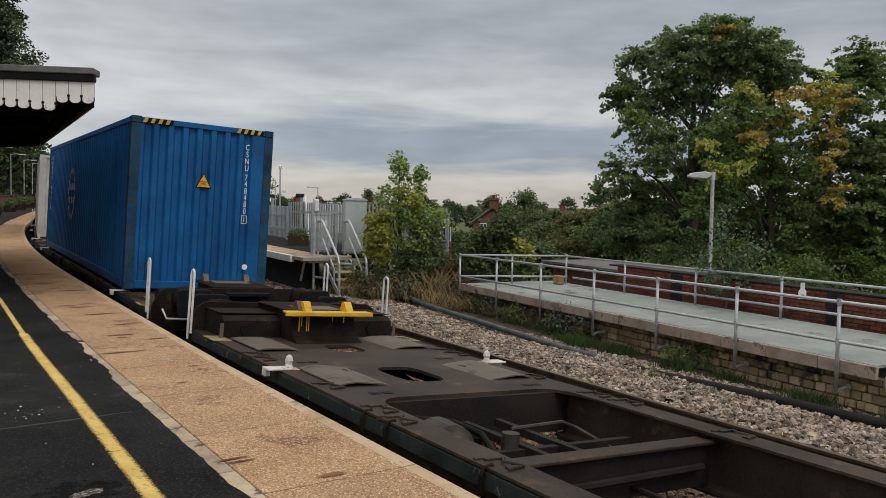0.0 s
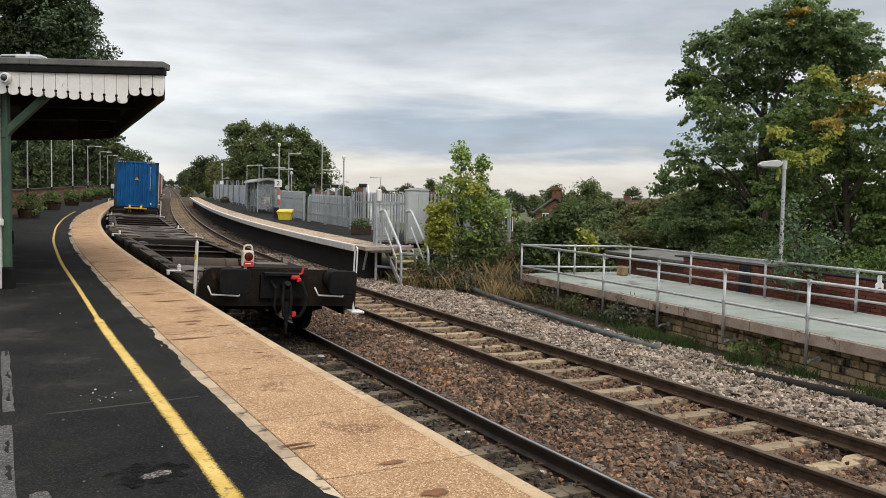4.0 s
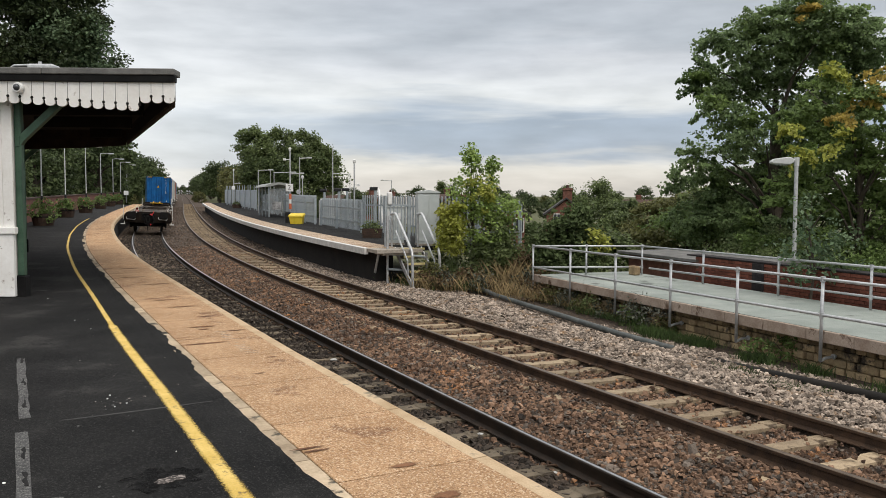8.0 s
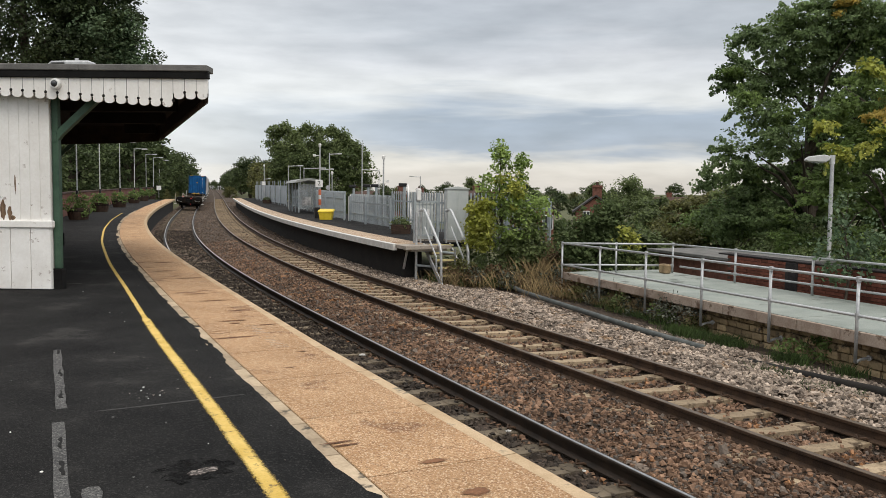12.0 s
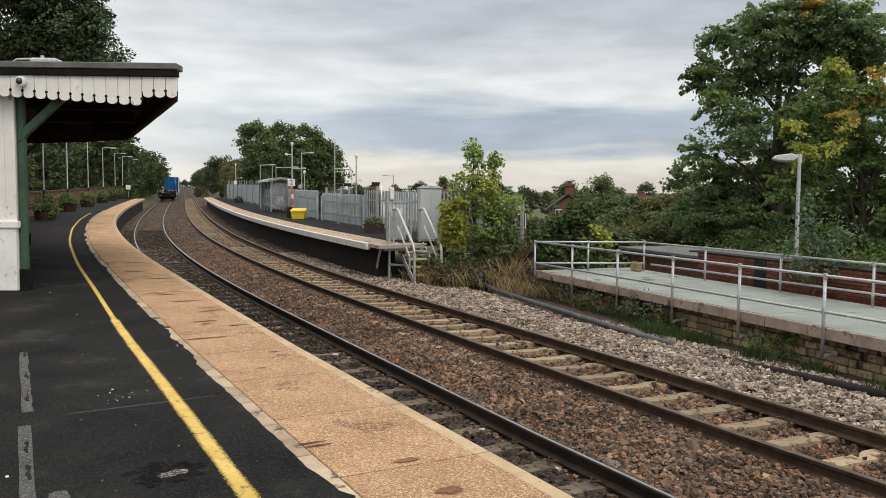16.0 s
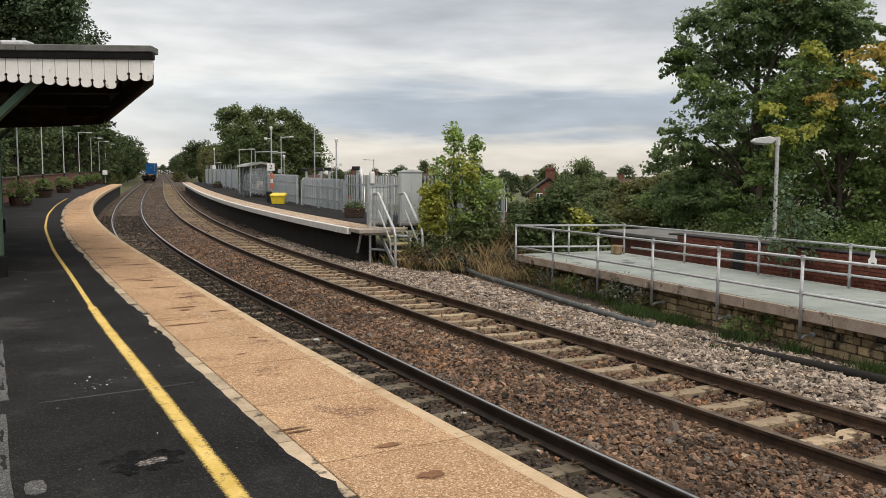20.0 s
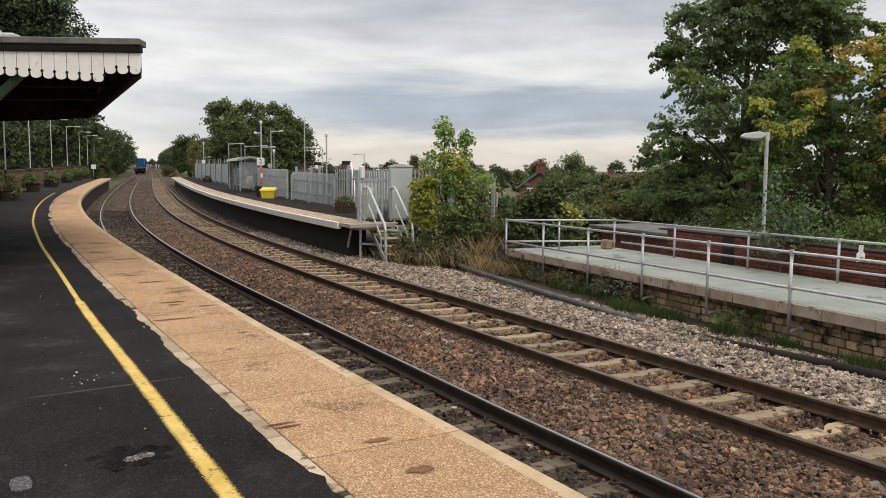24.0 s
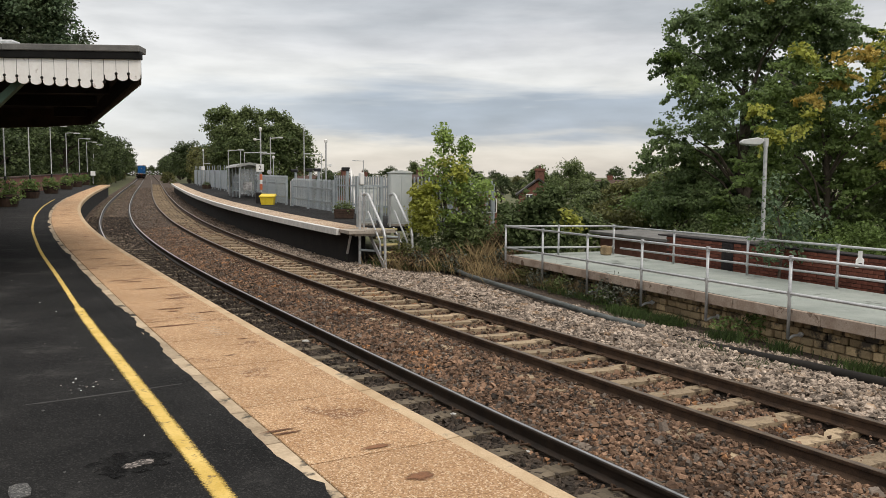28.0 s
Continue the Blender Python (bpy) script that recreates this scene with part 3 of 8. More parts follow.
ground_sheet()
track_bed()
bank()
track_near = railway_track(0.0, True, "railway track with polished rails beside the platform", "railway_track_near")
track_far = railway_track(TRACK2, False, "rusty railway track on pale concrete sleepers", "railway_track_far")
stones("dark_ballast", "dark oily stone ballast between the near rails", M["stone_dark"], 30000, spread(-1.5, 0.75, -4, 40, -0.010), 0.038)
stones("dark_ballast", "dark oily stone ballast over the distant near-track sleepers", M["stone_dark"], 9000, spread(-1.35, 0.72, 7.5, 44, 0.03), 0.034)
stones("brown_ballast", "red-brown stone ballast between the tracks", M["stone_brown"], 76000, spread(0.6, 4.3, -4, 34), 0.034)
stones("grey_ballast", "dull grey stones among the brown ballast", M["stone_dull"], 14000, spread(0.85, 4.3, -4, 34, 0.006), 0.034)
stones("sleeper_ballast", "loose brown stones lying over the sleepers", M["stone_brown"], 1500, spread(2.5, 4.1, -4, 40, 0.085), 0.03)
stones("pale_ballast", "clean pale grey ballast shoulder", M["stone_pale"], 54000, spread(4.15, 6.75, -6, 26, 0.01), 0.037)


stones("distant_ballast", "grey-brown ballast along the distant tracks", M["stone_far"], 16000, spread(-1.5, 6.2, 24, 120), 0.06)


M["worn_litter"] = material("grubby_white_litter", (0.28, 0.27, 0.25), (0.62, 0.61, 0.58), 20, 0.7, 0.3)


def litter():
    rng = random.Random(19)
    for s, o, z, r in ((7.1, 0.42, -1.09, 0.045), (2.68, 0.5, -1.08, 0.028), (1.29, 0.5, -1.08, 0.02)):
        bm = bmesh.new()
        bmesh.ops.create_icosphere(bm, subdivisions=2, radius=r)
        for v in bm.verts:
            v.co = v.co * rng.uniform(0.6, 1.15)
            v.co.z *= 0.45
            v.co.x *= 1.5
        ob = part("litter", bm, M["worn_litter"], m=along(s, o, z + 0.03, rng.uniform(0, 180)))
        tagged(ob, "crumpled white litter lying on the dark ballast", "litter", group="litter on the track")


litter()

# ---- near platform ----
M["bedding"] = material("gritty_bedding", (0.02, 0.018, 0.015), (0.08, 0.07, 0.058), 6, 0.95, 0.6, fine=60)


def ragged(m, scale, lo, hi, attribute=""):
    """Wears a thin layer away by noise, so that its edge frays; with an attribute, most where that is low."""
    n, l = m.node_tree.nodes, m.node_tree.links
    co, no = n.new("ShaderNodeTexCoord"), n.new("ShaderNodeTexNoise")
    no.inputs["Scale"].default_value, no.inputs["Detail"].default_value, no.inputs["Roughness"].default_value = scale, 5.0, 0.7
    l.new(co.outputs["Object"], no.inputs["Vector"])
    value = no.outputs["Fac"]
    if attribute:
        at, ad = n.new("ShaderNodeAttribute"), n.new("ShaderNodeMath")
        at.attribute_name = attribute
        ad.operation = "ADD"
        l.new(at.outputs["Fac"], ad.inputs[0])
        l.new(value, ad.inputs[1])
        value = ad.outputs[0]
    mr = n.new("ShaderNodeMapRange")
    mr.inputs["From Min"].default_value, mr.inputs["From Max"].default_value = lo, hi
    l.new(value, mr.inputs["Value"])
    tr, ms, out = n.new("ShaderNodeBsdfTransparent"), n.new("ShaderNodeMixShader"), n["Material Output"]
    src = out.inputs["Surface"].links[0].from_socket
    l.new(mr.outputs[0], ms.inputs[0])
    l.new(tr.outputs[0], ms.inputs[1])
    l.new(src, ms.inputs[2])
    l.new(ms.outputs[0], out.inputs["Surface"])
    return m


ragged(M["yellow_line"], 70.0, 0.60, 1.02, "across")
EDGE = -1.52


def near_platform():
    st = span(-16, 30, 1.0) + span(32, 82, 2.0)
    pl = thing("platform_near", "curved railway platform of dark asphalt with a buff slab edge", "platform", kind="structure")
    part("asphalt_surface", loft([(-2.60, 0.0), (-2.60, -0.12), (-16, -0.12), (-16, 0.0)], st), M["asphalt"], pl, "dark patched asphalt")
    part("edge_wall", loft([(EDGE - 0.10, -0.16), (EDGE - 0.10, -2.0), (EDGE - 0.6, -2.0), (EDGE - 0.6, -0.16)], st), M["dark_wall"], pl, "dark wall under the platform edge")
    # buff slabs in two widths with joints
    rng = random.Random(3)
    s = -14.325
    joint = 0.0065
    while s < 82:
        step = 1.235 if s < 40 else 4.94
        bm = loft([(-2.492, 0.004), (-2.487, 0.009), (EDGE - 0.111, 0.010), (EDGE - 0.111, -0.13), (-2.492, -0.13)], span(s + joint, s + step - joint, 1.3))
        part("slab", bm, M["slab"], pl)
        bm = loft([(EDGE - 0.11, 0.010), (EDGE - 0.11, -0.16), (EDGE, -0.16), (EDGE, -0.002), (EDGE - 0.02, 0.014)], span(s + joint, s + step - joint, 1.3))
        part("nosing", bm, M["nosing"], pl, "pale concrete nosing")
        s += step
    # dark bedding under the old edging stones
    part("bedding", loft([(-2.494, 0.0), (-2.494, -0.12), (-2.598, -0.12), (-2.598, 0.0)], st), M["bedding"], pl, "dark gritty bedding between slab and asphalt")
    # worn line of old edging stones, overlapped by ragged asphalt
    s = -14.0
    while s < 46:
        w = rng.uniform(0.30, 0.95)
        bm = bmesh.new()
        vs = [bm.verts.new(C(q, o, 0.006)) for q, o in ((s + 0.006, -2.500), (s + w - 0.006, -2.500), (s + w - 0.006, -2.612), (s + 0.006, -2.612))]
        f = bm.faces.new(vs)
        for v in bmesh.ops.extrude_face_region(bm, geom=[f])["geom"]:
            if isinstance(v, bmesh.types.BMVert):
                v.co.z -= 0.05
        part("edging_stone", bm, M["oldstone"], pl)
        s += w + (rng.uniform(0.03, 0.16) if rng.random() < 0.3 else 0.0)
    # asphalt lapping unevenly over the stones
    s = -14.0
    while s < 46:
        w = rng.uniform(0.4, 1.6)
        n = 16
        deep = rng.choice((0.0, 0.0, 0.012, 0.012, 0.03, 0.06, 0.085))
        edge = [(s + w * k / n, -2.606 + max(-0.003, deep * math.sin(math.pi * k / n) ** 0.6 * rng.uniform(0.45, 1.15) + rng.uniform(-0.003, 0.010))) for k in range(n + 1)]
        bm = bmesh.new()
        rows = [[bm.verts.new(C(q, o + sh, z)) for q, o in (edge if k == 0 else [(q, -2.63 - 0.06 * (k - 1)) for q, o in edge])] for k, sh, z in ((0, 0.004, 0.002), (0, 0.0, 0.0085), (1, 0.0, 0.0075), (2, 0.0, 0.0008))]
        for a, b in zip(rows, rows[1:]):
            for k in range(n):
                bm.faces.new((a[k], a[k + 1], b[k + 1], b[k]))
        part("asphalt_lip", bm, M["asphalt"], pl)
        s += w
    # yellow line with sprayed edges
    bm = bmesh.new()
    across = bm.verts.layers.float.new("across")
    rows = []
    for q in span(-14, 42, 0.1):
        w = (0.064 if q < 5.4 else 0.042) + 0.002 * math.sin(q * 7.3)
        mid = -3.0 + 0.006 * math.sin(q * 0.9)
        row = [bm.verts.new(C(q, mid + w * e, 0.004)) for e in (-1, 0, 1)]
        for v, e in zip(row, (0.0, 1.0, 0.0)):
            v[across] = e
        rows.append(row)
    for a, b in zip(rows, rows[1:]):
        for k in (0, 1):
            bm.faces.new((a[k], a[k + 1], b[k + 1], b[k]))
    part("yellow_line", bm, M["yellow_line"], pl, "worn yellow safety line with sprayed edges")
    return pl


platform_near = near_platform()


def patch(pl, name, pts, z, mat, label=""):
    """A thin flush patch through points of the line's own coordinates."""
    bm = bmesh.new()
    f = bm.faces.new([bm.verts.new(C(q, o, z)) for q, o in pts])
    ex = bmesh.ops.extrude_face_region(bm, geom=[f])
    for v in ex["geom"]:
        if isinstance(v, bmesh.types.BMVert):
            v.co.z -= 0.006
    return part(name, bm, mat, pl, label)


def blob(rng, s, o, a, b, n=14):
    return [(s + a * math.cos(2 * math.pi * k / n) * rng.uniform(0.7, 1.15), o + b * math.sin(2 * math.pi * k / n) * rng.uniform(0.7, 1.15)) for k in range(n)]


def soft_patch(th, name, s, o, a, b, z, mat, rng, label=""):
    """A thin stain that thins out from its middle to its rim."""
    bm = bmesh.new()
    across = bm.verts.layers.float.new("across")
    rings = []
    for q, keep in ((0.35, 0.8), (0.75, 0.45), (1.45, 0.0)):
        ring = [bm.verts.new(C(u, v, z)) for u, v in blob(rng, s, o, a * q, b * q, 18)]
        for v in ring:
            v[across] = keep
        rings.append(ring)
    bm.faces.new(rings[0])
    for r0, r1 in zip(rings, rings[1:]):
        for k in range(18):
            bm.faces.new((r0[k], r1[k], r1[(k + 1) % 18], r0[(k + 1) % 18]))
    bmesh.ops.recalc_face_normals(bm, faces=bm.faces)
    return part(name, bm, M[mat], th, label)


def platform_marks():
    pl, rng = platform_near, random.Random(12)
    def strip(s0, s1, o0, o1, w):
        n = 14
        left = [(s0 + (s1 - s0) * k / n, o0 + (o1 - o0) * k / n - w * rng.uniform(0.8, 1.1)) for k in range(n + 1)]
        right = [(s0 + (s1 - s0) * k / n, o0 + (o1 - o0) * k / n + w * rng.uniform(0.8, 1.1)) for k in range(n + 1)]
        return left + right[::-1]
    patch(pl, "crack_seal", strip(1.48, 4.1, -3.975, -3.985, 0.038), 0.004, M["patch"], "grey sealed crack")
    patch(pl, "crack_seal", strip(-2.5, 1.12, -3.99, -4.0, 0.040), 0.004, M["patch"], "grey sealed crack")
    patch(pl, "crack_seal", blob(rng, -0.35, -3.86, 0.14, 0.06, 8), 0.005, M["patch"], "grey repair patch")
    for s, o in ((3.6, -3.98), (2.6, -3.975), (1.8, -3.98), (0.5, -4.0), (0.0, -4.0)):
        patch(pl, "crack", [(s + 0.25 * q, o + rng.uniform(-0.012, 0.012)) for q in (0, 0.2, 0.4, 0.6, 0.8, 1)] + [(s + 0.25 * q, o + 0.018 + rng.uniform(-0.008, 0.008)) for q in (1, 0.8, 0.6, 0.4, 0.2, 0)], 0.0065, M["black"])
    patch(pl, "tar_stain", blob(rng, -0.22, -3.33, 0.20, 0.22, 34), 0.003, M["tar"], "dark tar stain")
    for k in range(3):
        patch(pl, "worn_patch", blob(rng, -0.26 + 0.012 * k, -3.285 - 0.035 + 0.035 * k, 0.045, 0.05, 16), 0.0055 + 0.0005 * k, M["pebbly"], "gravelly worn patch")
    # long hairline joint across the asphalt
    patch(pl, "asphalt_joint", [(1.30 + 0.06 * k / 10 + rng.uniform(-0.01, 0.01), -3.75 + 1.05 * k / 10) for k in range(11)] + [(1.318 + 0.06 * k / 10, -3.75 + 1.05 * k / 10) for k in range(10, -1, -1)], 0.003, M["hairline"], "hairline joint")
    patch(pl, "asphalt_joint", [(9.35 + 0.05 * k / 10 + rng.uniform(-0.02, 0.02), -5.1 + 1.5 * k / 10) for k in range(11)] + [(9.40 + 0.05 * k / 10, -5.1 + 1.5 * k / 10) for k in range(10, -1, -1)], 0.003, M["hairline"], "hairline joint")
    # bird droppings and litter specks
    for k in range(130):
        if k < 22:
            s, o, r = rng.gauss(1.65, 0.14), rng.gauss(-3.36, 0.09), rng.uniform(0.004, 0.012)
        else:
            s, o, r = rng.uniform(-0.9, 10), rng.uniform(-5.0, -2.7), rng.uniform(0.003, 0.010)
        patch(pl, "speck", blob(rng, s, o, r * rng.uniform(0.8, 2.2), r, 7), 0.0035, M["sign_white"] if k % 7 == 0 else M["pebbly"] if k % 2 else M["patch"])
    # brown stains and scuffs on the slabs
    for s, o, a, b in ((4.83, -2.06, 0.03, 0.16), (4.65, -2.09, 0.035, 0.06), (3.77, -2.25, 0.032, 0.23), (4.42, -1.77, 0.018, 0.12), (2.78, -1.83, 0.015, 0.06), (2.12, -2.13, 0.010, 0.07), (4.07, -2.33, 0.010, 0.18), (-0.66, -2.05, 0.035, 0.075), (-1.18, -2.06, 0.05, 0.08), (-0.10, -2.45, 0.014, 0.10), (-0.17, -2.42, 0.012, 0.09), (6.6, -2.0, 0.03, 0.2), (7.4, -2.1, 0.03, 0.16), (9.5, -1.9, 0.04, 0.2), (5.6, -1.9, 0.02, 0.1), (12.5, -2.0, 0.05, 0.2), (10.8, -2.15, 0.04, 0.2)):
        soft_patch(pl, "stain", s, o, a, b, 0.0155, "stain", rng, "brown stain")
    # worn painted words that can no longer be read, as bars
    for s0, s1, o0, o1, n in ((4.40, 3.90, -2.03, -1.86, 6), (3.50, 3.06, -2.05, -1.86, 6)):
        for k in range(n):
            s = s0 + (s1 - s0) * k / (n - 1)
            a, b = o0 + rng.uniform(0, 0.05), o1 - rng.uniform(0, 0.05)
            patch(pl, "faded_bar", [(s, a), (s + 0.026, a), (s + 0.034, b), (s + 0.008, b)], 0.0150, M["faded"], "faded white paint")
    for o in (-2.03, -1.95, -1.87):
        patch(pl, "faded_bar", blob(rng, 3.675, o, 0.02, 0.014, 8), 0.0150, M["faded"], "faded white paint")


M["tar"] = ragged(material("tar", (0.003, 0.003, 0.003), (0.012, 0.012, 0.012), 4, 0.85, 0.4, fine=110, spec=0.1), 9.0, 0.42, 0.60)
M["stain"] = ragged(material("brown_stained_slab", (0.10, 0.042, 0.022), (0.25, 0.12, 0.06), 5, 0.85, 0.5, fine=60), 22.0, 0.58, 0.98, "across")
M["faded"] = ragged(material("faded_paint_on_slab", (0.50, 0.36, 0.24), (0.68, 0.54, 0.40), 9, 0.85, 0.4, fine=50), 30.0, 0.38, 0.60)
M["hairline"] = material("hairline_joint", (0.03, 0.03, 0.03), (0.07, 0.068, 0.065), 6, 0.9, 0.3)
M["pebbly"] = grain(material("bared_pebbles", (0.04, 0.036, 0.032), (0.13, 0.11, 0.10), 14, 0.9, 0.6, fine=90), 90.0, [(0.78, 0.82, (0.40, 0.35, 0.32), 0.7), (0.25, 0.2, (0.02, 0.02, 0.02), 0.8)])
platform_marks()

# ---- far platform ----
M["slab_far"] = speckled("weathered_buff_slab", (0.40, 0.29, 0.20), (0.56, 0.43, 0.32))
def far_platform():
    st = span(16.6, 60, 1.0) + span(62, 96, 2.0)
    e = 4.72
    pl = thing("platform_far", "second platform with white edge, buff strip and asphalt", "platform", kind="structure")
    part("asphalt_surface", loft([(e + 1.0, -0.03), (e + 1.0, -0.15), (9.4, -0.15), (9.4, -0.03)], st), M["asphalt"], pl, "grey asphalt")
    part("buff_strip", loft([(e + 0.12, -0.025), (e + 0.12, -0.15), (e + 0.995, -0.15), (e + 0.995, -0.025)], st), M["slab_far"], pl, "buff paving strip")
    part("white_edge", loft([(e, -0.03), (e, -0.21), (e + 0.118, -0.21), (e + 0.118, -0.022)], st), M["white_paint"], pl, "white painted concrete edge")
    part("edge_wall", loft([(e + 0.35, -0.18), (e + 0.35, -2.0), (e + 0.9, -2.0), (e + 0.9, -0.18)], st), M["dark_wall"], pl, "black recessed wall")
    return pl


platform_far = far_platform()

# ---- the train ----
M["tank"] = material("brown_tank_paint", (0.045, 0.032, 0.023), (0.095, 0.07, 0.05), 3, 0.7, 0.1)
M["cream_plastic"] = material("cream_plastic", (0.58, 0.53, 0.42), (0.74, 0.69, 0.57), 6, 0.5, 0.05, spots=((0.35, 0.30, 0.22), 9.0, 0.08))
M["lens_red"] = material("dark_red_lens", (0.06, 0.004, 0.004), (0.10, 0.008, 0.008), 5, 0.15, 0, spec=0.6)
M["worn_emblem"] = material("worn_white_emblem", (0.30, 0.34, 0.40), (0.70, 0.72, 0.74), 9, 0.6, 0.0, fine=30, spots=((0.02, 0.09, 0.25), 6.0, 0.28))
M["brake_grey"] = material("dusty_brake_gear", (0.02, 0.018, 0.016), (0.07, 0.062, 0.052), 5, 0.6, 0.2)
M["worn_white"] = material("chipped_white_paint", (0.50, 0.46, 0.42), (0.78, 0.75, 0.72), 7, 0.6, 0.1, spots=((0.12, 0.08, 0.06), 14.0, 0.12))
M["spigot_rust"] = material("rust_pink_worn_paint", (0.22, 0.10, 0.075), (0.50, 0.36, 0.30), 9, 0.7, 0.1)
M["stencil_yellow"] = material("worn_yellow_tag", (0.50, 0.33, 0.05), (0.70, 0.50, 0.10), 9, 0.7, 0.1)
M["stencil"] = material("worn_pale_stencil", (0.16, 0.13, 0.06), (0.36, 0.29, 0.15), 6, 0.7, 0.1)
WAGON = 8.35


def wagon_meshes():
    """A long flat container wagon: buffers at its -y end, close coupling at its +y end. Its origin is on the rail plane."""
    top, HW = 0.845, 1.27
    w = thing("flat_wagon", "grimy brown flat container wagon, empty, open framed deck", "wagon", group="freight wagons of the train")
    # plated ends with oval holes
    def plate(y0, y1, holes):
        bm = bmesh.new()
        outer = [bm.verts.new((x, y, top)) for x, y in ((-HW, y0), (HW, y0), (HW, y1), (-HW, y1))]
        edges = [bm.edges.new((outer[i], outer[(i + 1) % 4])) for i in range(4)]
        for cx, cy, a, b in holes:
            ring = []
            for k in range(20):
                t = 2 * math.pi * k / 20
                ring.append(bm.verts.new((cx + a * math.copysign(abs(math.cos(t)) ** 0.6, math.cos(t)), cy + b * math.copysign(abs(math.sin(t)) ** 0.6, math.sin(t)), top)))
            edges += [bm.edges.new((ring[k], ring[(k + 1) % 20])) for k in range(20)]
        bmesh.ops.triangle_fill(bm, use_beauty=True, edges=edges)
        faces = list(bm.faces)
        ex = bmesh.ops.extrude_face_region(bm, geom=faces)
        for v in ex["geom"]:
            if isinstance(v, bmesh.types.BMVert):
                v.co.z -= 0.03
        return bm
    part("deck_plate", plate(-8.16, -4.08, [(0.0, -6.57, 0.20, 0.25), (0.08, -5.0, 0.23, 0.38)]), M["wagon"], w, "dusty deck plate with oval holes")
    part("deck_plate", plate(4.58, 8.35, [(0.06, 5.7, 0.23, 0.38), (0.15, 7.13, 0.20, 0.24)]), M["wagon"], w, "dusty deck plate with oval holes")
    for side in (-1, 1):
        bm = bmesh.new()
        x = side * HW
        prism(bm, [(x, top), (x - side * 0.27, top), (x - side * 0.27, top - 0.02), (x - side * 0.16, top - 0.03), (x - side * 0.14, top - 0.42), (x - side * 0.24, top - 0.44), (x - side * 0.24, top - 0.46), (x - side * 0.02, top - 0.46), (x - side * 0.02, top - 0.44), (x - side * 0.10, top - 0.42), (x - side * 0.10, top - 0.03), (x, top - 0.02)], -4.08, 4.58)
        part("side_sill", bm, M["wagon"], w)
        bm = bmesh.new()
        box(bm, (x - 0.012, -8.12, top - 0.13), (x + 0.012, 8.3, top - 0.03))
        part("sill_flange", bm, M["wagon_green"], w, "worn green painted lower flange")
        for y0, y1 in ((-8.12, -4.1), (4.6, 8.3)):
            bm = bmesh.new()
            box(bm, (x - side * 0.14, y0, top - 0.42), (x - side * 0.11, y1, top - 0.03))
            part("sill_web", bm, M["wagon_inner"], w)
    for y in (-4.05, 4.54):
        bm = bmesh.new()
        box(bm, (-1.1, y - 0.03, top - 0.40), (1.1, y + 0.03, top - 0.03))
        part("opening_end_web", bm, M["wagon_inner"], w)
    # rounded corners of the long opening
    for side in (-1, 1):
        for y, e in ((-4.08, 1), (4.58, -1)):
            bm = bmesh.new()
            x0, r = side * (HW - 0.27), 0.26
            arc = [(x0 - side * r * (1 - math.sin(a)), y + e * r * (1 - math.cos(a))) for a in (0, 0.4, 0.8, 1.2, 1.571)]
            prism(bm, [(x0, y)] + arc, top - 0.03, top - 0.0005, "z")
            part("corner_gusset", bm, M["wagon"], w)
    # raised humped plates, two each side of both ends
    for y, ly in ((-6.87, 0.85), (-4.98, 0.86), (5.65, 0.88), (7.45, 0.85)):
        for side in (-1, 1):
            bm = bmesh.new()
            rows = []
            for k in range(7):
                q = k / 6
                z = top + 0.008 + 0.030 * (1 - (2 * abs(q - 0.62)) ** 2) + 0.004 * math.sin(9 * q + y)
                rows.append([bm.verts.new((side * (0.55 + 0.53 * q), y + ly * e, z)) for e in (-0.5, 0.5)] + [bm.verts.new((side * (0.55 + 0.53 * q), y + ly * e, z - 0.012)) for e in (0.5, -0.5)])
            for a, b in zip(rows, rows[1:]):
                for i in range(4):
                    bm.faces.new((a[i], a[(i + 1) % 4], b[(i + 1) % 4], b[i]))
            bm.faces.new(rows[0])
            bm.faces.new(rows[-1])
            part("cover_plate", bm, M["wagon_plate"], w, "dull khaki cover plate")
    # folding container spigots and white pins
    for y in (-5.42, 6.09):
        for side in (-1, 1):
            sp = bmesh.new()
            a0, a1 = sorted((side * 1.08, side * 1.16))
            box(sp, (a0, y - 0.08, top), (a1, y + 0.075, top + 0.012), bevel=0.004)
            part("worn_base", sp, M["spigot_rust"], w, "rust-pink worn spigot base")
            sp = bmesh.new()
            a0, a1 = sorted((side * 1.16, side * 1.40))
            box(sp, (a0, y - 0.085, top + 0.002), (a1, y + 0.07, top + 0.022), bevel=0.006)
            a0, a1 = sorted((side * 1.345, side * 1.40))
            box(sp, (a0, y - 0.085, top - 0.06), (a1, y - 0.005, top + 0.01), bevel=0.006)
            ob = part("spigot_base", sp, M["worn_white"], w, "chipped white spigot base")
            pin = bmesh.new()
            tube(pin, [(side * 1.17, y, top + 0.012), (side * 1.17, y, top + 0.06), (side * 1.17, y, top + 0.085), (side * 1.17, y, top + 0.12), (side * 1.17, y, top + 0.14)], 0.045, 12, radii=[0.042, 0.030, 0.040, 0.030, 0.010])
            part("spigot_pin", pin, M["worn_white"], ob)
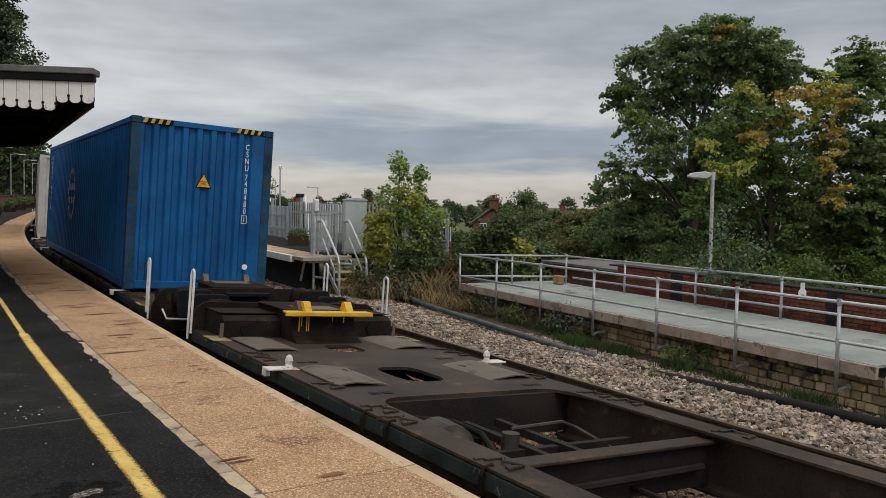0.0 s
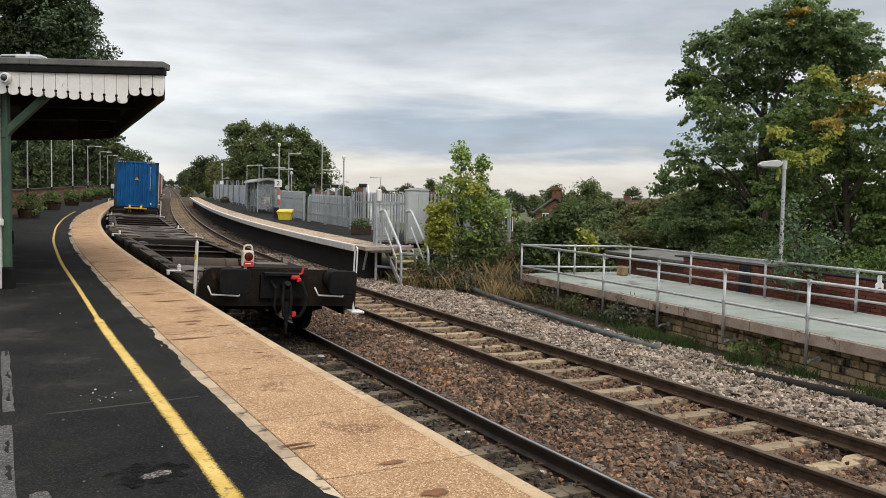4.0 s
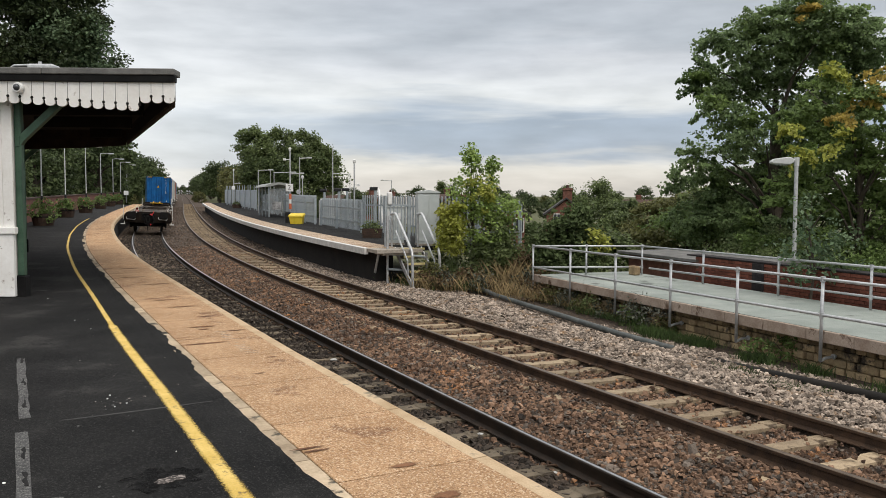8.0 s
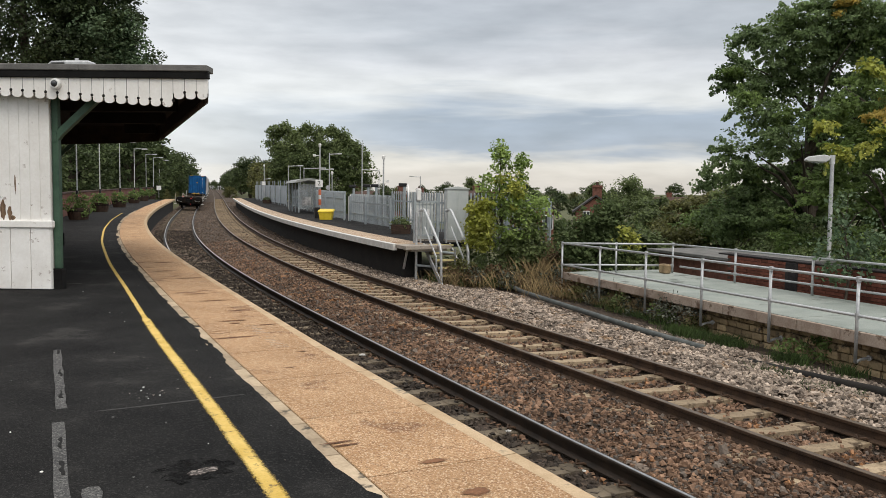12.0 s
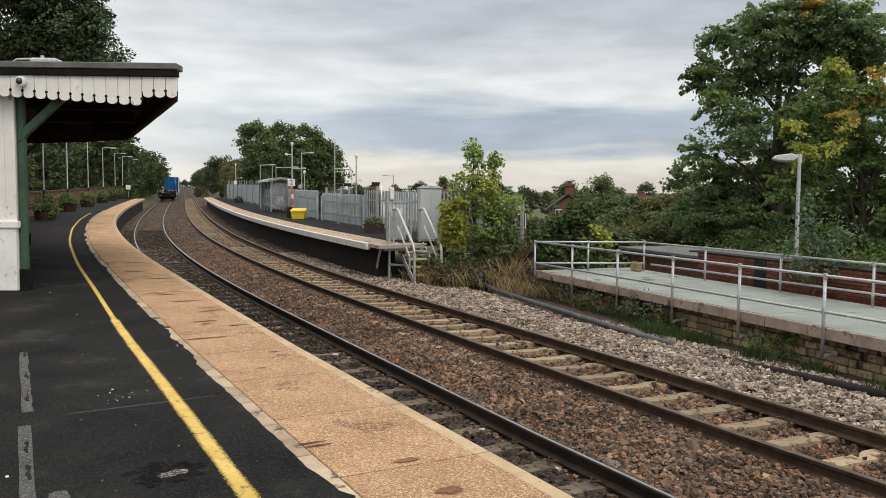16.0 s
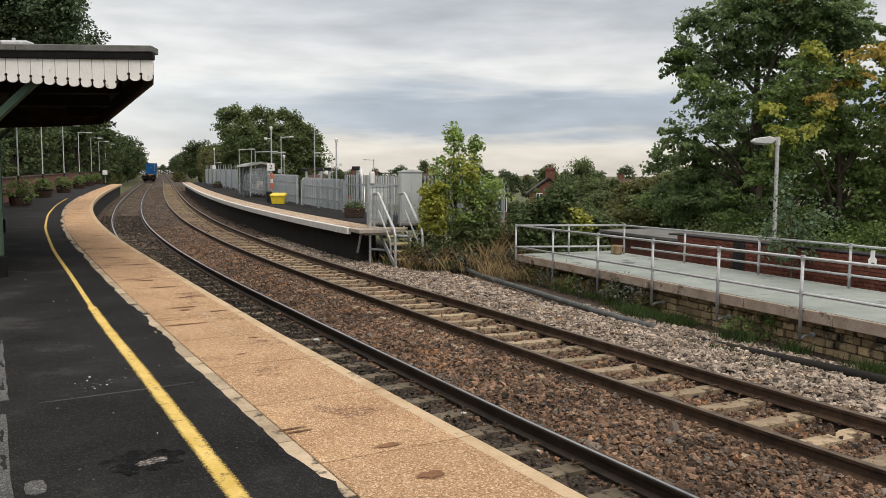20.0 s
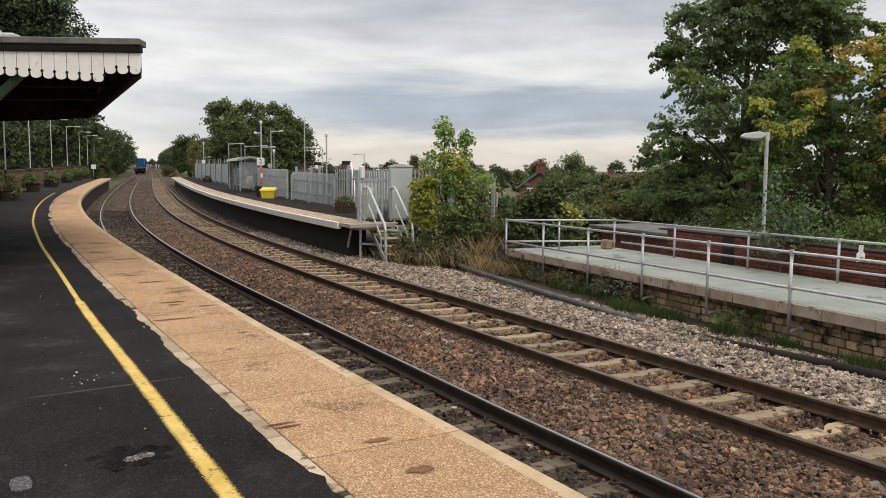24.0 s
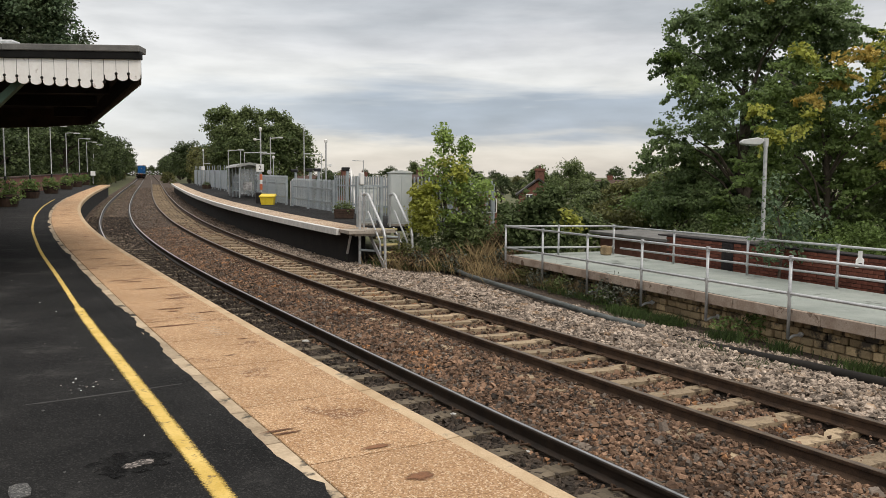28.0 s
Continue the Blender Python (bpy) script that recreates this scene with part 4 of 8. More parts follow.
    for y in (-3.7, -3.35, -2.2, -0.2, 0.2, 1.8, 2.1, 3.5, 3.9, -4.6, -6.0, -6.25, 4.9, 5.2, 6.6, 6.85):
        for side in (-1, 1):
            lk = bmesh.new()
            x = side * (1.16 + 0.03 * math.sin(7 * y))
            box(lk, (x - 0.10, y - 0.12, top + 0.002), (x + 0.05, y - 0.09, top + 0.014))
            box(lk, (x - 0.10, y + 0.07, top + 0.002), (x + 0.03, y + 0.10, top + 0.014))
            tube(lk, [(x - 0.09, y - 0.1, top + 0.012), (x - 0.01, y, top + 0.022), (x - 0.09, y + 0.1, top + 0.012), (x + 0.05, y + 0.13, top + 0.012)], 0.010, 5)
            box(lk, (x + 0.02, y - 0.16, top - 0.02), (x + 0.10, y - 0.13, top + 0.010))
            part("folding_latch", lk, M["wagon"], w)
            if abs(y) < 4 and abs(y) > 0.5:
                hk = bmesh.new()
                o = side * 1.285
                tube(hk, [(side * 1.22, y, top + 0.004), (o, y, top - 0.005), (o + side * 0.02, y, top - 0.05), (o + side * 0.015, y, top - 0.15), (o - side * 0.02, y, top - 0.18)], 0.015, 6)
                part("side_hook", hk, M["wagon_end"], w, "dark securing hook")
    for y in (-5.75, -4.25, 4.75, 6.45):
        for side in (-1, 1):
            bm = bmesh.new()
            for k in (-1, 1):
                box(bm, (side * 0.83 + k * 0.06 - 0.045, y - 0.035, top + 0.001), (side * 0.83 + k * 0.06 + 0.045, y + 0.035, top + 0.004))
            part("drain_slot", bm, M["black"], w)
    # raised buffer end
    bm = bmesh.new()
    prism(bm, [(-8.14, top), (-8.14, top + 0.34), (-7.20, top + 0.34), (-7.16, top + 0.22), (-7.12, top + 0.12), (-7.03, top + 0.04), (-6.92, top + 0.004)], -0.42, 0.42, "x")
    part("raised_end", bm, M["wagon_end"], w, "raised end housing with a swept foot")
    for side in (-1, 1):
        bm = bmesh.new()
        prism(bm, [(-8.14, top), (-8.14, top + 0.27), (-7.56, top + 0.25), (-7.46, top + 0.20), (-7.44, top)], side * 0.425, side * 1.12, "x")
        part("end_shoulder", bm, M["wagon_end"], w, "boxed shoulder behind the buffer")
        bm = bmesh.new()
        box(bm, (0.42 if side > 0 else -1.13, -8.15, top + 0.270), (1.13 if side > 0 else -0.42, -7.58, top + 0.278))
        part("shoulder_plate", bm, M["wagon_end"], w)
        bm = bmesh.new()
        tube(bm, [(side * 0.84, -7.46, top + 0.10), (side * 0.84, -7.432, top + 0.10)], 0.085, 16)
        part("access_hole", bm, M["black"], w, "dark access hole")
        bm = bmesh.new()
        box(bm, (side * 1.15 - 0.02, -7.44, top + 0.0), (side * 1.15 + 0.02, -7.42, top + 0.17))
        part("label_holder", bm, M["wagon_plate"], w)
    bm = bmesh.new()
    box(bm, (-0.46, -8.15, top + 0.342), (0.46, -7.06, top + 0.362), bevel=0.004)
    part("top_plate", bm, M["wagon_end"], w, "overhanging top plate")
    bm = bmesh.new()
    box(bm, (-0.27, -7.62, top + 0.364), (0.27, -7.22, top + 0.370))
    part("step_plate", bm, M["wagon_plate"], w)
    for side in (-1, 1):
        bm = bmesh.new()
        prism(bm, [(-7.30, top + 0.36), (-7.23, top + 0.47), (-7.17, top + 0.47), (-7.08, top + 0.36)], side * 0.32 - 0.04, side * 0.32 + 0.04, "x")
        part("stop_lug", bm, M["wagon_plate"], w)
    bm = bmesh.new()
    prism(bm, [(-1.31, 0.58), (-1.31, 0.95), (-1.22, 1.13), (-1.12, 1.19), (1.12, 1.19), (1.22, 1.13), (1.31, 0.95), (1.31, 0.58)], -8.21, -8.14)
    part("headstock", bm, M["wagon_end"], w)
    for side in (-1, 1):
        x = side * 0.87
        bm = bmesh.new()
        tube(bm, [(x, -8.21, 1.04), (x, -8.40, 1.04), (x, -8.42, 1.04), (x, -8.70, 1.04)], 0.16, 32, radii=[0.18, 0.165, 0.13, 0.13])
        shank = part("buffer", bm, M["wagon_end"], w, "rust-brown buffer barrel", smooth=True)
        bm = bmesh.new()
        prism(bm, [(x - 0.23, 0.89), (x - 0.21, 0.855), (x - 0.17, 0.84), (x + 0.17, 0.84), (x + 0.21, 0.855), (x + 0.23, 0.89), (x + 0.23, 1.18), (x + 0.21, 1.215), (x + 0.17, 1.23), (x - 0.17, 1.23), (x - 0.21, 1.215), (x - 0.23, 1.18)], -8.77, -8.70)
        bmesh.ops.bevel(bm, geom=list(bm.edges), offset=0.012, segments=1, affect="EDGES")
        part("buffer_head", bm, M["black"], shank, "greasy black buffer face")
        # shunter's grab rails
        hx = side * 1.34
        bm = bmesh.new()
        pts = [(hx, -8.10, top - 0.10)] + [(hx, -8.10, top + 0.68)] + [(hx, -8.10 + 0.06 - 0.06 * math.cos(a), top + 0.68 + 0.06 * math.sin(a)) for a in (0.5, 1.0, 1.57, 2.1, 2.6)] + [(hx, -7.98, top + 0.68), (hx, -7.98, top - 0.02)]
        tube(bm, pts, 0.014, 8)
        part("grab_rail", bm, M["white_paint"], w, "white painted hooped grab rail")
        bm = bmesh.new()
        tube(bm, [(x - 0.31, -8.24, 0.90), (x - 0.27, -8.34, 0.78), (x + 0.16, -8.34, 0.76), (x + 0.18, -8.30, 0.82)], 0.015, 6)
        part("shunter_rail", bm, M["white_paint"], w, "white under-buffer handrail")
        bm = bmesh.new()
        tube(bm, [(hx - side * 0.10, -8.18, 0.84), (hx - side * 0.05, -8.20, 0.52)], 0.02, 6)
        box(bm, (hx - 0.14, -8.34, 0.47), (hx + 0.10, -8.10, 0.51), bevel=0.008)
        part("foot_step", bm, M["white_paint"], w, "white foot step")
    # draw hook, coupling and hoses
    bm = bmesh.new()
    box(bm, (-0.36, -8.30, 0.72), (0.36, -8.20, 1.10))
    box(bm, (-0.32, -8.40, 1.10), (0.32, -8.20, 1.14))
    tube(bm, [(0, -8.22, 0.94), (0, -8.50, 0.94), (0, -8.58, 1.00)], 0.05, 8)
    part("draw_hook", bm, M["black"], w)
    bm = bmesh.new()
    tube(bm, [(-0.05, -8.54, 0.98), (-0.07, -8.58, 0.72), (-0.05, -8.58, 0.50), (0, -8.58, 0.42), (0.05, -8.58, 0.50), (0.07, -8.58, 0.72), (0.05, -8.54, 0.98)], 0.026, 7)
    tube(bm, [(0, -8.56, 0.70), (0, -8.58, 0.30), (0, -8.58, 0.18)], 0.035, 8, radii=[0.04, 0.03, 0.02])
    part("screw_coupling", bm, M["black"], w)
    bm = bmesh.new()
    tube(bm, [(0.20, -8.32, 1.04), (0.26, -8.48, 1.0), (0.32, -8.54, 0.80), (0.30, -8.54, 0.58), (0.24, -8.52, 0.46), (0.18, -8.48, 0.44), (0.12, -8.39, 0.50)], 0.03, 8)
    hose = part("brake_hose", bm, M["black"], w)
    bm = bmesh.new()
    tube(bm, [(-0.20, -8.30, 1.0), (-0.16, -8.48, 0.9), (-0.18, -8.50, 0.6), (-0.12, -8.46, 0.48)], 0.024, 8)
    part("brake_hose", bm, M["black"], w)
    # worn stencil patch on the deck
    bm = bmesh.new()
    box(bm, (-1.31, -7.42, top + 0.001), (-1.10, -7.0, top + 0.006))
    sten = part("stencil_patch", bm, M["stencil"], w, "worn pale yellow stencil patch")
    bm = bmesh.new()
    for k in range(3):
        box(bm, (-1.26, -7.34 + 0.11 * k, top + 0.007), (-1.15, -7.28 + 0.11 * k, top + 0.009))
    part("stencil_bar", bm, M["wagon"], sten)
    bm = bmesh.new()
    box(bm, (1.10, -7.60, top + 0.001), (1.31, -7.20, top + 0.006))
    part("stencil_patch", bm, M["stencil"], w, "worn pale yellow stencil patch")
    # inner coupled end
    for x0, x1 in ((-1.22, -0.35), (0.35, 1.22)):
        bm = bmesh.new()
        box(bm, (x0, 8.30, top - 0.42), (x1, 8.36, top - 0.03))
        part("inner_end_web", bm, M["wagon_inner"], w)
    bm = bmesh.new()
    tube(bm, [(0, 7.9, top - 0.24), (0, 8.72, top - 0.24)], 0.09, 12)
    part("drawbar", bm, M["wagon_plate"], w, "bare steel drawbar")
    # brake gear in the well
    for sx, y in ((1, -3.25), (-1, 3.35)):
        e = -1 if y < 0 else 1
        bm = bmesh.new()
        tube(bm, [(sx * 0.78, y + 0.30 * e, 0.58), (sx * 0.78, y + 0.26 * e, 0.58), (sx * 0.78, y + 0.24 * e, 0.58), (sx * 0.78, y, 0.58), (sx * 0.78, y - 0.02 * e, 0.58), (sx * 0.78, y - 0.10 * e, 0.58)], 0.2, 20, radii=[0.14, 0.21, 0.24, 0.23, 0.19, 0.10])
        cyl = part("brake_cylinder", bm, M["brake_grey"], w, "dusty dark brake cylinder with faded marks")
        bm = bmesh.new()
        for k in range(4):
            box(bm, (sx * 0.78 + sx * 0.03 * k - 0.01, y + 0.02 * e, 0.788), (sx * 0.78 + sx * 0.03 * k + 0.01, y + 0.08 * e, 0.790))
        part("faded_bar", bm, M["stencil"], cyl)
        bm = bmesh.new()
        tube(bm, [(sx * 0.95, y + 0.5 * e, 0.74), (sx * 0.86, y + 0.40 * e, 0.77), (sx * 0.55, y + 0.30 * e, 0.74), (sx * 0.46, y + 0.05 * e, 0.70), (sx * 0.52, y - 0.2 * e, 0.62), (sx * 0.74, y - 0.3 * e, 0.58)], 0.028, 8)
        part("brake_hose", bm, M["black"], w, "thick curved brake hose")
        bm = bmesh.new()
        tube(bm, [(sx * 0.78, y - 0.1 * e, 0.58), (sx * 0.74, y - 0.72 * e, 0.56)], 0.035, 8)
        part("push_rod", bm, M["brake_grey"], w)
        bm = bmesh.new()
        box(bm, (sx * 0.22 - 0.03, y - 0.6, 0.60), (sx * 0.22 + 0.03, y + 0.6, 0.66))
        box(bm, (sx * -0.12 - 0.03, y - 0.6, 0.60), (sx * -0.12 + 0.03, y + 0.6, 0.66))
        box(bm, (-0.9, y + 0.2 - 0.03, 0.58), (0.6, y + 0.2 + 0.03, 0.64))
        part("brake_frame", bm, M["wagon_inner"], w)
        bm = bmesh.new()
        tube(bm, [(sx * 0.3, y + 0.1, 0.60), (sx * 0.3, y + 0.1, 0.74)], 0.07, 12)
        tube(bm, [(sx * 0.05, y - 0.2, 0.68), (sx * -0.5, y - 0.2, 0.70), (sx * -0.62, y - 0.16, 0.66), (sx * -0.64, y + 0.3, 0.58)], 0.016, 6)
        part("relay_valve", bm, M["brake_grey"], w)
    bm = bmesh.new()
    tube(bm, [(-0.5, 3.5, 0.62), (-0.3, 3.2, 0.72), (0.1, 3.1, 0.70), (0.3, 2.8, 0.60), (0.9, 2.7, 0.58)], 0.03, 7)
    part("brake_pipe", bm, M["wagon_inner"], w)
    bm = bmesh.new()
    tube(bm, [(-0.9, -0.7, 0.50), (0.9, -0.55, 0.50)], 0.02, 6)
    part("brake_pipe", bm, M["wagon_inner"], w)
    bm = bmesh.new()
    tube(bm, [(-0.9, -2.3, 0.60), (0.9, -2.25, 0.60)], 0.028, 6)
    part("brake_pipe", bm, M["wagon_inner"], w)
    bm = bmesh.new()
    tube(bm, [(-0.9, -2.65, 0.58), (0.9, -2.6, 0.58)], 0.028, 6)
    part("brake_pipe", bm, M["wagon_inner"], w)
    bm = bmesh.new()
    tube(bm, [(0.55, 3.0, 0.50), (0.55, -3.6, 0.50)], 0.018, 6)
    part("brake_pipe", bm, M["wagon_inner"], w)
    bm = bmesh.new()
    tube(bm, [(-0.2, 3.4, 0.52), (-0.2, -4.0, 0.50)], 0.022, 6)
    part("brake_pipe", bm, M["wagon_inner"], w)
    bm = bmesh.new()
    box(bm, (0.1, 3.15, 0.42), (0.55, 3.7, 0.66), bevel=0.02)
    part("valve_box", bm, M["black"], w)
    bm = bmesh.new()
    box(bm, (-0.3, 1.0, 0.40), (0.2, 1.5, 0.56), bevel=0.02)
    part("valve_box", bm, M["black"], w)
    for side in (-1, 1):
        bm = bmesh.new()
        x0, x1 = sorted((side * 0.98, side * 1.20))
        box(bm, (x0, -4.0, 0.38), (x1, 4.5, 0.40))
        part("lower_flange", bm, M["wagon_inner"], w)
    # bogies
    wheel = bmesh.new()
    for side in (-1, 1):
        tube(wheel, [(side * 0.68, 0, 0), (side * 0.72, 0, 0), (side * 0.725, 0, 0), (side * 0.82, 0, 0)], 0.44, 28, radii=[0.44, 0.44, 0.415, 0.415])
    tube(wheel, [(-0.95, 0, 0), (0.95, 0, 0)], 0.08, 10)
    me_wheel = mesh_of("wheelset", wheel, M["black"])
    frame_bm = bmesh.new()
    for side in (-1, 1):
        prism(frame_bm, [(-1.25, 0.40), (-1.15, 0.52), (-0.4, 0.40), (0.4, 0.40), (1.15, 0.52), (1.25, 0.40), (0.9, 0.34), (0.5, 0.22), (-0.5, 0.22), (-0.9, 0.34)], side * 0.98 - 0.05, side * 0.98 + 0.05, "x")
    box(frame_bm, (-1.0, -0.2, 0.28), (1.0, 0.2, 0.42))
    me_frame = mesh_of("bogie_frame", frame_bm, M["black"])
    for y in (-6.1, 6.1):
        bg = part("bogie", me_frame, None, w, m=pose(0, y, 0))
        for dy in (-0.9, 0.9):
            part("wheelset", me_wheel, None, bg, m=pose(0, dy, 0.43))
    return w


def container(label, mat, ends=True):
    """A 40 ft high-cube box. Its origin is under the middle of its floor."""
    W, H, L = 2.438, 2.896, 12.19
    c = thing("shipping_container", label, "container", group="shipping containers on the train")
    # corrugated sides
    def corrugated(length, pitch, depth):
        pts, x = [(0.0, 0.0)], 0.0
        while x + pitch <= length + 1e-6:
            pts += [(x + pitch * 0.30, 0.0), (x + pitch * 0.45, depth), (x + pitch * 0.82, depth), (x + pitch * 0.97, 0.0)]
            x += pitch
        pts.append((length, 0.0))
        return pts
    for side in (-1, 1):
        bm = bmesh.new()
        prof = corrugated(L - 0.3, 0.278, 0.036)
        lo = [bm.verts.new((side * (W / 2 - 0.012 - d), -L / 2 + 0.15 + q, 0.16)) for q, d in prof]
        hi = [bm.verts.new((side * (W / 2 - 0.012 - d), -L / 2 + 0.15 + q, H - 0.10)) for q, d in prof]
        for i in range(len(prof) - 1):
            bm.faces.new((lo[i], lo[i + 1], hi[i + 1], hi[i]))
        part("side_wall", bm, mat, c, "corrugated side wall")
    for end in (-1, 1):
        bm = bmesh.new()
        prof = corrugated(W - 0.26, 0.2425, 0.055)
        lo = [bm.verts.new((-W / 2 + 0.13 + q, end * (L / 2 - 0.014 - d), 0.14)) for q, d in prof]
        hi = [bm.verts.new((-W / 2 + 0.13 + q, end * (L / 2 - 0.014 - d), H - 0.10)) for q, d in prof]
        for i in range(len(prof) - 1):
            bm.faces.new((lo[i], lo[i + 1], hi[i + 1], hi[i]))
        part("end_wall", bm, mat, c, "corrugated end wall")
        for side in (-1, 1):
            bm = bmesh.new()
            prism(bm, [(side * W / 2, end * L / 2), (side * (W / 2 - 0.15), end * L / 2), (side * (W / 2 - 0.15), end * (L / 2 - 0.03)), (side * (W / 2 - 0.03), end * (L / 2 - 0.17)), (side * W / 2, end * (L / 2 - 0.17))], 0.118, H - 0.118, "z")
            part("corner_post", bm, M["blue_worn"] if mat is M["blue"] else mat, c, "weathered corner post")
            for z0 in (0.0, H - 0.118):
                bm = bmesh.new()
                x0, x1 = sorted((side * (W / 2 + 0.002), side * (W / 2 - 0.162)))
                y0, y1 = sorted((end * (L / 2 + 0.002), end * (L / 2 - 0.178)))
                box(bm, (x0, y0, z0), (x1, y1, z0 + 0.118), bevel=0.012)
                part("corner_casting", bm, M["blue_worn"] if mat is M["blue"] else mat, c)
        bm = bmesh.new()
        box(bm, (-W / 2 + 0.16, min(end * L / 2, end * (L / 2 - 0.08)), H - 0.105), (W / 2 - 0.16, max(end * L / 2, end * (L / 2 - 0.08)), H - 0.012), bevel=0.008)
        part("header", bm, mat, c)
        bm = bmesh.new()
        box(bm, (-W / 2 + 0.16, min(end * L / 2, end * (L / 2 - 0.08)), 0.012), (W / 2 - 0.16, max(end * L / 2, end * (L / 2 - 0.08)), 0.145), bevel=0.008)
        part("sill", bm, mat, c)
    for side in (-1, 1):
        for z0, z1 in ((0.012, 0.165), (H - 0.105, H - 0.012)):
            bm = bmesh.new()
            x0, x1 = sorted((side * W / 2, side * (W / 2 - 0.06)))
            box(bm, (x0, -L / 2 + 0.17, z0), (x1, L / 2 - 0.17, z1), bevel=0.006)
            part("side_rail", bm, mat, c)
    bm = bmesh.new()
    box(bm, (-W / 2 + 0.06, -L / 2 + 0.08, H - 0.06), (W / 2 - 0.06, L / 2 - 0.08, H - 0.025))
    part("roof", bm, mat, c)
    bm = bmesh.new()
    box(bm, (-W / 2 + 0.06, -L / 2 + 0.08, 0.06), (W / 2 - 0.06, L / 2 - 0.08, 0.14))
    part("floor", bm, M["black"], c)
    return c


def lettering(text, size, mat, name="lettering"):
    cu = bpy.data.curves.new(name, "FONT")
    cu.body, cu.size, cu.align_x, cu.align_y, cu.extrude = text, size, "CENTER", "CENTER", 0.002
    ob = bpy.data.objects.new(name, cu)
    scene.collection.objects.link(ob)
    dg = bpy.context.evaluated_depsgraph_get()
    me = bpy.data.meshes.new_from_object(ob.evaluated_get(dg))
    bpy.data.objects.remove(ob)
    me.materials.clear()
    me.materials.append(mat)
    return me


blue_box = container("blue corrugated 40 foot shipping container with white lettering", M["blue"])


def blue_marks():
    L2, H = -12.19 / 2, 2.896
    # a column of characters down the end wall
    y = L2 + 0.008
    for i in range(4):
        me = lettering("CSNU"[i], 0.148, M["sign_white"])
        me.transform(Matrix.Diagonal((0.72, 1, 1, 1)))
        part("letter", me, None, blue_box, "white painted letter", pose(0.76, y, 2.555 - i * 0.124, 90, 0, 0))
    for i, ch in enumerate("7484801"):
        me = lettering(ch, 0.145, M["sign_white"])
        me.transform(Matrix.Diagonal((0.72, 1, 1, 1)))
        part("digit", me, None, blue_box, "white painted digit", pose(0.76, y, 2.02 - i * 0.12 - (0.03 if i == 6 else 0), 90, 0, 0))
    bm = bmesh.new()
    for lo, hi in (((0.71, 1.195), (0.81, 1.203)), ((0.71, 1.337), (0.81, 1.345)), ((0.71, 1.195), (0.718, 1.345)), ((0.802, 1.195), (0.81, 1.345))):
        box(bm, (lo[0], y - 0.003, lo[1]), (hi[0], y, hi[1]))
    part("digit_frame", bm, M["sign_white"], blue_box)
    bm = bmesh.new()
    tube(bm, [(0.82, y + 0.002, 0.42), (0.82, y - 0.006, 0.42)], 0.05, 20)
    part("round_sticker", bm, M["sign_white"], blue_box, "round white sticker")
    bm = bmesh.new()
    prism(bm, [(-0.13, 1.78), (0.15, 1.78), (0.01, 2.04)], y - 0.004, y)
    plate = part("warning_sign", bm, M["black"], blue_box, "black-edged yellow warning triangle")
    bm = bmesh.new()
    prism(bm, [(-0.105, 1.795), (0.125, 1.795), (0.01, 2.01)], y - 0.008, y - 0.004)
    part("warning_face", bm, M["yellow_paint"], plate)
    bm = bmesh.new()
    box(bm, (-0.03, y - 0.011, 1.84), (0.05, y - 0.008, 1.86))
    box(bm, (-0.05, y - 0.011, 1.88), (0.07, y - 0.008, 1.895))
    part("warning_bars", bm, M["red_paint"], plate)
    # hazard stripes on the header
    for x0 in (-1.04, 0.55):
        for k in range(8):
            bm = bmesh.new()
            x = x0 + k * 0.06
            prism(bm, [(x, H - 0.10), (x + 0.055, H - 0.10), (x + 0.085, H - 0.02), (x + 0.03, H - 0.02)], L2 - 0.004, L2)
            part("hazard_stripe", bm, M["yellow_paint"] if k % 2 == 0 else M["black"], blue_box)
    # ring-shaped white emblem and writing on the side wall, as plain bars
    x = -2.438 / 2 - 0.004
    for k in range(16):
        a = 2 * math.pi * k / 16
        b = a + 0.28 - 0.04 * (k % 3)
        bm = bmesh.new()
        bm.faces.new([bm.verts.new((x, 0.9 + r * math.cos(q), 1.55 + r * math.sin(q))) for r, q in ((0.62, a), (0.62, b), (0.50, b), (0.50, a))])
        part("emblem_piece", bm, M["worn_emblem"], blue_box, "worn white emblem piece")
    for z in (1.72, 1.4):
        for k in range(3):
            bm = bmesh.new()
            box(bm, (x - 0.002, 0.4 + k * 0.36, z - 0.07), (x + 0.002, 0.6 + k * 0.36, z + 0.08))
            part("emblem_bar", bm, M["worn_emblem"], blue_box, "worn white bar")
    bm = bmesh.new()
    for k in range(11):
        box(bm, (x - 0.002, 5.2, 2.5 - k * 0.14), (x + 0.002, 5.32, 2.6 - k * 0.14))
    part("marking_column", bm, M["worn_emblem"], blue_box, "small white marking bars")


blue_marks()
boxes = [blue_box]
for mat, label in (("box_grey", "pale grey corrugated shipping container"), ("box_grey", "pale grey corrugated shipping container"), ("box_red", "red-brown corrugated shipping container"), ("box_grey", "pale grey corrugated shipping container"), ("blue", "blue corrugated shipping container")):
    boxes.append(container(label, M[mat]))

wagon_c = wagon_meshes()
wagon_b = copy_thing(wagon_c, Matrix.Identity(4))


def cross_beams(w, places, top=0.845):
    for y in places:
        bm = bmesh.new()
        box(bm, (-1.07, y - 0.085, top - 0.085), (1.07, y + 0.085, top - 0.06), bevel=0.005)
        cb = part("cross_beam", bm, M["wagon"], w)
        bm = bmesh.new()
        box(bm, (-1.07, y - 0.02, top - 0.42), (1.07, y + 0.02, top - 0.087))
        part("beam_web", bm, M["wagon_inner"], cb)


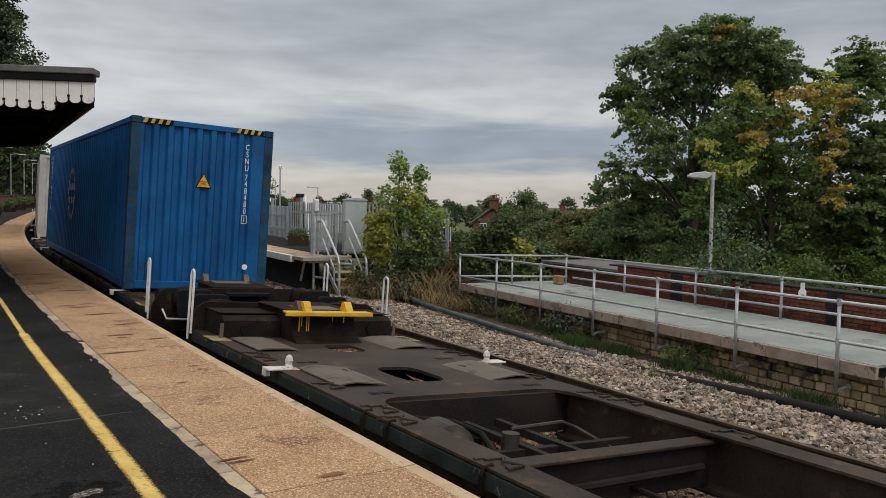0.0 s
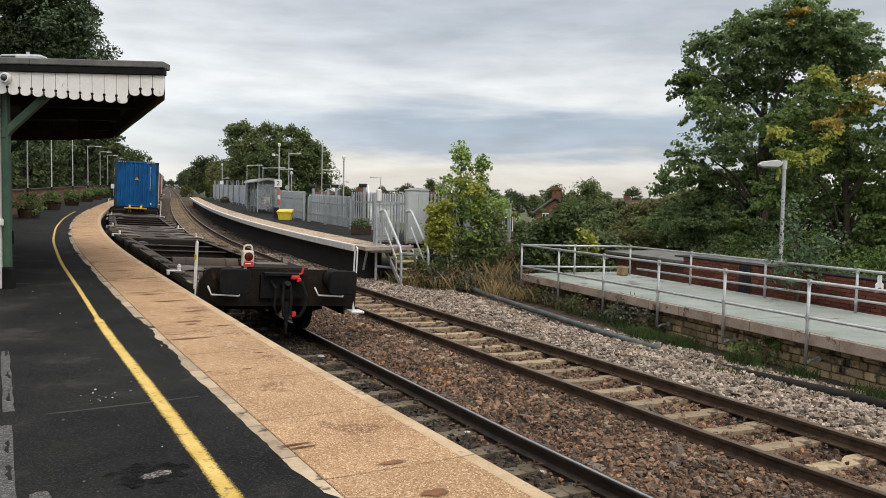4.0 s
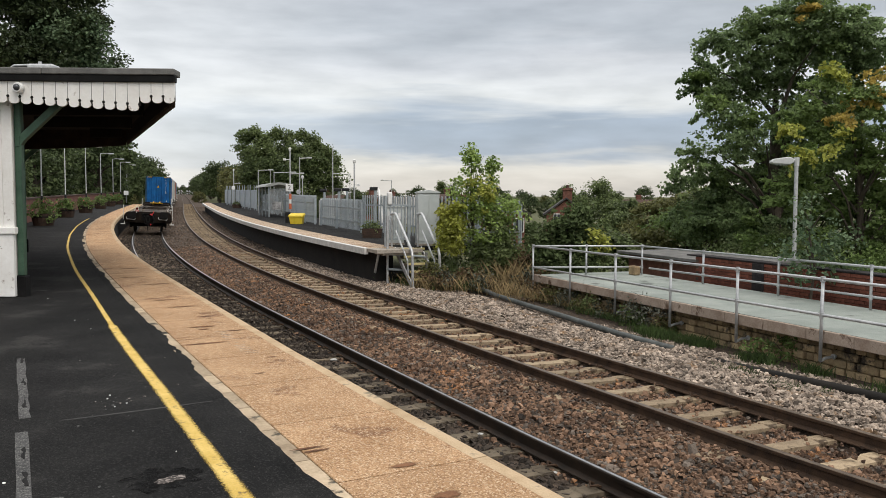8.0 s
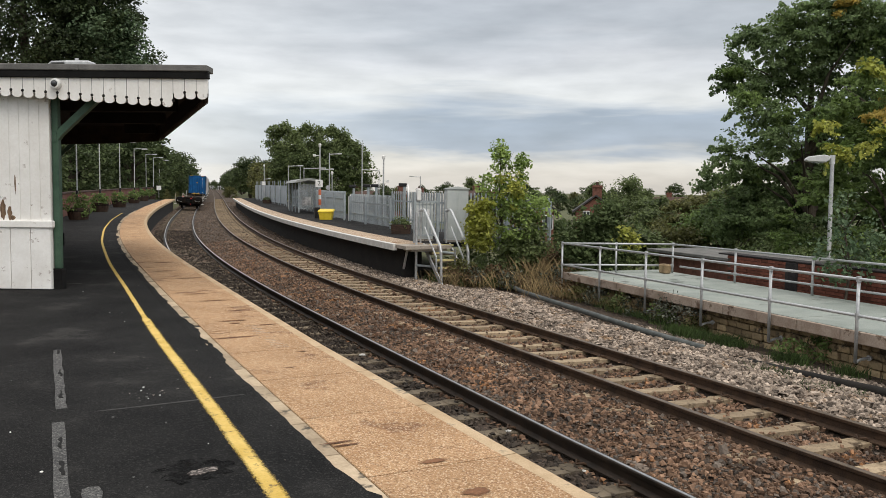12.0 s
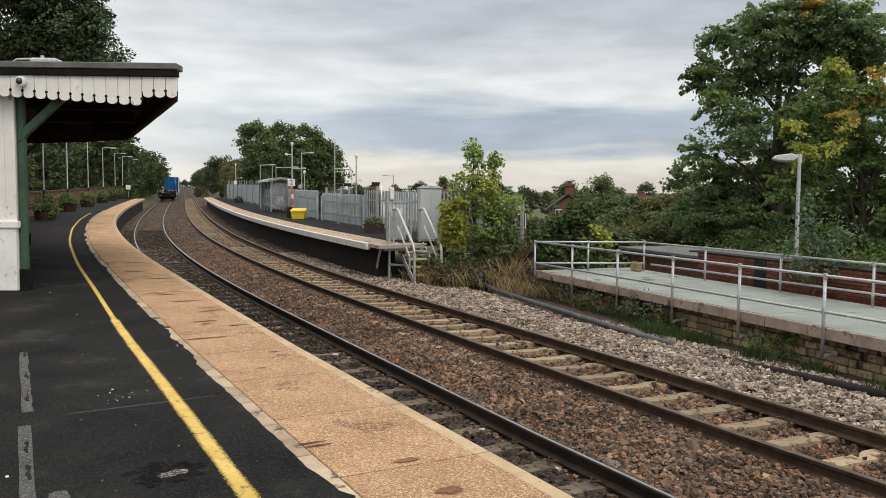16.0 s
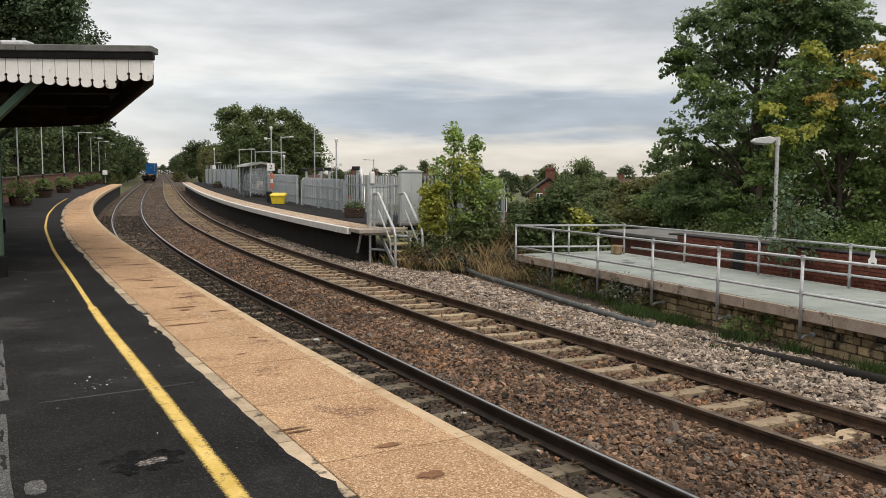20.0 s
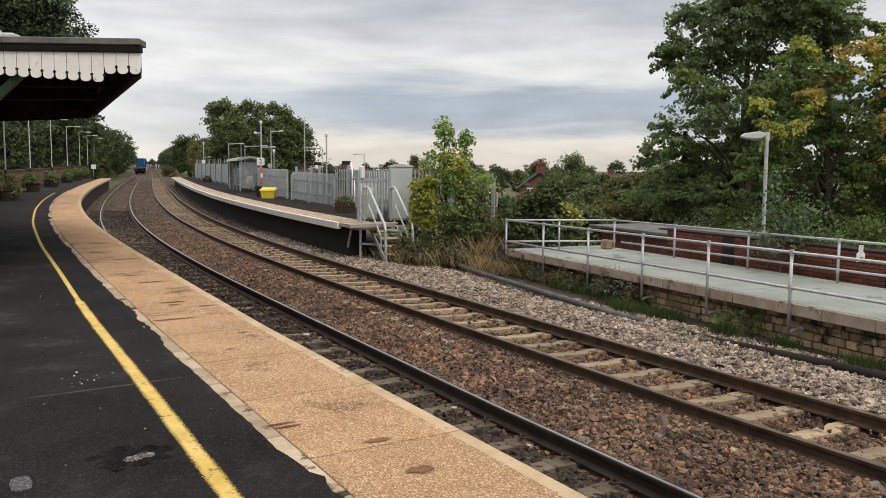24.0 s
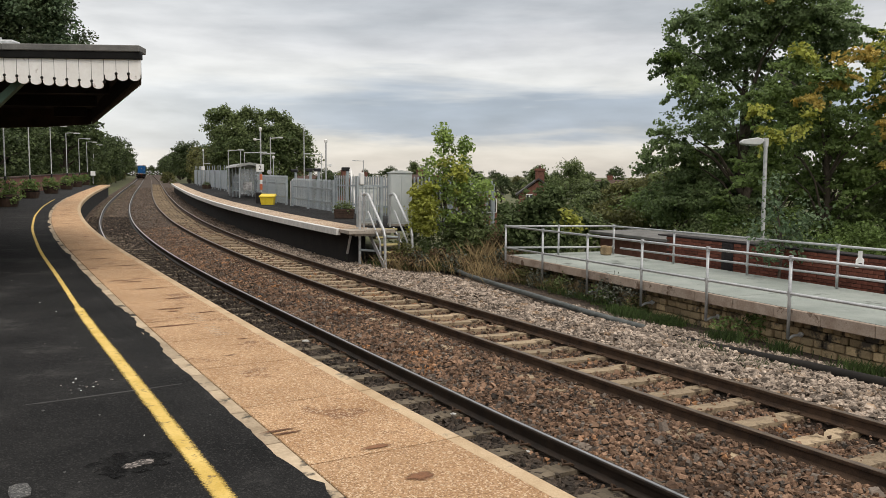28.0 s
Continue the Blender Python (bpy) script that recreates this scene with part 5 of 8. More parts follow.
def beam_on(w, top=0.845):
    # yellow stop beam
    bm = bmesh.new()
    box(bm, (-0.55, -7.12, top + 0.345), (0.55, -6.98, top + 0.365), bevel=0.005)
    box(bm, (-0.57, -6.99, top + 0.315), (0.57, -6.97, top + 0.365), bevel=0.005)
    beam = part("stop_beam", bm, M["yellow_paint"], w, "yellow steel stop beam with runs of paint")
    for x in (-0.27, 0.27):
        bm = bmesh.new()
        prism(bm, [(-7.20, top + 0.365), (-7.15, top + 0.475), (-7.09, top + 0.475), (-7.0, top + 0.36)], x - 0.045, x + 0.045, "x")
        part("beam_bracket", bm, M["yellow_paint"], beam)
    for x in (-0.45, -0.1, 0.3):
        bm = bmesh.new()
        box(bm, (x - 0.10, -7.14, top + 0.29), (x + 0.12, -7.13, top + 0.345))
        part("beam_rib", bm, M["yellow_paint"], beam)
    for x, l in ((0.33, 0.22), (0.30, 0.12), (0.21, 0.18), (0.235, 0.20), (-0.10, 0.06), (-0.25, 0.08)):
        bm = bmesh.new()
        box(bm, (x - 0.005, -7.125, top + 0.30 - l), (x + 0.005, -7.118, top + 0.32))
        part("paint_run", bm, M["yellow_paint"], beam)


def tail_fittings(w):
    bm = bmesh.new()
    box(bm, (-1.36, -8.115, 1.30), (-1.345, -7.975, 1.38))
    part("yellow_tag", bm, M["stencil_yellow"], w, "worn yellow tag on the grab rail")
    bm = bmesh.new()
    box(bm, (0.10, -8.44, 1.04), (0.24, -8.32, 1.11), bevel=0.015)
    box(bm, (0.19, -8.46, 1.00), (0.26, -8.36, 1.07), bevel=0.012)
    tube(bm, [(0.22, -8.38, 1.11), (0.28, -8.40, 1.15), (0.30, -8.40, 1.25)], 0.018, 8)
    part("brake_cock", bm, M["red_paint"], w, "bright red brake cock")
    bm = bmesh.new()
    box(bm, (0.12, -8.50, 0.44), (0.19, -8.44, 0.53), bevel=0.01)
    part("hose_coupling", bm, M["red_paint"], w, "red hose coupling")
    bm = bmesh.new()
    tube(bm, [(-0.75, -1.75, 0.62), (0.75, -1.75, 0.62)], 0.20, 24)
    tank = part("air_tank", bm, M["tank"], w, "brown cylindrical air tank")
    for x in (-0.45, 0.45):
        bm = bmesh.new()
        tube(bm, [(x - 0.02, -1.75, 0.62), (x + 0.02, -1.75, 0.62)], 0.208, 24)
        part("tank_strap", bm, M["wagon"], tank)



wagons = [wagon_c, wagon_b] + [copy_thing(wagon_c, Matrix.Identity(4)) for _ in range(6)]
for w in wagons:
    cross_beams(w, (2.62, 0.68, -1.48, -3.5) if w is wagon_c else (-2.38, -0.29, 1.8, 3.75))
beam_on(wagon_b)
tail_fittings(wagon_c)
for w in wagons[2:]:
    w["label"] = "grimy brown flat wagon carrying a shipping container"


def tail_light():
    """The battery tail lamp hung on the last wagon's end."""
    th = thing("tail_lamp", "white train tail lamp with a dark red lens and red label", "lamp")
    bm = bmesh.new()
    box(bm, (-0.10, -0.08, 0.0), (0.10, 0.06, 0.29), bevel=0.018)
    part("case", bm, M["cream_plastic"], th, "cream plastic case")
    bm = bmesh.new()
    tube(bm, [(-0.075, -0.02, 0.28), (-0.07, -0.02, 0.36), (-0.04, -0.02, 0.385), (0.04, -0.02, 0.385), (0.07, -0.02, 0.36), (0.075, -0.02, 0.28)], 0.017, 8)
    part("handle", bm, M["cream_plastic"], th)
    bm = bmesh.new()
    tube(bm, [(0.0, -0.078, 0.185), (0.0, -0.104, 0.185)], 0.088, 20)
    part("bezel", bm, M["cream_plastic"], th)
    bm = bmesh.new()
    tube(bm, [(0.0, -0.10, 0.185), (0.0, -0.108, 0.185), (0, -0.114, 0.185)], 0.082, 24, radii=[0.082, 0.078, 0.04])
    part("lens", bm, M["lens_red"], th, "dark red lens")
    bm = bmesh.new()
    box(bm, (-0.085, -0.086, 0.005), (0.09, -0.08, 0.092))
    lab = part("label_plate", bm, M["red_paint"], th, "red label")
    bm = bmesh.new()
    box(bm, (-0.05, -0.089, 0.045), (0.04, -0.086, 0.06))
    part("label_bars", bm, M["sign_white"], lab)
    bm = bmesh.new()
    tube(bm, [(-0.03, 0.0, 0.0), (-0.03, 0.0, -0.10)], 0.025, 8)
    part("bracket", bm, M["white_paint"], th)
    for ob in th.children:
        ob.data.transform(Matrix.Scale(0.88, 4))
    return th


tail = tail_light()

# distance of the rear of the blue container along the line
def train_at(t):
    return 8.45 + 9.1 * t


def bogie_pose(mid, half=6.1, lift=0.0, turned=False, side_play=0.0):
    a, b = C(mid - half, side_play, -0.915), C(mid + half, side_play, -0.915)
    d = (b - a).normalized()
    side = Vector((d.y, -d.x, 0)).normalized()
    up = side.cross(d)
    m = Matrix((side, d, up)).transposed().to_4x4()
    m = Matrix.Translation((a + b) / 2) @ m @ Matrix.Rotation(math.atan(float(np.interp(mid, [4, 16, 40], [0.065, 0.045, CANT]))), 4, "Y") @ Matrix.Translation((0, 0, lift))
    return m @ Matrix.Rotation(math.pi, 4, "Z") if turned else m


FLAT_MIDS = [(-28.8, False), (-11.65, True), (6.3, False), (23.7, True), (41.65, False), (59.05, True), (77.0, False), (94.4, True)]
BOX_MIDS = [6.75, 23.9, 41.45, 59.25, 76.8, 94.6]


def motions():
    times = [0, 0.5, 1, 1.5, 2, 2.5, 3, 3.5, 4, 4.5, 5, 6, 7, 8, 9, 10, 11, 12, 14, 16, 18, 20, 22, 24, 26, 28]
    for w, (mid, turned) in zip(wagons, FLAT_MIDS):
        walk(w, [(t, bogie_pose(train_at(t) + mid, turned=turned, side_play=0.0)) for t in times])
    for b, mid in zip(boxes, BOX_MIDS):
        walk(b, [(t, bogie_pose(train_at(t) + mid, lift=0.90)) for t in times])
    walk(tail, [(t, bogie_pose(train_at(t) - 28.8) @ pose(-0.60, -8.30, 1.23)) for t in times])



# ---- disused platform with railing ----
DECK_A = math.atan2(0.366, 0.93)


def D(u, v, z=0.0):
    """u metres along the front of the decked platform, v metres back from it."""
    x = 6.08 - 0.366 * u + 0.93 * v
    y = 12.0 + 0.93 * u + 0.366 * v
    return Vector((x, y, z))


def fall(u):
    return 0.0065 * (u - 9.0)


def deck_box(bm, u0, u1, v0, v1, z0, z1, bevel=0.0):
    vs = [bm.verts.new(D(u, v, z + fall(u))) for u, v, z in ((u0, v0, z0), (u1, v0, z0), (u1, v1, z0), (u0, v1, z0), (u0, v0, z1), (u1, v0, z1), (u1, v1, z1), (u0, v1, z1))]
    for f in ((0, 1, 2, 3), (4, 5, 6, 7), (0, 1, 5, 4), (1, 2, 6, 5), (2, 3, 7, 6), (3, 0, 4, 7)):
        bm.faces.new([vs[i] for i in f])
    if bevel:
        bmesh.ops.bevel(bm, geom=list({e for v in vs for e in v.link_edges}), offset=bevel, segments=1, affect="EDGES")
    return bm


DECK_Z = -0.37


def decked_platform():
    th = thing("old_platform", "disused low platform with pale green grit decking and stone wall", "platform", kind="structure")
    rng = random.Random(8)
    u = -2.3
    while u < 9.0:
        w = min(1.22, 9.1 - u)
        bm = deck_box(bmesh.new(), u, u + w - 0.004, 0.12, 1.5, DECK_Z - 0.04, DECK_Z + rng.uniform(-0.002, 0.002))
        part("deck_panel", bm, M["deck"], th)
        bm = deck_box(bmesh.new(), u, u + w - 0.004, 1.504, 2.95, DECK_Z - 0.04, DECK_Z + rng.uniform(-0.002, 0.002))
        part("deck_panel", bm, M["deck"], th)
        u += w
    u = -2.35
    while u < 9.1:
        w = min(0.9, 9.2 - u)
        bm = deck_box(bmesh.new(), u + 0.005, u + w - 0.005, 0.05 + rng.uniform(-0.006, 0.006), 0.115, DECK_Z - 0.19, DECK_Z - 0.005, 0.008)
        part("coping_stone", bm, M["coping"], th, "weathered pale coping stone")
        u += w
    part("wall_core", deck_box(bmesh.new(), -6, 9.0, 0.42, 2.9, -2.2, DECK_Z - 0.05), M["mortar"], th, "dark mortar core")
    # squared stones of the front wall
    z = DECK_Z - 0.21
    while z > -1.25:
        h = rng.uniform(0.10, 0.14)
        u = -5.5 + rng.uniform(0, 0.2)
        while u < 8.9:
            w = rng.uniform(0.12, 0.28)
            d = rng.uniform(0.30, 0.36)
            bm = deck_box(bmesh.new(), u, u + w - 0.018, d, 0.46, z - h + 0.016, z, 0.012)
            part("wall_stone", bm, M["wallstone"], th)
            u += w
        z -= h
    # lower kerb blocks past the end of the deck
    for k in range(4):
        bm = deck_box(bmesh.new(), -3.35 - k * 0.95, -2.42 - k * 0.95, 0.12, 0.6, DECK_Z - 0.30, DECK_Z - 0.12, 0.015)
        part("kerb_block", bm, M["concrete"], th, "rough concrete kerb block")
    part("rubble_fill", deck_box(bmesh.new(), -6.2, -2.36, 0.60, 2.9, -1.6, DECK_Z - 0.22), M["bed"], th)
    return th


decked_platform()


def railing():
    th = thing("handrail", "galvanised tube railing with two rails round the decked platform", "railing", kind="structure")
    top, mid = 0.375, -0.18
    front = [-5.4, -3.6, -1.8, 0.0, 1.8, 3.6, 5.45, 7.3, 9.12]
    def rail(pts, r=0.024):
        bm = bmesh.new()
        tube(bm, pts, r, 10)
        part("rail_tube", bm, M["galv"], th, smooth=True)
    def post(u, v, foot):
        bm = bmesh.new()
        tube(bm, [D(u, v, foot), D(u, v, top)], 0.026, 10)
        ob = part("post", bm, M["galv"], th, smooth=True)
        for z in (top, mid):
            bm = bmesh.new()
            tube(bm, [D(u, v, z - 0.045), D(u, v, z + 0.04)], 0.036, 10)
            part("tube_clamp", bm, M["galv"], ob)
        return ob
    rail([D(-6, 0, top), D(9.12, 0, top)])
    rail([D(-6, 0, mid), D(9.12, 0, mid)])
    for u in front:
        ob = post(u, 0, -0.90)
        bm = bmesh.new()
        tube(bm, [D(u, 0, -0.90), D(u, 0.12, -0.86), D(u, 0.33, -0.85)], 0.024, 8)
        tube(bm, [D(u, 0.27, -0.85), D(u, 0.29, -0.85)], 0.045, 10)
        part("wall_bracket", bm, M["galv"], ob)
    end = [D(9.12, 0, 0), D(8.25, 2.75, 0)]
    for z in (top, mid):
        rail([end[0] + Vector((0, 0, z)), end[1] + Vector((0, 0, z))])
    rail([D(8.25, 2.75, top), D(-6, 2.85, top)])
    rail([D(7.9, 2.75, mid), D(-6, 2.85, mid)])
    for u in (8.25, 5.9, 3.6, 1.4, -0.8, -3.0, -5.2):
        post(u, 2.78, DECK_Z + fall(u) - 0.01)
    post(8.7, 1.35, DECK_Z)
    return th


railing()


def rail_notice():
    th = thing("railing_notice", "small white notice on the back railing", "sign", Matrix.Translation(D(1.0, 2.80, 0)) @ Matrix.Rotation(radians(20), 4, "Z"))
    bm = bmesh.new()
    prism(bm, [(-0.10, 0.02), (0.10, 0.02), (0.10, 0.16), (0.05, 0.20), (0.05, 0.32), (-0.05, 0.32), (-0.05, 0.20), (-0.10, 0.16)], -0.05, -0.035)
    part("board", bm, M["sign_white"], th)
    bm = bmesh.new()
    box(bm, (-0.04, -0.055, 0.08), (0.04, -0.051, 0.10))
    part("bar", bm, M["patch"], th)


rail_notice()


M["sooty"] = material("sooty_dark_brick", (0.010, 0.009, 0.010), (0.04, 0.034, 0.034), 9, 0.85, 0.4, fine=30)


def red_wall():
    th = thing("brick_wall", "low red brick wall with dark coping behind the decked platform", "wall", kind="structure")
    part("wall_core", deck_box(bmesh.new(), -9, 6.9, 3.42, 3.7, -2.4, 0.20), M["mortar"], th)
    bm0 = bmesh.new()
    box(bm0, (-0.108, -0.05, -0.031), (0.108, 0.05, 0.031))
    me = mesh_of("brick", bm0, M["brick"])
    row, z = 0, -0.50
    rot = Matrix.Rotation(math.atan2(0.93, -0.366), 4, "Z")
    while z < 0.19:
        u = -4.2 + (0.115 if row % 2 else 0)
        while u < 6.8:
            part("brick", me, None, th, m=Matrix.Translation(D(u, 3.425, z + fall(u))) @ rot)
            u += 0.226
        z += 0.073
        row += 1
    u = -9
    while u < 6.9:
        part("coping_brick", deck_box(bmesh.new(), u, u + 0.445, 3.36, 3.76, 0.20, 0.235, 0.008), M["sooty"], th, "dark coping")
        u += 0.45
    for u in (4.6, 0.5):
        part("dark_pier", deck_box(bmesh.new(), u, u + 0.36, 3.355, 3.5, -0.45, 0.19, 0.01), M["sooty"], th, "sooty dark brick panel")
    part("low_body", deck_box(bmesh.new(), 7.0, 10.8, 4.2, 6.2, -2.4, -0.02), M["brick_far"], th)
    part("low_roof", deck_box(bmesh.new(), 6.4, 11.0, 3.9, 6.4, -0.02, 0.06, 0.01), M["roof_felt"], th, "flat grey felt roof")
    part("stone_block", deck_box(bmesh.new(), 8.05, 8.33, 2.40, 2.60, DECK_Z, -0.13, 0.03), M["wallstone"], th, "rough stone block by the railing")
    return th


def duct():
    pts = [(1.0, 23.6, -0.86), (1.35, 22.3, -0.86), (1.75, 20.4, -0.90), (2.25, 18.7, -0.90), (3.0, 16.6, -0.93), (3.7, 15.0, -1.0), (4.35, 13.8, -1.05)]
    bm = bmesh.new()
    tube(bm, pts, 0.058, 12)
    tagged(part("cable_duct", bm, M["duct"], smooth=True), "grey flexible cable duct lying on the ballast shoulder", "duct")
    bm = bmesh.new()
    tube(bm, [(4.75, 13.1, -1.13), (5.25, 12.0, -1.10), (5.8, 10.9, -1.07), (6.7, 9.2, -1.06), (8.5, 6.0, -1.06)], 0.075, 12)
    tagged(part("cable_duct", bm, M["soffit"], smooth=True), "black cable duct half buried in grass beside the wall", "duct")


duct()

# ---- station building and canopy ----
CAN_Y = 12.6


def building():
    th = thing("station_building", "white boarded station building end with a dark green column", "building", kind="structure")
    y0 = 11.97
    x = -6.20
    bm = bmesh.new()
    box(bm, (-16, y0 + 0.05, -0.1), (x - 0.02, y0 + 0.25, 3.25))
    part("wall_core", bm, M["cream"], th)
    k = 0
    while x > -11:
        bm = bmesh.new()
        box(bm, (x - 0.152, y0, 1.10), (x, y0 + 0.05, 3.2), bevel=0.006)
        part("wall_board", bm, M["cream"], th, "painted vertical board")
        bm = bmesh.new()
        box(bm, (x - 0.228, y0 - 0.03, 0.06), (x, y0 + 0.05, 1.0), bevel=0.006)
        if k % 2 == 0:
            bm.free()
            bm = bmesh.new()
            box(bm, (x - 0.302, y0 - 0.03, 0.06), (x, y0 + 0.05, 1.0), bevel=0.006)
            part("lower_panel", bm, M["cream"], th)
        else:
            bm.free()
        x -= 0.155
        k += 1
    # boards rotted to bare wood near the dado
    rng = random.Random(31)
    for cx, cz, rw, rh in ((-6.93, 1.27, 0.05, 0.15), (-6.83, 1.22, 0.035, 0.10), (-7.02, 1.40, 0.04, 0.22), (-6.735, 1.66, 0.012, 0.14), (-6.78, 1.15, 0.04, 0.035), (-7.14, 1.25, 0.05, 0.13)):
        bm = bmesh.new()
        prism(bm, [(cx + rw * math.cos(a * math.pi / 7) * rng.uniform(0.7, 1.2), cz + rh * math.sin(a * math.pi / 7) * rng.uniform(0.75, 1.2)) for a in range(14)], y0 - 0.004, y0 + 0.01)
        part("rotten_patch", bm, M["bare_wood"], th, "bare rotten wood where the paint has peeled")
    bm = bmesh.new()
    box(bm, (-11, y0 - 0.06, 1.0), (-6.16, y0 + 0.05, 1.11), bevel=0.012)
    part("dado_rail", bm, M["cream"], th)
    bm = bmesh.new()
    box(bm, (-16, y0 + 0.26, 0.0), (-6.2, 40, 3.2))
    me = part("brick_body", bm, M["brick_far"], th, "shaded brick body under the canopy")
    me.matrix_basis = Matrix.Translation((-1.6, 0, 0)) @ Matrix.Translation((-6.2, y0, 0)) @ Matrix.Rotation(radians(25.5), 4, "Z") @ Matrix.Translation((6.2, -y0, 0))
    return th


def canopy():
    th = thing("platform_canopy", "platform canopy with white scalloped valance and dark soffit", "canopy", Matrix.Translation((0, 0, 1.548)) @ Matrix.Scale(0.935, 4) @ Matrix.Translation((0, 0, -1.55)), kind="structure")
    y = CAN_Y
    # valance boards with rounded ends, lengthening towards the track
    n = 30
    for i in range(n):
        x1 = -3.97 - i * 0.185
        top = 3.36
        if i < 3:
            foot = 3.04
        else:
            foot = 2.915 + (i - 3) * 0.0105
        w = 0.181
        out = [(x1, top), (x1 - w, top)]
        for k in range(9):
            a = math.pi * k / 8
            rx = w * 0.5
            out.append((x1 - w / 2 - rx * math.cos(a) * 0.86, foot + 0.05 - 0.05 * math.sin(a)))
        out.insert(2, (x1 - w, foot + 0.10))
        out.insert(3, (x1 - w * 0.92, foot + 0.078))
        out += [(x1 - w * 0.08, foot + 0.078), (x1, foot + 0.10)]
        bm = bmesh.new()
        prism(bm, out, y - 0.015, y + 0.012)
        part("valance_board", bm, M["cream"], th, "white painted valance board with a rounded foot")
    for i in range(1, n):
        x1 = -3.97 - i * 0.185 + 0.002
        foot = 3.04 if i < 3 else 2.915 + max(0, i - 3) * 0.0105
        bm = bmesh.new()
        tube(bm, [(x1, y - 0.017, foot + 0.105), (x1, y + 0.012, foot + 0.105)], 0.024, 10)
        part("keyhole", bm, M["soffit"], th, "dark round cut between two boards")
        bm = bmesh.new()
        box(bm, (x1 - 0.0028, y - 0.0165, foot + 0.125), (x1 + 0.0028, y + 0.0, 3.36))
        part("board_joint", bm, M["soffit"], th)
    bm = bmesh.new()
    tube(bm, [(-6.75, y + 0.4, 3.55), (-6.72, y + 0.4, 3.63), (-6.66, y + 0.4, 3.67), (-6.35, y + 0.4, 3.68), (-6.30, y + 0.4, 3.64)], 0.02, 8)
    vent = part("vent_pipe", bm, M["galv"], th, "bent grey pipe on the roof")
    bm = bmesh.new()
    box(bm, (-6.42, y + 0.3, 3.53), (-6.0, y + 0.6, 3.69), bevel=0.03)
    tube(bm, [(-6.25, y + 0.4, 3.66), (-6.25, y + 0.4, 3.735)], 0.03, 8)
    part("vent_box", bm, M["galv"], vent, "low grey vent box")
    bm = bmesh.new()
    box(bm, (-12, y - 0.06, 3.36), (-3.955, y + 0.06, 3.47), bevel=0.01)
    part("gutter", bm, M["black"], th, "black gutter board")
    x = -3.96
    for w in (2.05, 2.8, 3.5):
        bm = bmesh.new()
        box(bm, (x - w + 0.006, y - 0.08, 3.47), (x, y + 0.25, 3.57), bevel=0.012)
        part("roof_edge", bm, M["roof_felt"], th, "grey lead roof edge")
        x -= w
    # roof slab and soffit run along the track
    d = Vector((-0.416, 0.909, 0))
    tip, back = Vector((-4.0, y + 0.1, 0)), Vector((-13.5, y + 0.1, 0))
    far = 10.3
    bm = bmesh.new()
    lo = [tip, tip + d * far, back + d * far, back]
    for z0, z1 in ((3.40, 3.52),):
        a = [bm.verts.new(p + Vector((0, 0, z0))) for p in lo]
        b = [bm.verts.new(p + Vector((0, 0, z1))) for p in lo]
        bm.faces.new(a)
        bm.faces.new(b)
        for i in range(4):
            bm.faces.new((a[i], a[(i + 1) % 4], b[(i + 1) % 4], b[i]))
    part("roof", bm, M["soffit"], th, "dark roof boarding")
    # side valance seen edge on along the track, shade put into its dark colour
    k = 0
    while k * 0.19 < far - 0.1:
        p = tip + d * (0.05 + k * 0.19)
        m = Matrix.Translation((p.x, p.y, 0)) @ Matrix.Rotation(math.atan2(d.y, d.x), 4, "Z")
        bm = bmesh.new()
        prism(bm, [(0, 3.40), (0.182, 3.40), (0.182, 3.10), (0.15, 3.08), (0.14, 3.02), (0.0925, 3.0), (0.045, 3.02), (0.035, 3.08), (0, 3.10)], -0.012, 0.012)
        vb = part("valance_board", bm, M["brown_shade_board"], th, "side valance board with shade in its dark colour", m=m)
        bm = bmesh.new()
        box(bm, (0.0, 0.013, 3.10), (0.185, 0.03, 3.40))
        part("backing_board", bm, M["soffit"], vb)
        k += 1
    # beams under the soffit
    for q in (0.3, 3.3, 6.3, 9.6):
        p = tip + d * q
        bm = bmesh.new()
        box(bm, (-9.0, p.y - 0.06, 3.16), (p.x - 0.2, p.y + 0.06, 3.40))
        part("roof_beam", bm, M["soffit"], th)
    p = tip + d * 10.2
    bm = bmesh.new()
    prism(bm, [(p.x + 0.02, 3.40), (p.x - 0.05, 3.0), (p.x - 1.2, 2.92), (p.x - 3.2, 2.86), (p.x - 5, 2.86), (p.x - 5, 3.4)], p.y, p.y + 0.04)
    part("end_boarding", bm, M["brown_shade_board"], th, "faded brown end boarding")
    return th


# brown of the end boarding; its dark tone also paints the side valance's shade
M["brown_shade_board"] = material("brown_board_and_valance_shade", (0.022, 0.015, 0.011), (0.065, 0.042, 0.028), 3, 0.8, 0.2)


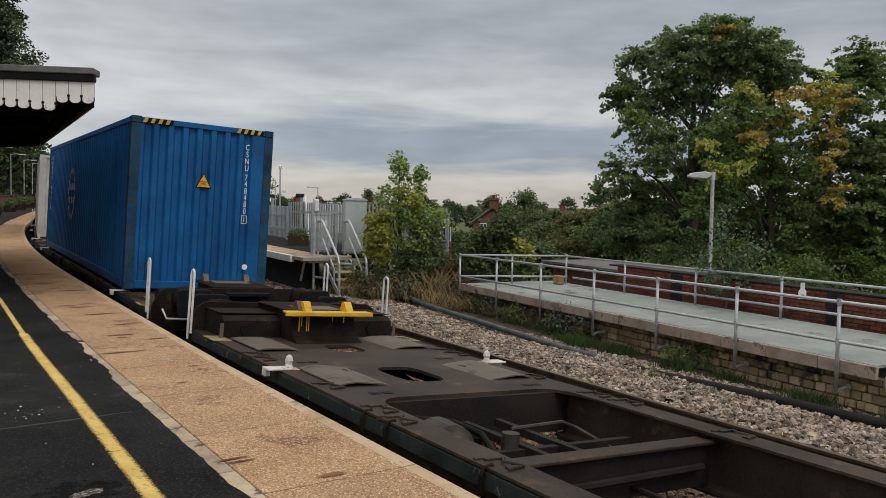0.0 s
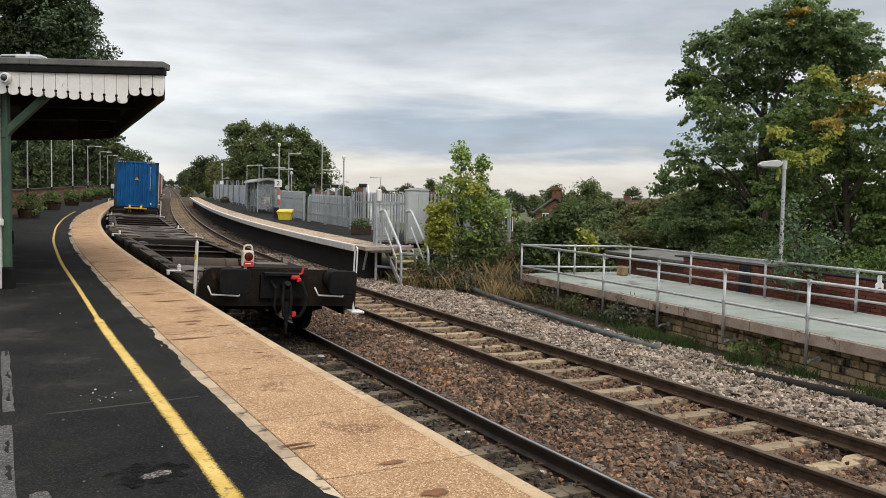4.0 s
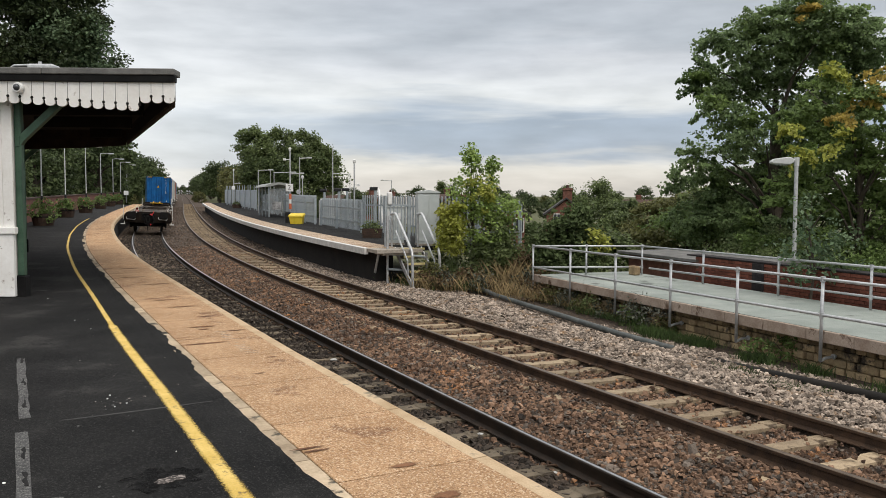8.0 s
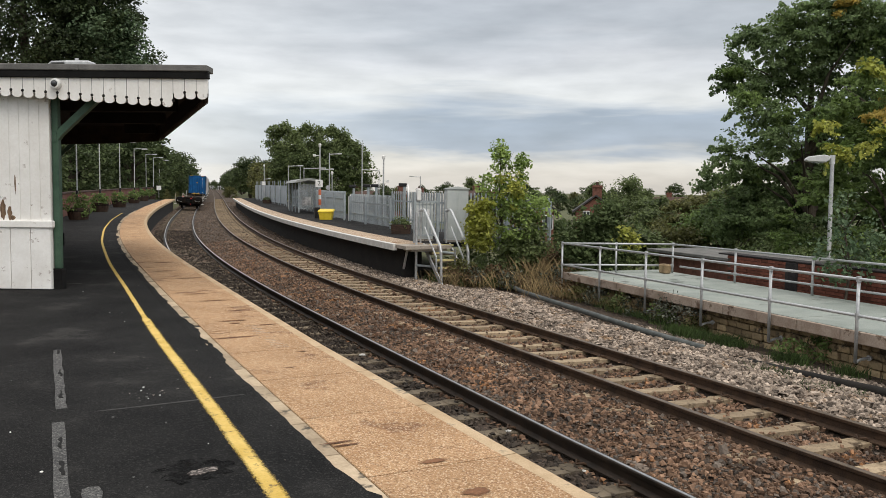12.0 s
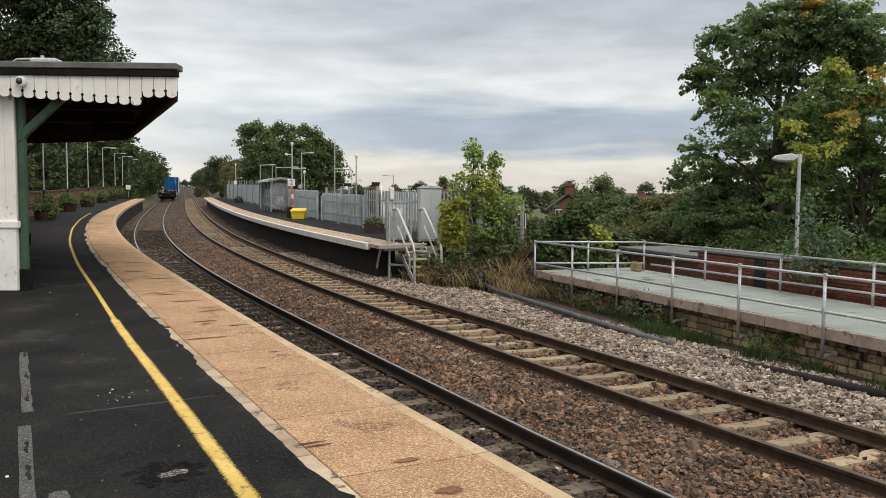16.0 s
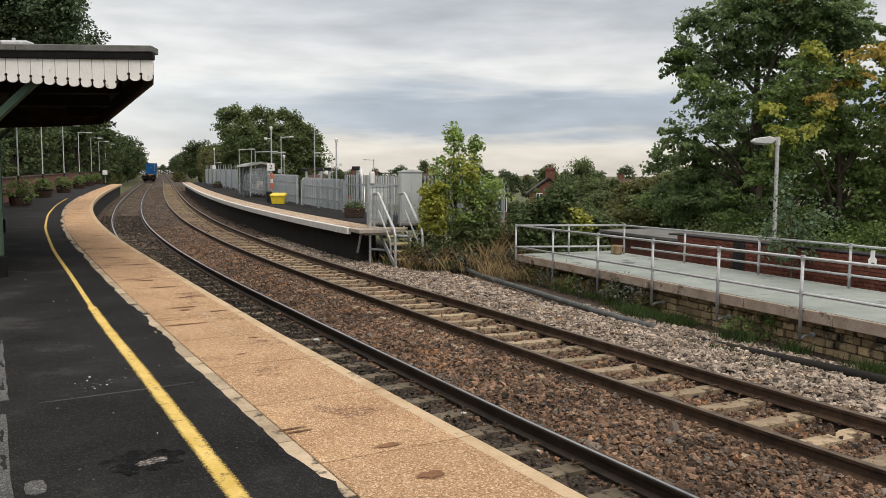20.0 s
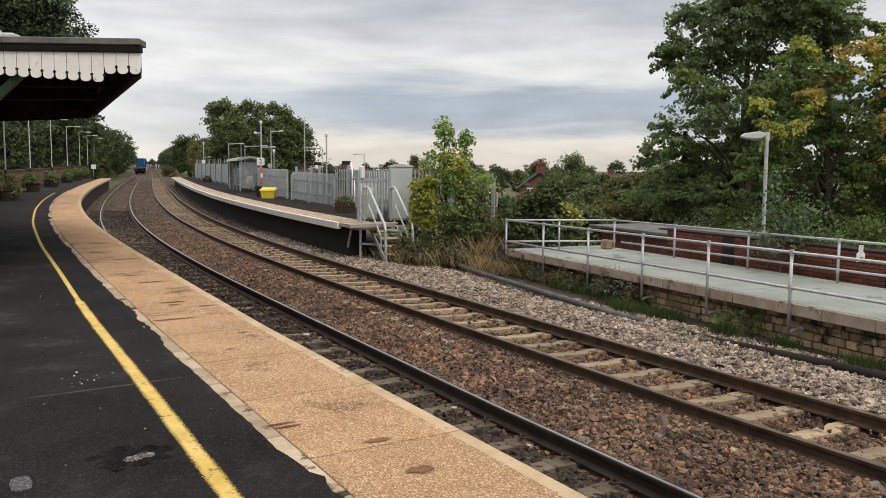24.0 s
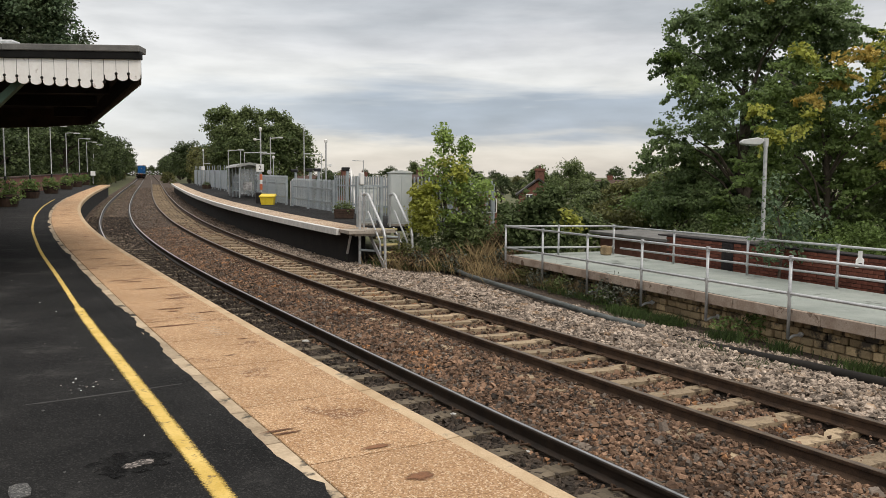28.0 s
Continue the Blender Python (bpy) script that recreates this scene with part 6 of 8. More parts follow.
def column(p, turn, label):
    th = thing("canopy_column", label, "column", Matrix.Translation(p) @ Matrix.Rotation(radians(turn), 4, "Z"), group="columns under the canopy")
    bm = bmesh.new()
    box(bm, (-0.08, -0.08, 0), (0.08, 0.08, 0.34), bevel=0.015)
    part("plinth", bm, M["black"], th, "black plinth")
    bm = bmesh.new()
    box(bm, (-0.05, -0.05, 0.34), (0.05, 0.05, 3.10), bevel=0.01)
    shaft = part("shaft", bm, M["green_paint"], th, "dark green painted timber shaft")
    bm = bmesh.new()
    box(bm, (-0.035, -0.065, 2.28), (0.035, -0.05, 2.44), bevel=0.006)
    part("plate", bm, M["green_paint"], shaft)
    for s in (1,):
        bm = bmesh.new()
        pts = [(0.04, 2.30), (0.10, 2.38), (0.62, 2.86), (0.72, 2.94), (0.72, 3.05), (0.60, 2.98), (0.10, 2.52), (0.04, 2.46)]
        prism(bm, pts, -0.05, 0.05)
        part("brace", bm, M["green_paint"], th, "curved green brace")
    return th


building()
canopy()
column(Vector((-6.155, 12.10, 0.03)), 0, "dark green painted canopy column on a black plinth")
column(C(18.1, -4.0, 0), 25, "dark green painted canopy column in the shade")


def dome_camera():
    th = thing("dome_camera", "round white security camera with dark dome on the valance", "camera", pose(-5.96, 11.74, 3.145))
    bm = bmesh.new()
    tube(bm, [(0, 0.03, 0), (0, -0.03, 0), (0, -0.06, 0)], 0.12, 20, radii=[0.08, 0.08, 0.066])
    part("housing", bm, M["sign_white"], th, smooth=False)
    bm = bmesh.new()
    bmesh.ops.create_uvsphere(bm, u_segments=16, v_segments=8, radius=0.05, matrix=Matrix.Translation((0, -0.052, 0)))
    part("dome", bm, M["glass"], th, smooth=True)
    return th


dome_camera()


# ---- lamps, fences and furniture ----
M["lantern"] = material("grey_lantern_housing", (0.45, 0.46, 0.46), (0.62, 0.63, 0.63), 3, 0.4, 0.05)
M["black_paint"] = material("black_gloss_paint", (0.012, 0.012, 0.013), (0.03, 0.03, 0.03), 4, 0.4, 0.05)


def lamp_mesh(h, arm, r=0.036):
    """A lamp column with a straight arm to +x and a flat lantern."""
    col = bmesh.new()
    tube(col, [(0, 0, 0), (0, 0, 0.9), (0, 0, 0.92), (0, 0, h)], r, 8, radii=[r * 1.4, r * 1.4, r, r * 0.8])
    a = bmesh.new()
    tube(a, [(0, 0, h - 0.03), (arm * 0.5, 0, h + 0.02), (arm, 0, h + 0.01)], 0.028, 6)
    lan = bmesh.new()
    q = arm
    prism(lan, [(q - 0.1, h - 0.02), (q + 0.02, h - 0.06), (q + 0.45, h - 0.05), (q + 0.50, h + 0.0), (q + 0.40, h + 0.06), (q, h + 0.06)], -0.11, 0.11)
    return [mesh_of("column", col, M["lantern"]), mesh_of("arm", a, M["galv"]), mesh_of("lantern", lan, M["lantern"])]


def lamp(p, h, arm, turn, label, black_foot=False, group="platform lamps"):
    th = thing("street_lamp", label, "lamp", Matrix.Translation(p) @ Matrix.Rotation(radians(turn), 4, "Z"), group=group)
    for n, me in zip(("column", "arm", "lantern"), lamp_mesh(h, arm)):
        part(n, me, None, th)
    if black_foot:
        bm = bmesh.new()
        tube(bm, [(0, 0, -0.01), (0, 0, 1.25)], 0.062, 8)
        part("base", bm, M["black_paint"], th, "black painted base")
    return th


def left_side():
    lp = lamp(C(39.5, -5.0, 0), 5.0, 0.75, math.degrees(heading(39.5)), "galvanised platform lamp with a black base", True)
    for s in (51, 64.5, 78, 92.5, 104, 116):
        copy_thing(lp, Matrix.Translation(C(s, -5.0, 0)) @ Matrix.Rotation(heading(s), 4, "Z"))
    # brick wall along the back of the platform
    wl = thing("brick_wall", "weathered red brick wall along the back of the platform", "wall", kind="structure")
    part("wall_body", loft([(-5.35, 0), (-5.35, 1.1), (-5.6, 1.1), (-5.6, 0)], span(20, 110, 3)), M["brick_far"], wl)
    part("coping", loft([(-5.30, 1.1), (-5.30, 1.17), (-5.65, 1.17), (-5.65, 1.1)], span(20, 110, 3)), M["tile_roof"], wl, "brick coping")
    rng = np.random.default_rng(14)
    # half-barrel planters with trailing plants
    for i, (s, o, big) in enumerate(((33.9, -4.4, 1.15), (44.3, -4.35, 0.9), (53.5, -4.05, 0.85), (65, -4.0, 0.95), (74, -3.9, 0.8), (84, -3.9, 0.8))):
        th = thing("planter", "brown tub planter with bushy green plants and flowers" if i < 4 else "brown tub planter with low plants", "planter", along(s, o, 0), group="planters along the platform wall")
        bm = bmesh.new()
        tube(bm, [(0, 0, 0), (0, 0, 0.25), (0, 0, 0.5), (0, 0, 0.52)], 0.4, 16, radii=[0.40, 0.46, 0.48, 0.44])
        part("tub", bm, M["terracotta"], th)
        bm = bmesh.new()
        tube(bm, [(0, 0, 0.36), (0, 0, 0.41)], 0.485, 16)
        part("hoop", bm, M["black"], th, "dark iron hoop")
        V, F = leaf_cloud(rng, [((0, 0, 0.72), (0.55 * big, 0.55 * big, 0.42 * big), 60), ((0.1, 0, 0.5), (0.62 * big, 0.62 * big, 0.2), 26)], 0.11, 14, 0.10)
        part("plant", quick("plant", V, F, M["leaf_mid"]), None, th)
        V, F = leaf_cloud(rng, [((0, 0, 0.75), (0.55 * big, 0.55 * big, 0.42 * big), 7)], 0.06, 5, 0.05)
        tagged(part("flowers", quick("flowers", V, F, M["flower"]), None, th, "red and pink flowers"), kind="stuff")
    # small white notice at the platform's end
    th = thing("notice_post", "small white notice on a short post at the platform end", "sign", along(92, -3.6, 0))
    bm = bmesh.new()
    tube(bm, [(0, 0, 0), (0, 0, 1.0)], 0.03, 6)
    part("post", bm, M["galv"], th)
    bm = bmesh.new()
    box(bm, (-0.25, -0.03, 0.9), (0.25, 0.0, 1.4), bevel=0.01)
    part("board", bm, M["sign_white"], th)


# palisade fencing: each pale is a part
def palisade(line, h, label, gap=0.165, pale_w=0.058, mat="fence", name="palisade_fence"):
    th = thing(name, label, "fence", group="palisade fences on the second platform")
    bm = bmesh.new()
    prism(bm, [(-pale_w / 2, 0.05), (pale_w / 2, 0.05), (pale_w / 2, h - 0.06), (pale_w / 4, h), (0, h - 0.05), (-pale_w / 4, h), (-pale_w / 2, h - 0.06)], -0.012, 0.012)
    me = mesh_of("pale", bm, M[mat])
    bm = bmesh.new()
    box(bm, (-0.05, 0.02, 0), (0.05, 0.10, h - 0.1))
    me_post = mesh_of("fence_post", bm, M[mat])
    for (a, b) in zip(line, line[1:]):
        a, b = Vector(a), Vector(b)
        d = b - a
        ang = math.atan2(d.y, d.x)
        n = int(d.xy.length / gap)
        for i in range(n + 1):
            p = a + d * (i / n)
            part("pale", me, None, th, m=Matrix.Translation(p) @ Matrix.Rotation(ang, 4, "Z"))
        k = max(1, int(d.xy.length / 2.75))
        for i in range(k + 1):
            part("fence_post", me_post, None, th, m=Matrix.Translation(a + d * (i / k)) @ Matrix.Rotation(ang, 4, "Z"))
        for z in (0.35, h - 0.4):
            bm = bmesh.new()
            u = d.normalized()
            side = Vector((-u.y, u.x, 0)) * 0.035
            q = [a + side * s + Vector((0, 0, z + e)) for s in (0.4, 1) for e in (0, 0.06)]
            r = [p + d for p in q]
            va, vb = [bm.verts.new(p) for p in q], [bm.verts.new(p) for p in r]
            order = (0, 1, 3, 2)
            bm.faces.new([va[i] for i in order])
            bm.faces.new([vb[i] for i in order])
            for i in range(4):
                bm.faces.new((va[order[i]], va[order[(i + 1) % 4]], vb[order[(i + 1) % 4]], vb[order[i]]))
            part("fence_rail", bm, M[mat], th)
    return th


def pole(p, h, r, label, tops=(), name="camera_pole", category="pole"):
    th = thing(name, label, category, Matrix.Translation(p))
    bm = bmesh.new()
    tube(bm, [(0, 0, 0), (0, 0, h)], r * 0.52, 8)
    part("mast", bm, M["galv"], th)
    for kind, z, dx in tops:
        bm = bmesh.new()
        if kind == "dome":
            tube(bm, [(dx, 0, z), (dx, 0, z + 0.08), (dx, 0, z + 0.18), (dx, 0, z + 0.23)], 0.1, 10, radii=[0.03, 0.07, 0.085, 0.035])
            part("dome_camera", bm, M["sign_white"], th, "white dome camera")
        elif kind == "cam":
            box(bm, (dx - 0.05, -0.25, z - 0.06), (dx + 0.05, 0.12, z + 0.06), bevel=0.01)
            box(bm, (min(0, dx), -0.02, z - 0.02), (max(0, dx), 0.02, z + 0.02))
            part("box_camera", bm, M["sign_white"], th, "small white camera")
        elif kind == "arm":
            tube(bm, [(0, 0, z - 0.03), (dx, 0, z)], 0.025, 6)
            box(bm, (min(dx, dx * 1.5), -0.1, z - 0.03), (max(dx, dx * 1.5), 0.1, z + 0.05), bevel=0.015)
            part("lamp_arm", bm, M["lantern"], th, "lamp on a short arm")
        elif kind == "speaker":
            tube(bm, [(dx, 0, z), (dx, -0.25, z)], 0.1, 10, radii=[0.05, 0.14])
            part("speaker", bm, M["galv"], th)
    return th


def far_furniture():
    f = [C(24.4, 7.35, 0), C(28.0, 7.35, 0), C(31.0, 7.4, 0)]
    palisade(f, 1.28, "grey steel palisade fence behind the platform")
    palisade([C(32.2, 7.4, 0), C(34.5, 7.4, 0), C(37.2, 7.45, 0), C(40.5, 7.6, 0), C(44.0, 7.9, 0)], 1.38, "grey steel palisade fence beside the shelter")
    palisade([C(31.2, 7.4, 0), C(31.6, 8.3, 0)], 1.25, "white painted gate standing open in the fence", 0.12, 0.06, "white_paint", "fence_gate")
    palisade([C(24.4, 7.35, 0), C(19.5, 8.3, 0), C(17.6, 8.9, 0), C(16.0, 9.6, -0.1)], 1.45, "grey palisade fence at the platform end")
    palisade([C(24.5, 10.4, 0.05), C(34, 11.2, 0.05)], 1.3, "white painted ramp fence behind the platform", 0.22, 0.04, "white_paint", "ramp_fence")
    palisade([C(47.5, 8.0, 0), C(57, 8.2, 0)], 1.3, "grey palisade fence past the shelter", 0.2, 0.08)
    # corrugated pale blue-grey panel fence with tall posts
    th = thing("panel_fence", "pale blue-grey sheet fence with thin posts above it", "fence")
    for i, s in enumerate(range(57, 85, 4)):
        bm = loft([(7.6 - (s - 57) * 0.03, 0.15), (7.6 - (s - 57) * 0.03, 1.6), (7.64 - (s - 57) * 0.03, 1.6), (7.64 - (s - 57) * 0.03, 0.15)], [s + 0.03, s + 2, s + 3.97])
        part("panel", bm, M["fence_blue"], th)
        for k in range(2):
            bm = bmesh.new()
            p = C(s + 2 * k, 7.66 - (s - 57) * 0.03, 0)
            box(bm, p + Vector((-0.025, -0.025, 0)), p + Vector((0.025, 0.025, 2.0)))
            part("post", bm, M["fence"], th)
    # waiting shelter
    th = thing("waiting_shelter", "grey framed glazed waiting shelter with a shallow curved roof", "shelter", along(45.3, 7.4, -0.03) @ Matrix.Scale(0.8, 4))
    w, d, h = 1.35, 2.9, 2.25
    for x in (-0.75, 0.75):
        for y in (-d, -d / 3, d / 3, d):
            bm = bmesh.new()
            box(bm, (x - 0.04, y - 0.04, 0), (x + 0.04, y + 0.04, h))
            part("frame_post", bm, M["fence"], th)
    for y in (-d, -d / 3, d / 3):
        bm = bmesh.new()
        box(bm, (0.74, y + 0.05, 0.25), (0.76, y + 2 * d / 3 - 0.05, h - 0.1))
        part("pane", bm, M["clear"], th, "scratched glazing panel")
    for y in (-d, d):
        bm = bmesh.new()
        box(bm, (-0.7, y - 0.01, 0.25), (0.7, y + 0.01, h - 0.1))
        part("pane", bm, M["clear"], th, "scratched glazing panel")
    bm = bmesh.new()
    prism(bm, [(-1.05, h), (-0.95, h + 0.14), (-0.5, h + 0.30), (0, h + 0.36), (0.5, h + 0.30), (0.95, h + 0.14), (1.05, h), (0.9, h), (0, h + 0.2), (-0.9, h)], -d - 0.25, d + 0.25)
    part("roof", bm, M["shelter_roof"], th, "pale grey curved roof")
    for z in (0.5, 1.15):
        bm = bmesh.new()
        box(bm, (-0.77, -d, z - 0.03), (-0.73, d * 0.33, z + 0.03))
        part("rail", bm, M["fence"], th)
    bm = bmesh.new()
    box(bm, (0.3, -d + 0.3, 0.42), (0.68, d - 0.3, 0.48))
    part("bench", bm, M["fence"], th)
    bm = bmesh.new()
    box(bm, (-0.5, -d - 0.012, 0.55), (0.15, -d - 0.011, 1.15))
    part("poster", bm, M["poster"], th, "dark scrawled poster")
    # grit bin
    th = thing("grit_bin", "yellow plastic grit bin with a sloping lid", "bin", along(33.6, 6.75, -0.03) @ Matrix.Rotation(radians(-24), 4, "Z") @ Matrix.Scale(0.66, 4))
    bm = bmesh.new()
    vs = [bm.verts.new(p) for p in ((-0.42, -0.3, 0), (0.42, -0.3, 0), (0.42, 0.3, 0), (-0.42, 0.3, 0), (-0.52, -0.38, 0.55), (0.52, -0.38, 0.55), (0.52, 0.38, 0.66), (-0.52, 0.38, 0.66))]
    for q in ((0, 1, 2, 3), (4, 5, 6, 7), (0, 1, 5, 4), (1, 2, 6, 5), (2, 3, 7, 6), (3, 0, 4, 7)):
        bm.faces.new([vs[i] for i in q])
    part("body", bm, M["bin_yellow"], th)
    bm = bmesh.new()
    vs = [bm.verts.new(p) for p in ((-0.57, -0.43, 0.56), (0.57, -0.43, 0.56), (0.57, 0.42, 0.68), (-0.57, 0.42, 0.68), (-0.55, -0.40, 0.64), (0.55, -0.40, 0.64), (0.53, 0.40, 0.80), (-0.53, 0.40, 0.80))]
    for q in ((0, 1, 2, 3), (4, 5, 6, 7), (0, 1, 5, 4), (1, 2, 6, 5), (2, 3, 7, 6), (3, 0, 4, 7)):
        bm.faces.new([vs[i] for i in q])
    part("lid", bm, M["bin_yellow"], th)
    th = thing("litter_bin", "dark grey litter bin behind the grit bin", "bin", along(35.2, 6.6, -0.03) @ Matrix.Scale(0.7, 4))
    bm = bmesh.new()
    tube(bm, [(0, 0, 0), (0, 0, 0.75), (0, 0, 0.8)], 0.22, 12, radii=[0.19, 0.23, 0.2])
    part("body", bm, M["black_paint"], th)
    # platform number sign on a banded post, with cameras
    p = C(38.1, 7.25, -0.03)
    th = pole(p, 3.75, 0.075, "grey camera post with orange bands and a white platform sign", (("dome", 3.72, 0.0), ("cam", 3.3, -0.28), ("arm", 2.55, 0.5)), "sign_post", "post")
    for z in (0.62, 1.15):
        bm = bmesh.new()
        tube(bm, [(0, 0, z), (0, 0, z + 0.30)], 0.075, 10)
        part("orange_band", bm, M["orange"], th, "orange reflective band")
    bm = bmesh.new()
    tube(bm, [(0, 0, 0.92), (0, 0, 1.15)], 0.072, 10)
    part("white_band", bm, M["sign_white"], th)
    bm = bmesh.new()
    box(bm, (-0.22, -0.13, 1.58), (0.18, -0.10, 1.98), bevel=0.006)
    bd = part("sign_board", bm, M["sign_white"], th, "white board with the number 2")
    part("digit", lettering("2", 0.34, M["black_paint"]), None, bd, "", pose(-0.02, -0.133, 1.78, 90, 0, 0))
    pole(C(38.8, 7.9, 0), 3.45, 0.05, "galvanised lamp post beside the sign post", (("arm", 3.4, 0.45),), "street_lamp", "lamp")
    pole(Vector((-5.52, 46.0, 0.4)), 4.15, 0.06, "plain tall grey pole behind the fence", (), "tall_pole")
    pole(Vector((-3.53, 38.0, 0.35)), 2.95, 0.07, "grey pole with a white dome camera", (("dome", 2.9, 0.0), ("cam", 1.9, 0.2)))
    pole(Vector((-6.1, 62.0, 0.5)), 3.1, 0.05, "distant lamp with an arm", (("arm", 3.05, -0.9),), "street_lamp", "lamp")
    pole(Vector((-11.94, 56.0, 0.5)), 3.1, 0.05, "lamp post behind the shelter", (("arm", 3.08, 0.7),), "street_lamp", "lamp")
    pole(Vector((-11.2, 56.5, 0.5)), 3.1, 0.05, "grey post behind the shelter", (), "tall_pole")
    pole(Vector((-10.45, 54.0, 0.5)), 2.9, 0.05, "lamp post behind the shelter", (("arm", 2.86, 1.0),), "street_lamp", "lamp")
    pole(Vector((-7.58, 48.0, 0.4)), 2.5, 0.05, "post with small speakers", (("dome", 2.35, 0.0), ("speaker", 1.6, -0.2), ("speaker", 1.2, 0.25)), "speaker_post", "post")
    pole(Vector((-2.78, 60.0, 0.3)), 2.75, 0.06, "street lamp beyond the station", (("arm", 2.72, -0.55),), "street_lamp", "lamp")
    th = pole(C(70.5, 6.9, 0), 3.4, 0.07, "distant sign post with a small white board", (("arm", 2.2, 0.4), ("dome", 3.3, 0.0)), "sign_post", "post")
    bm = bmesh.new()
    box(bm, (-0.16, -0.12, 1.62), (0.14, -0.08, 1.95))
    part("sign_board", bm, M["sign_white"], th)
    for i, q in enumerate(((-5.74, 44.0), (-4.08, 40.0), (-2.39, 36.0), (-4.6, 41.0))):
        th = thing("ramp_light", "short ramp light with a black cap", "lamp", Matrix.Translation((q[0], q[1], 0.35)), group="ramp lights")
        bm = bmesh.new()
        tube(bm, [(0, 0, 0), (0, 0, 1.62)], 0.07, 8)
        part("column", bm, M["fence"], th)
        bm = bmesh.new()
        box(bm, (-0.26, -0.1, 1.62), (0.12, 0.1, 1.78), bevel=0.03)
        part("cap", bm, M["black_paint"], th, "black lamp cap")
    # planter tubs
    for s, o, k in ((21.5, 6.75, 1.0), (68.2, 7.0, 1.1)):
        th = thing("planter", "dark wooden tub planter with low green plants", "planter", along(s, o, -0.03) @ Matrix.Rotation(radians(-25), 4, "Z") @ Matrix.Scale(0.78, 4), group="planters on the second platform")
        for z in range(4):
            bm = bmesh.new()
            box(bm, (-0.42 - z * 0.01, -0.26, z * 0.105), (0.42 + z * 0.01, 0.26, z * 0.105 + 0.10), bevel=0.008)
            part("plank", bm, M["terracotta"], th)
        V, F = leaf_cloud(np.random.default_rng(3), [((0, 0, 0.50), (0.44, 0.28, 0.24 * k), 60)], 0.09, 12, 0.08)
        part("plant", quick("plant", V, F, M["leaf_dark"]), None, th)
    # white sloping handrail panel of the ramp behind
    th = thing("ramp_handrail", "white painted sloping handrail behind the fence", "railing")
    a, b = C(24.2, 8.0, 0), C(26.2, 8.6, 0)
    bm = bmesh.new()
    for p, q in ((a + Vector((0.10, 0, 0.35)), b + Vector((0, 0, 1.7))), (a + Vector((0.10, 0, 0.05)), b + Vector((0, 0, 1.4)))):
        tube(bm, [p, q], 0.05, 6)
    part("sloping_tube", bm, M["white_paint"], th)


M["fence_blue"] = material("pale_blue_grey_sheet", (0.36, 0.41, 0.45), (0.50, 0.55, 0.58), 2, 0.5, 0.05)
M["shelter_roof"] = material("grey_shelter_roof", (0.22, 0.23, 0.22), (0.36, 0.37, 0.35), 3, 0.5, 0.1)
M["bin_yellow"] = material("yellow_plastic", (0.72, 0.52, 0.03), (0.86, 0.66, 0.07), 3, 0.45, 0.05)
M["poster"] = material("scrawled_poster", (0.03, 0.03, 0.03), (0.5, 0.5, 0.5), 4, 0.6, 0)
M["notice"] = material("paper_notice", (0.70, 0.70, 0.70), (0.82, 0.82, 0.82), 3, 0.7, 0)


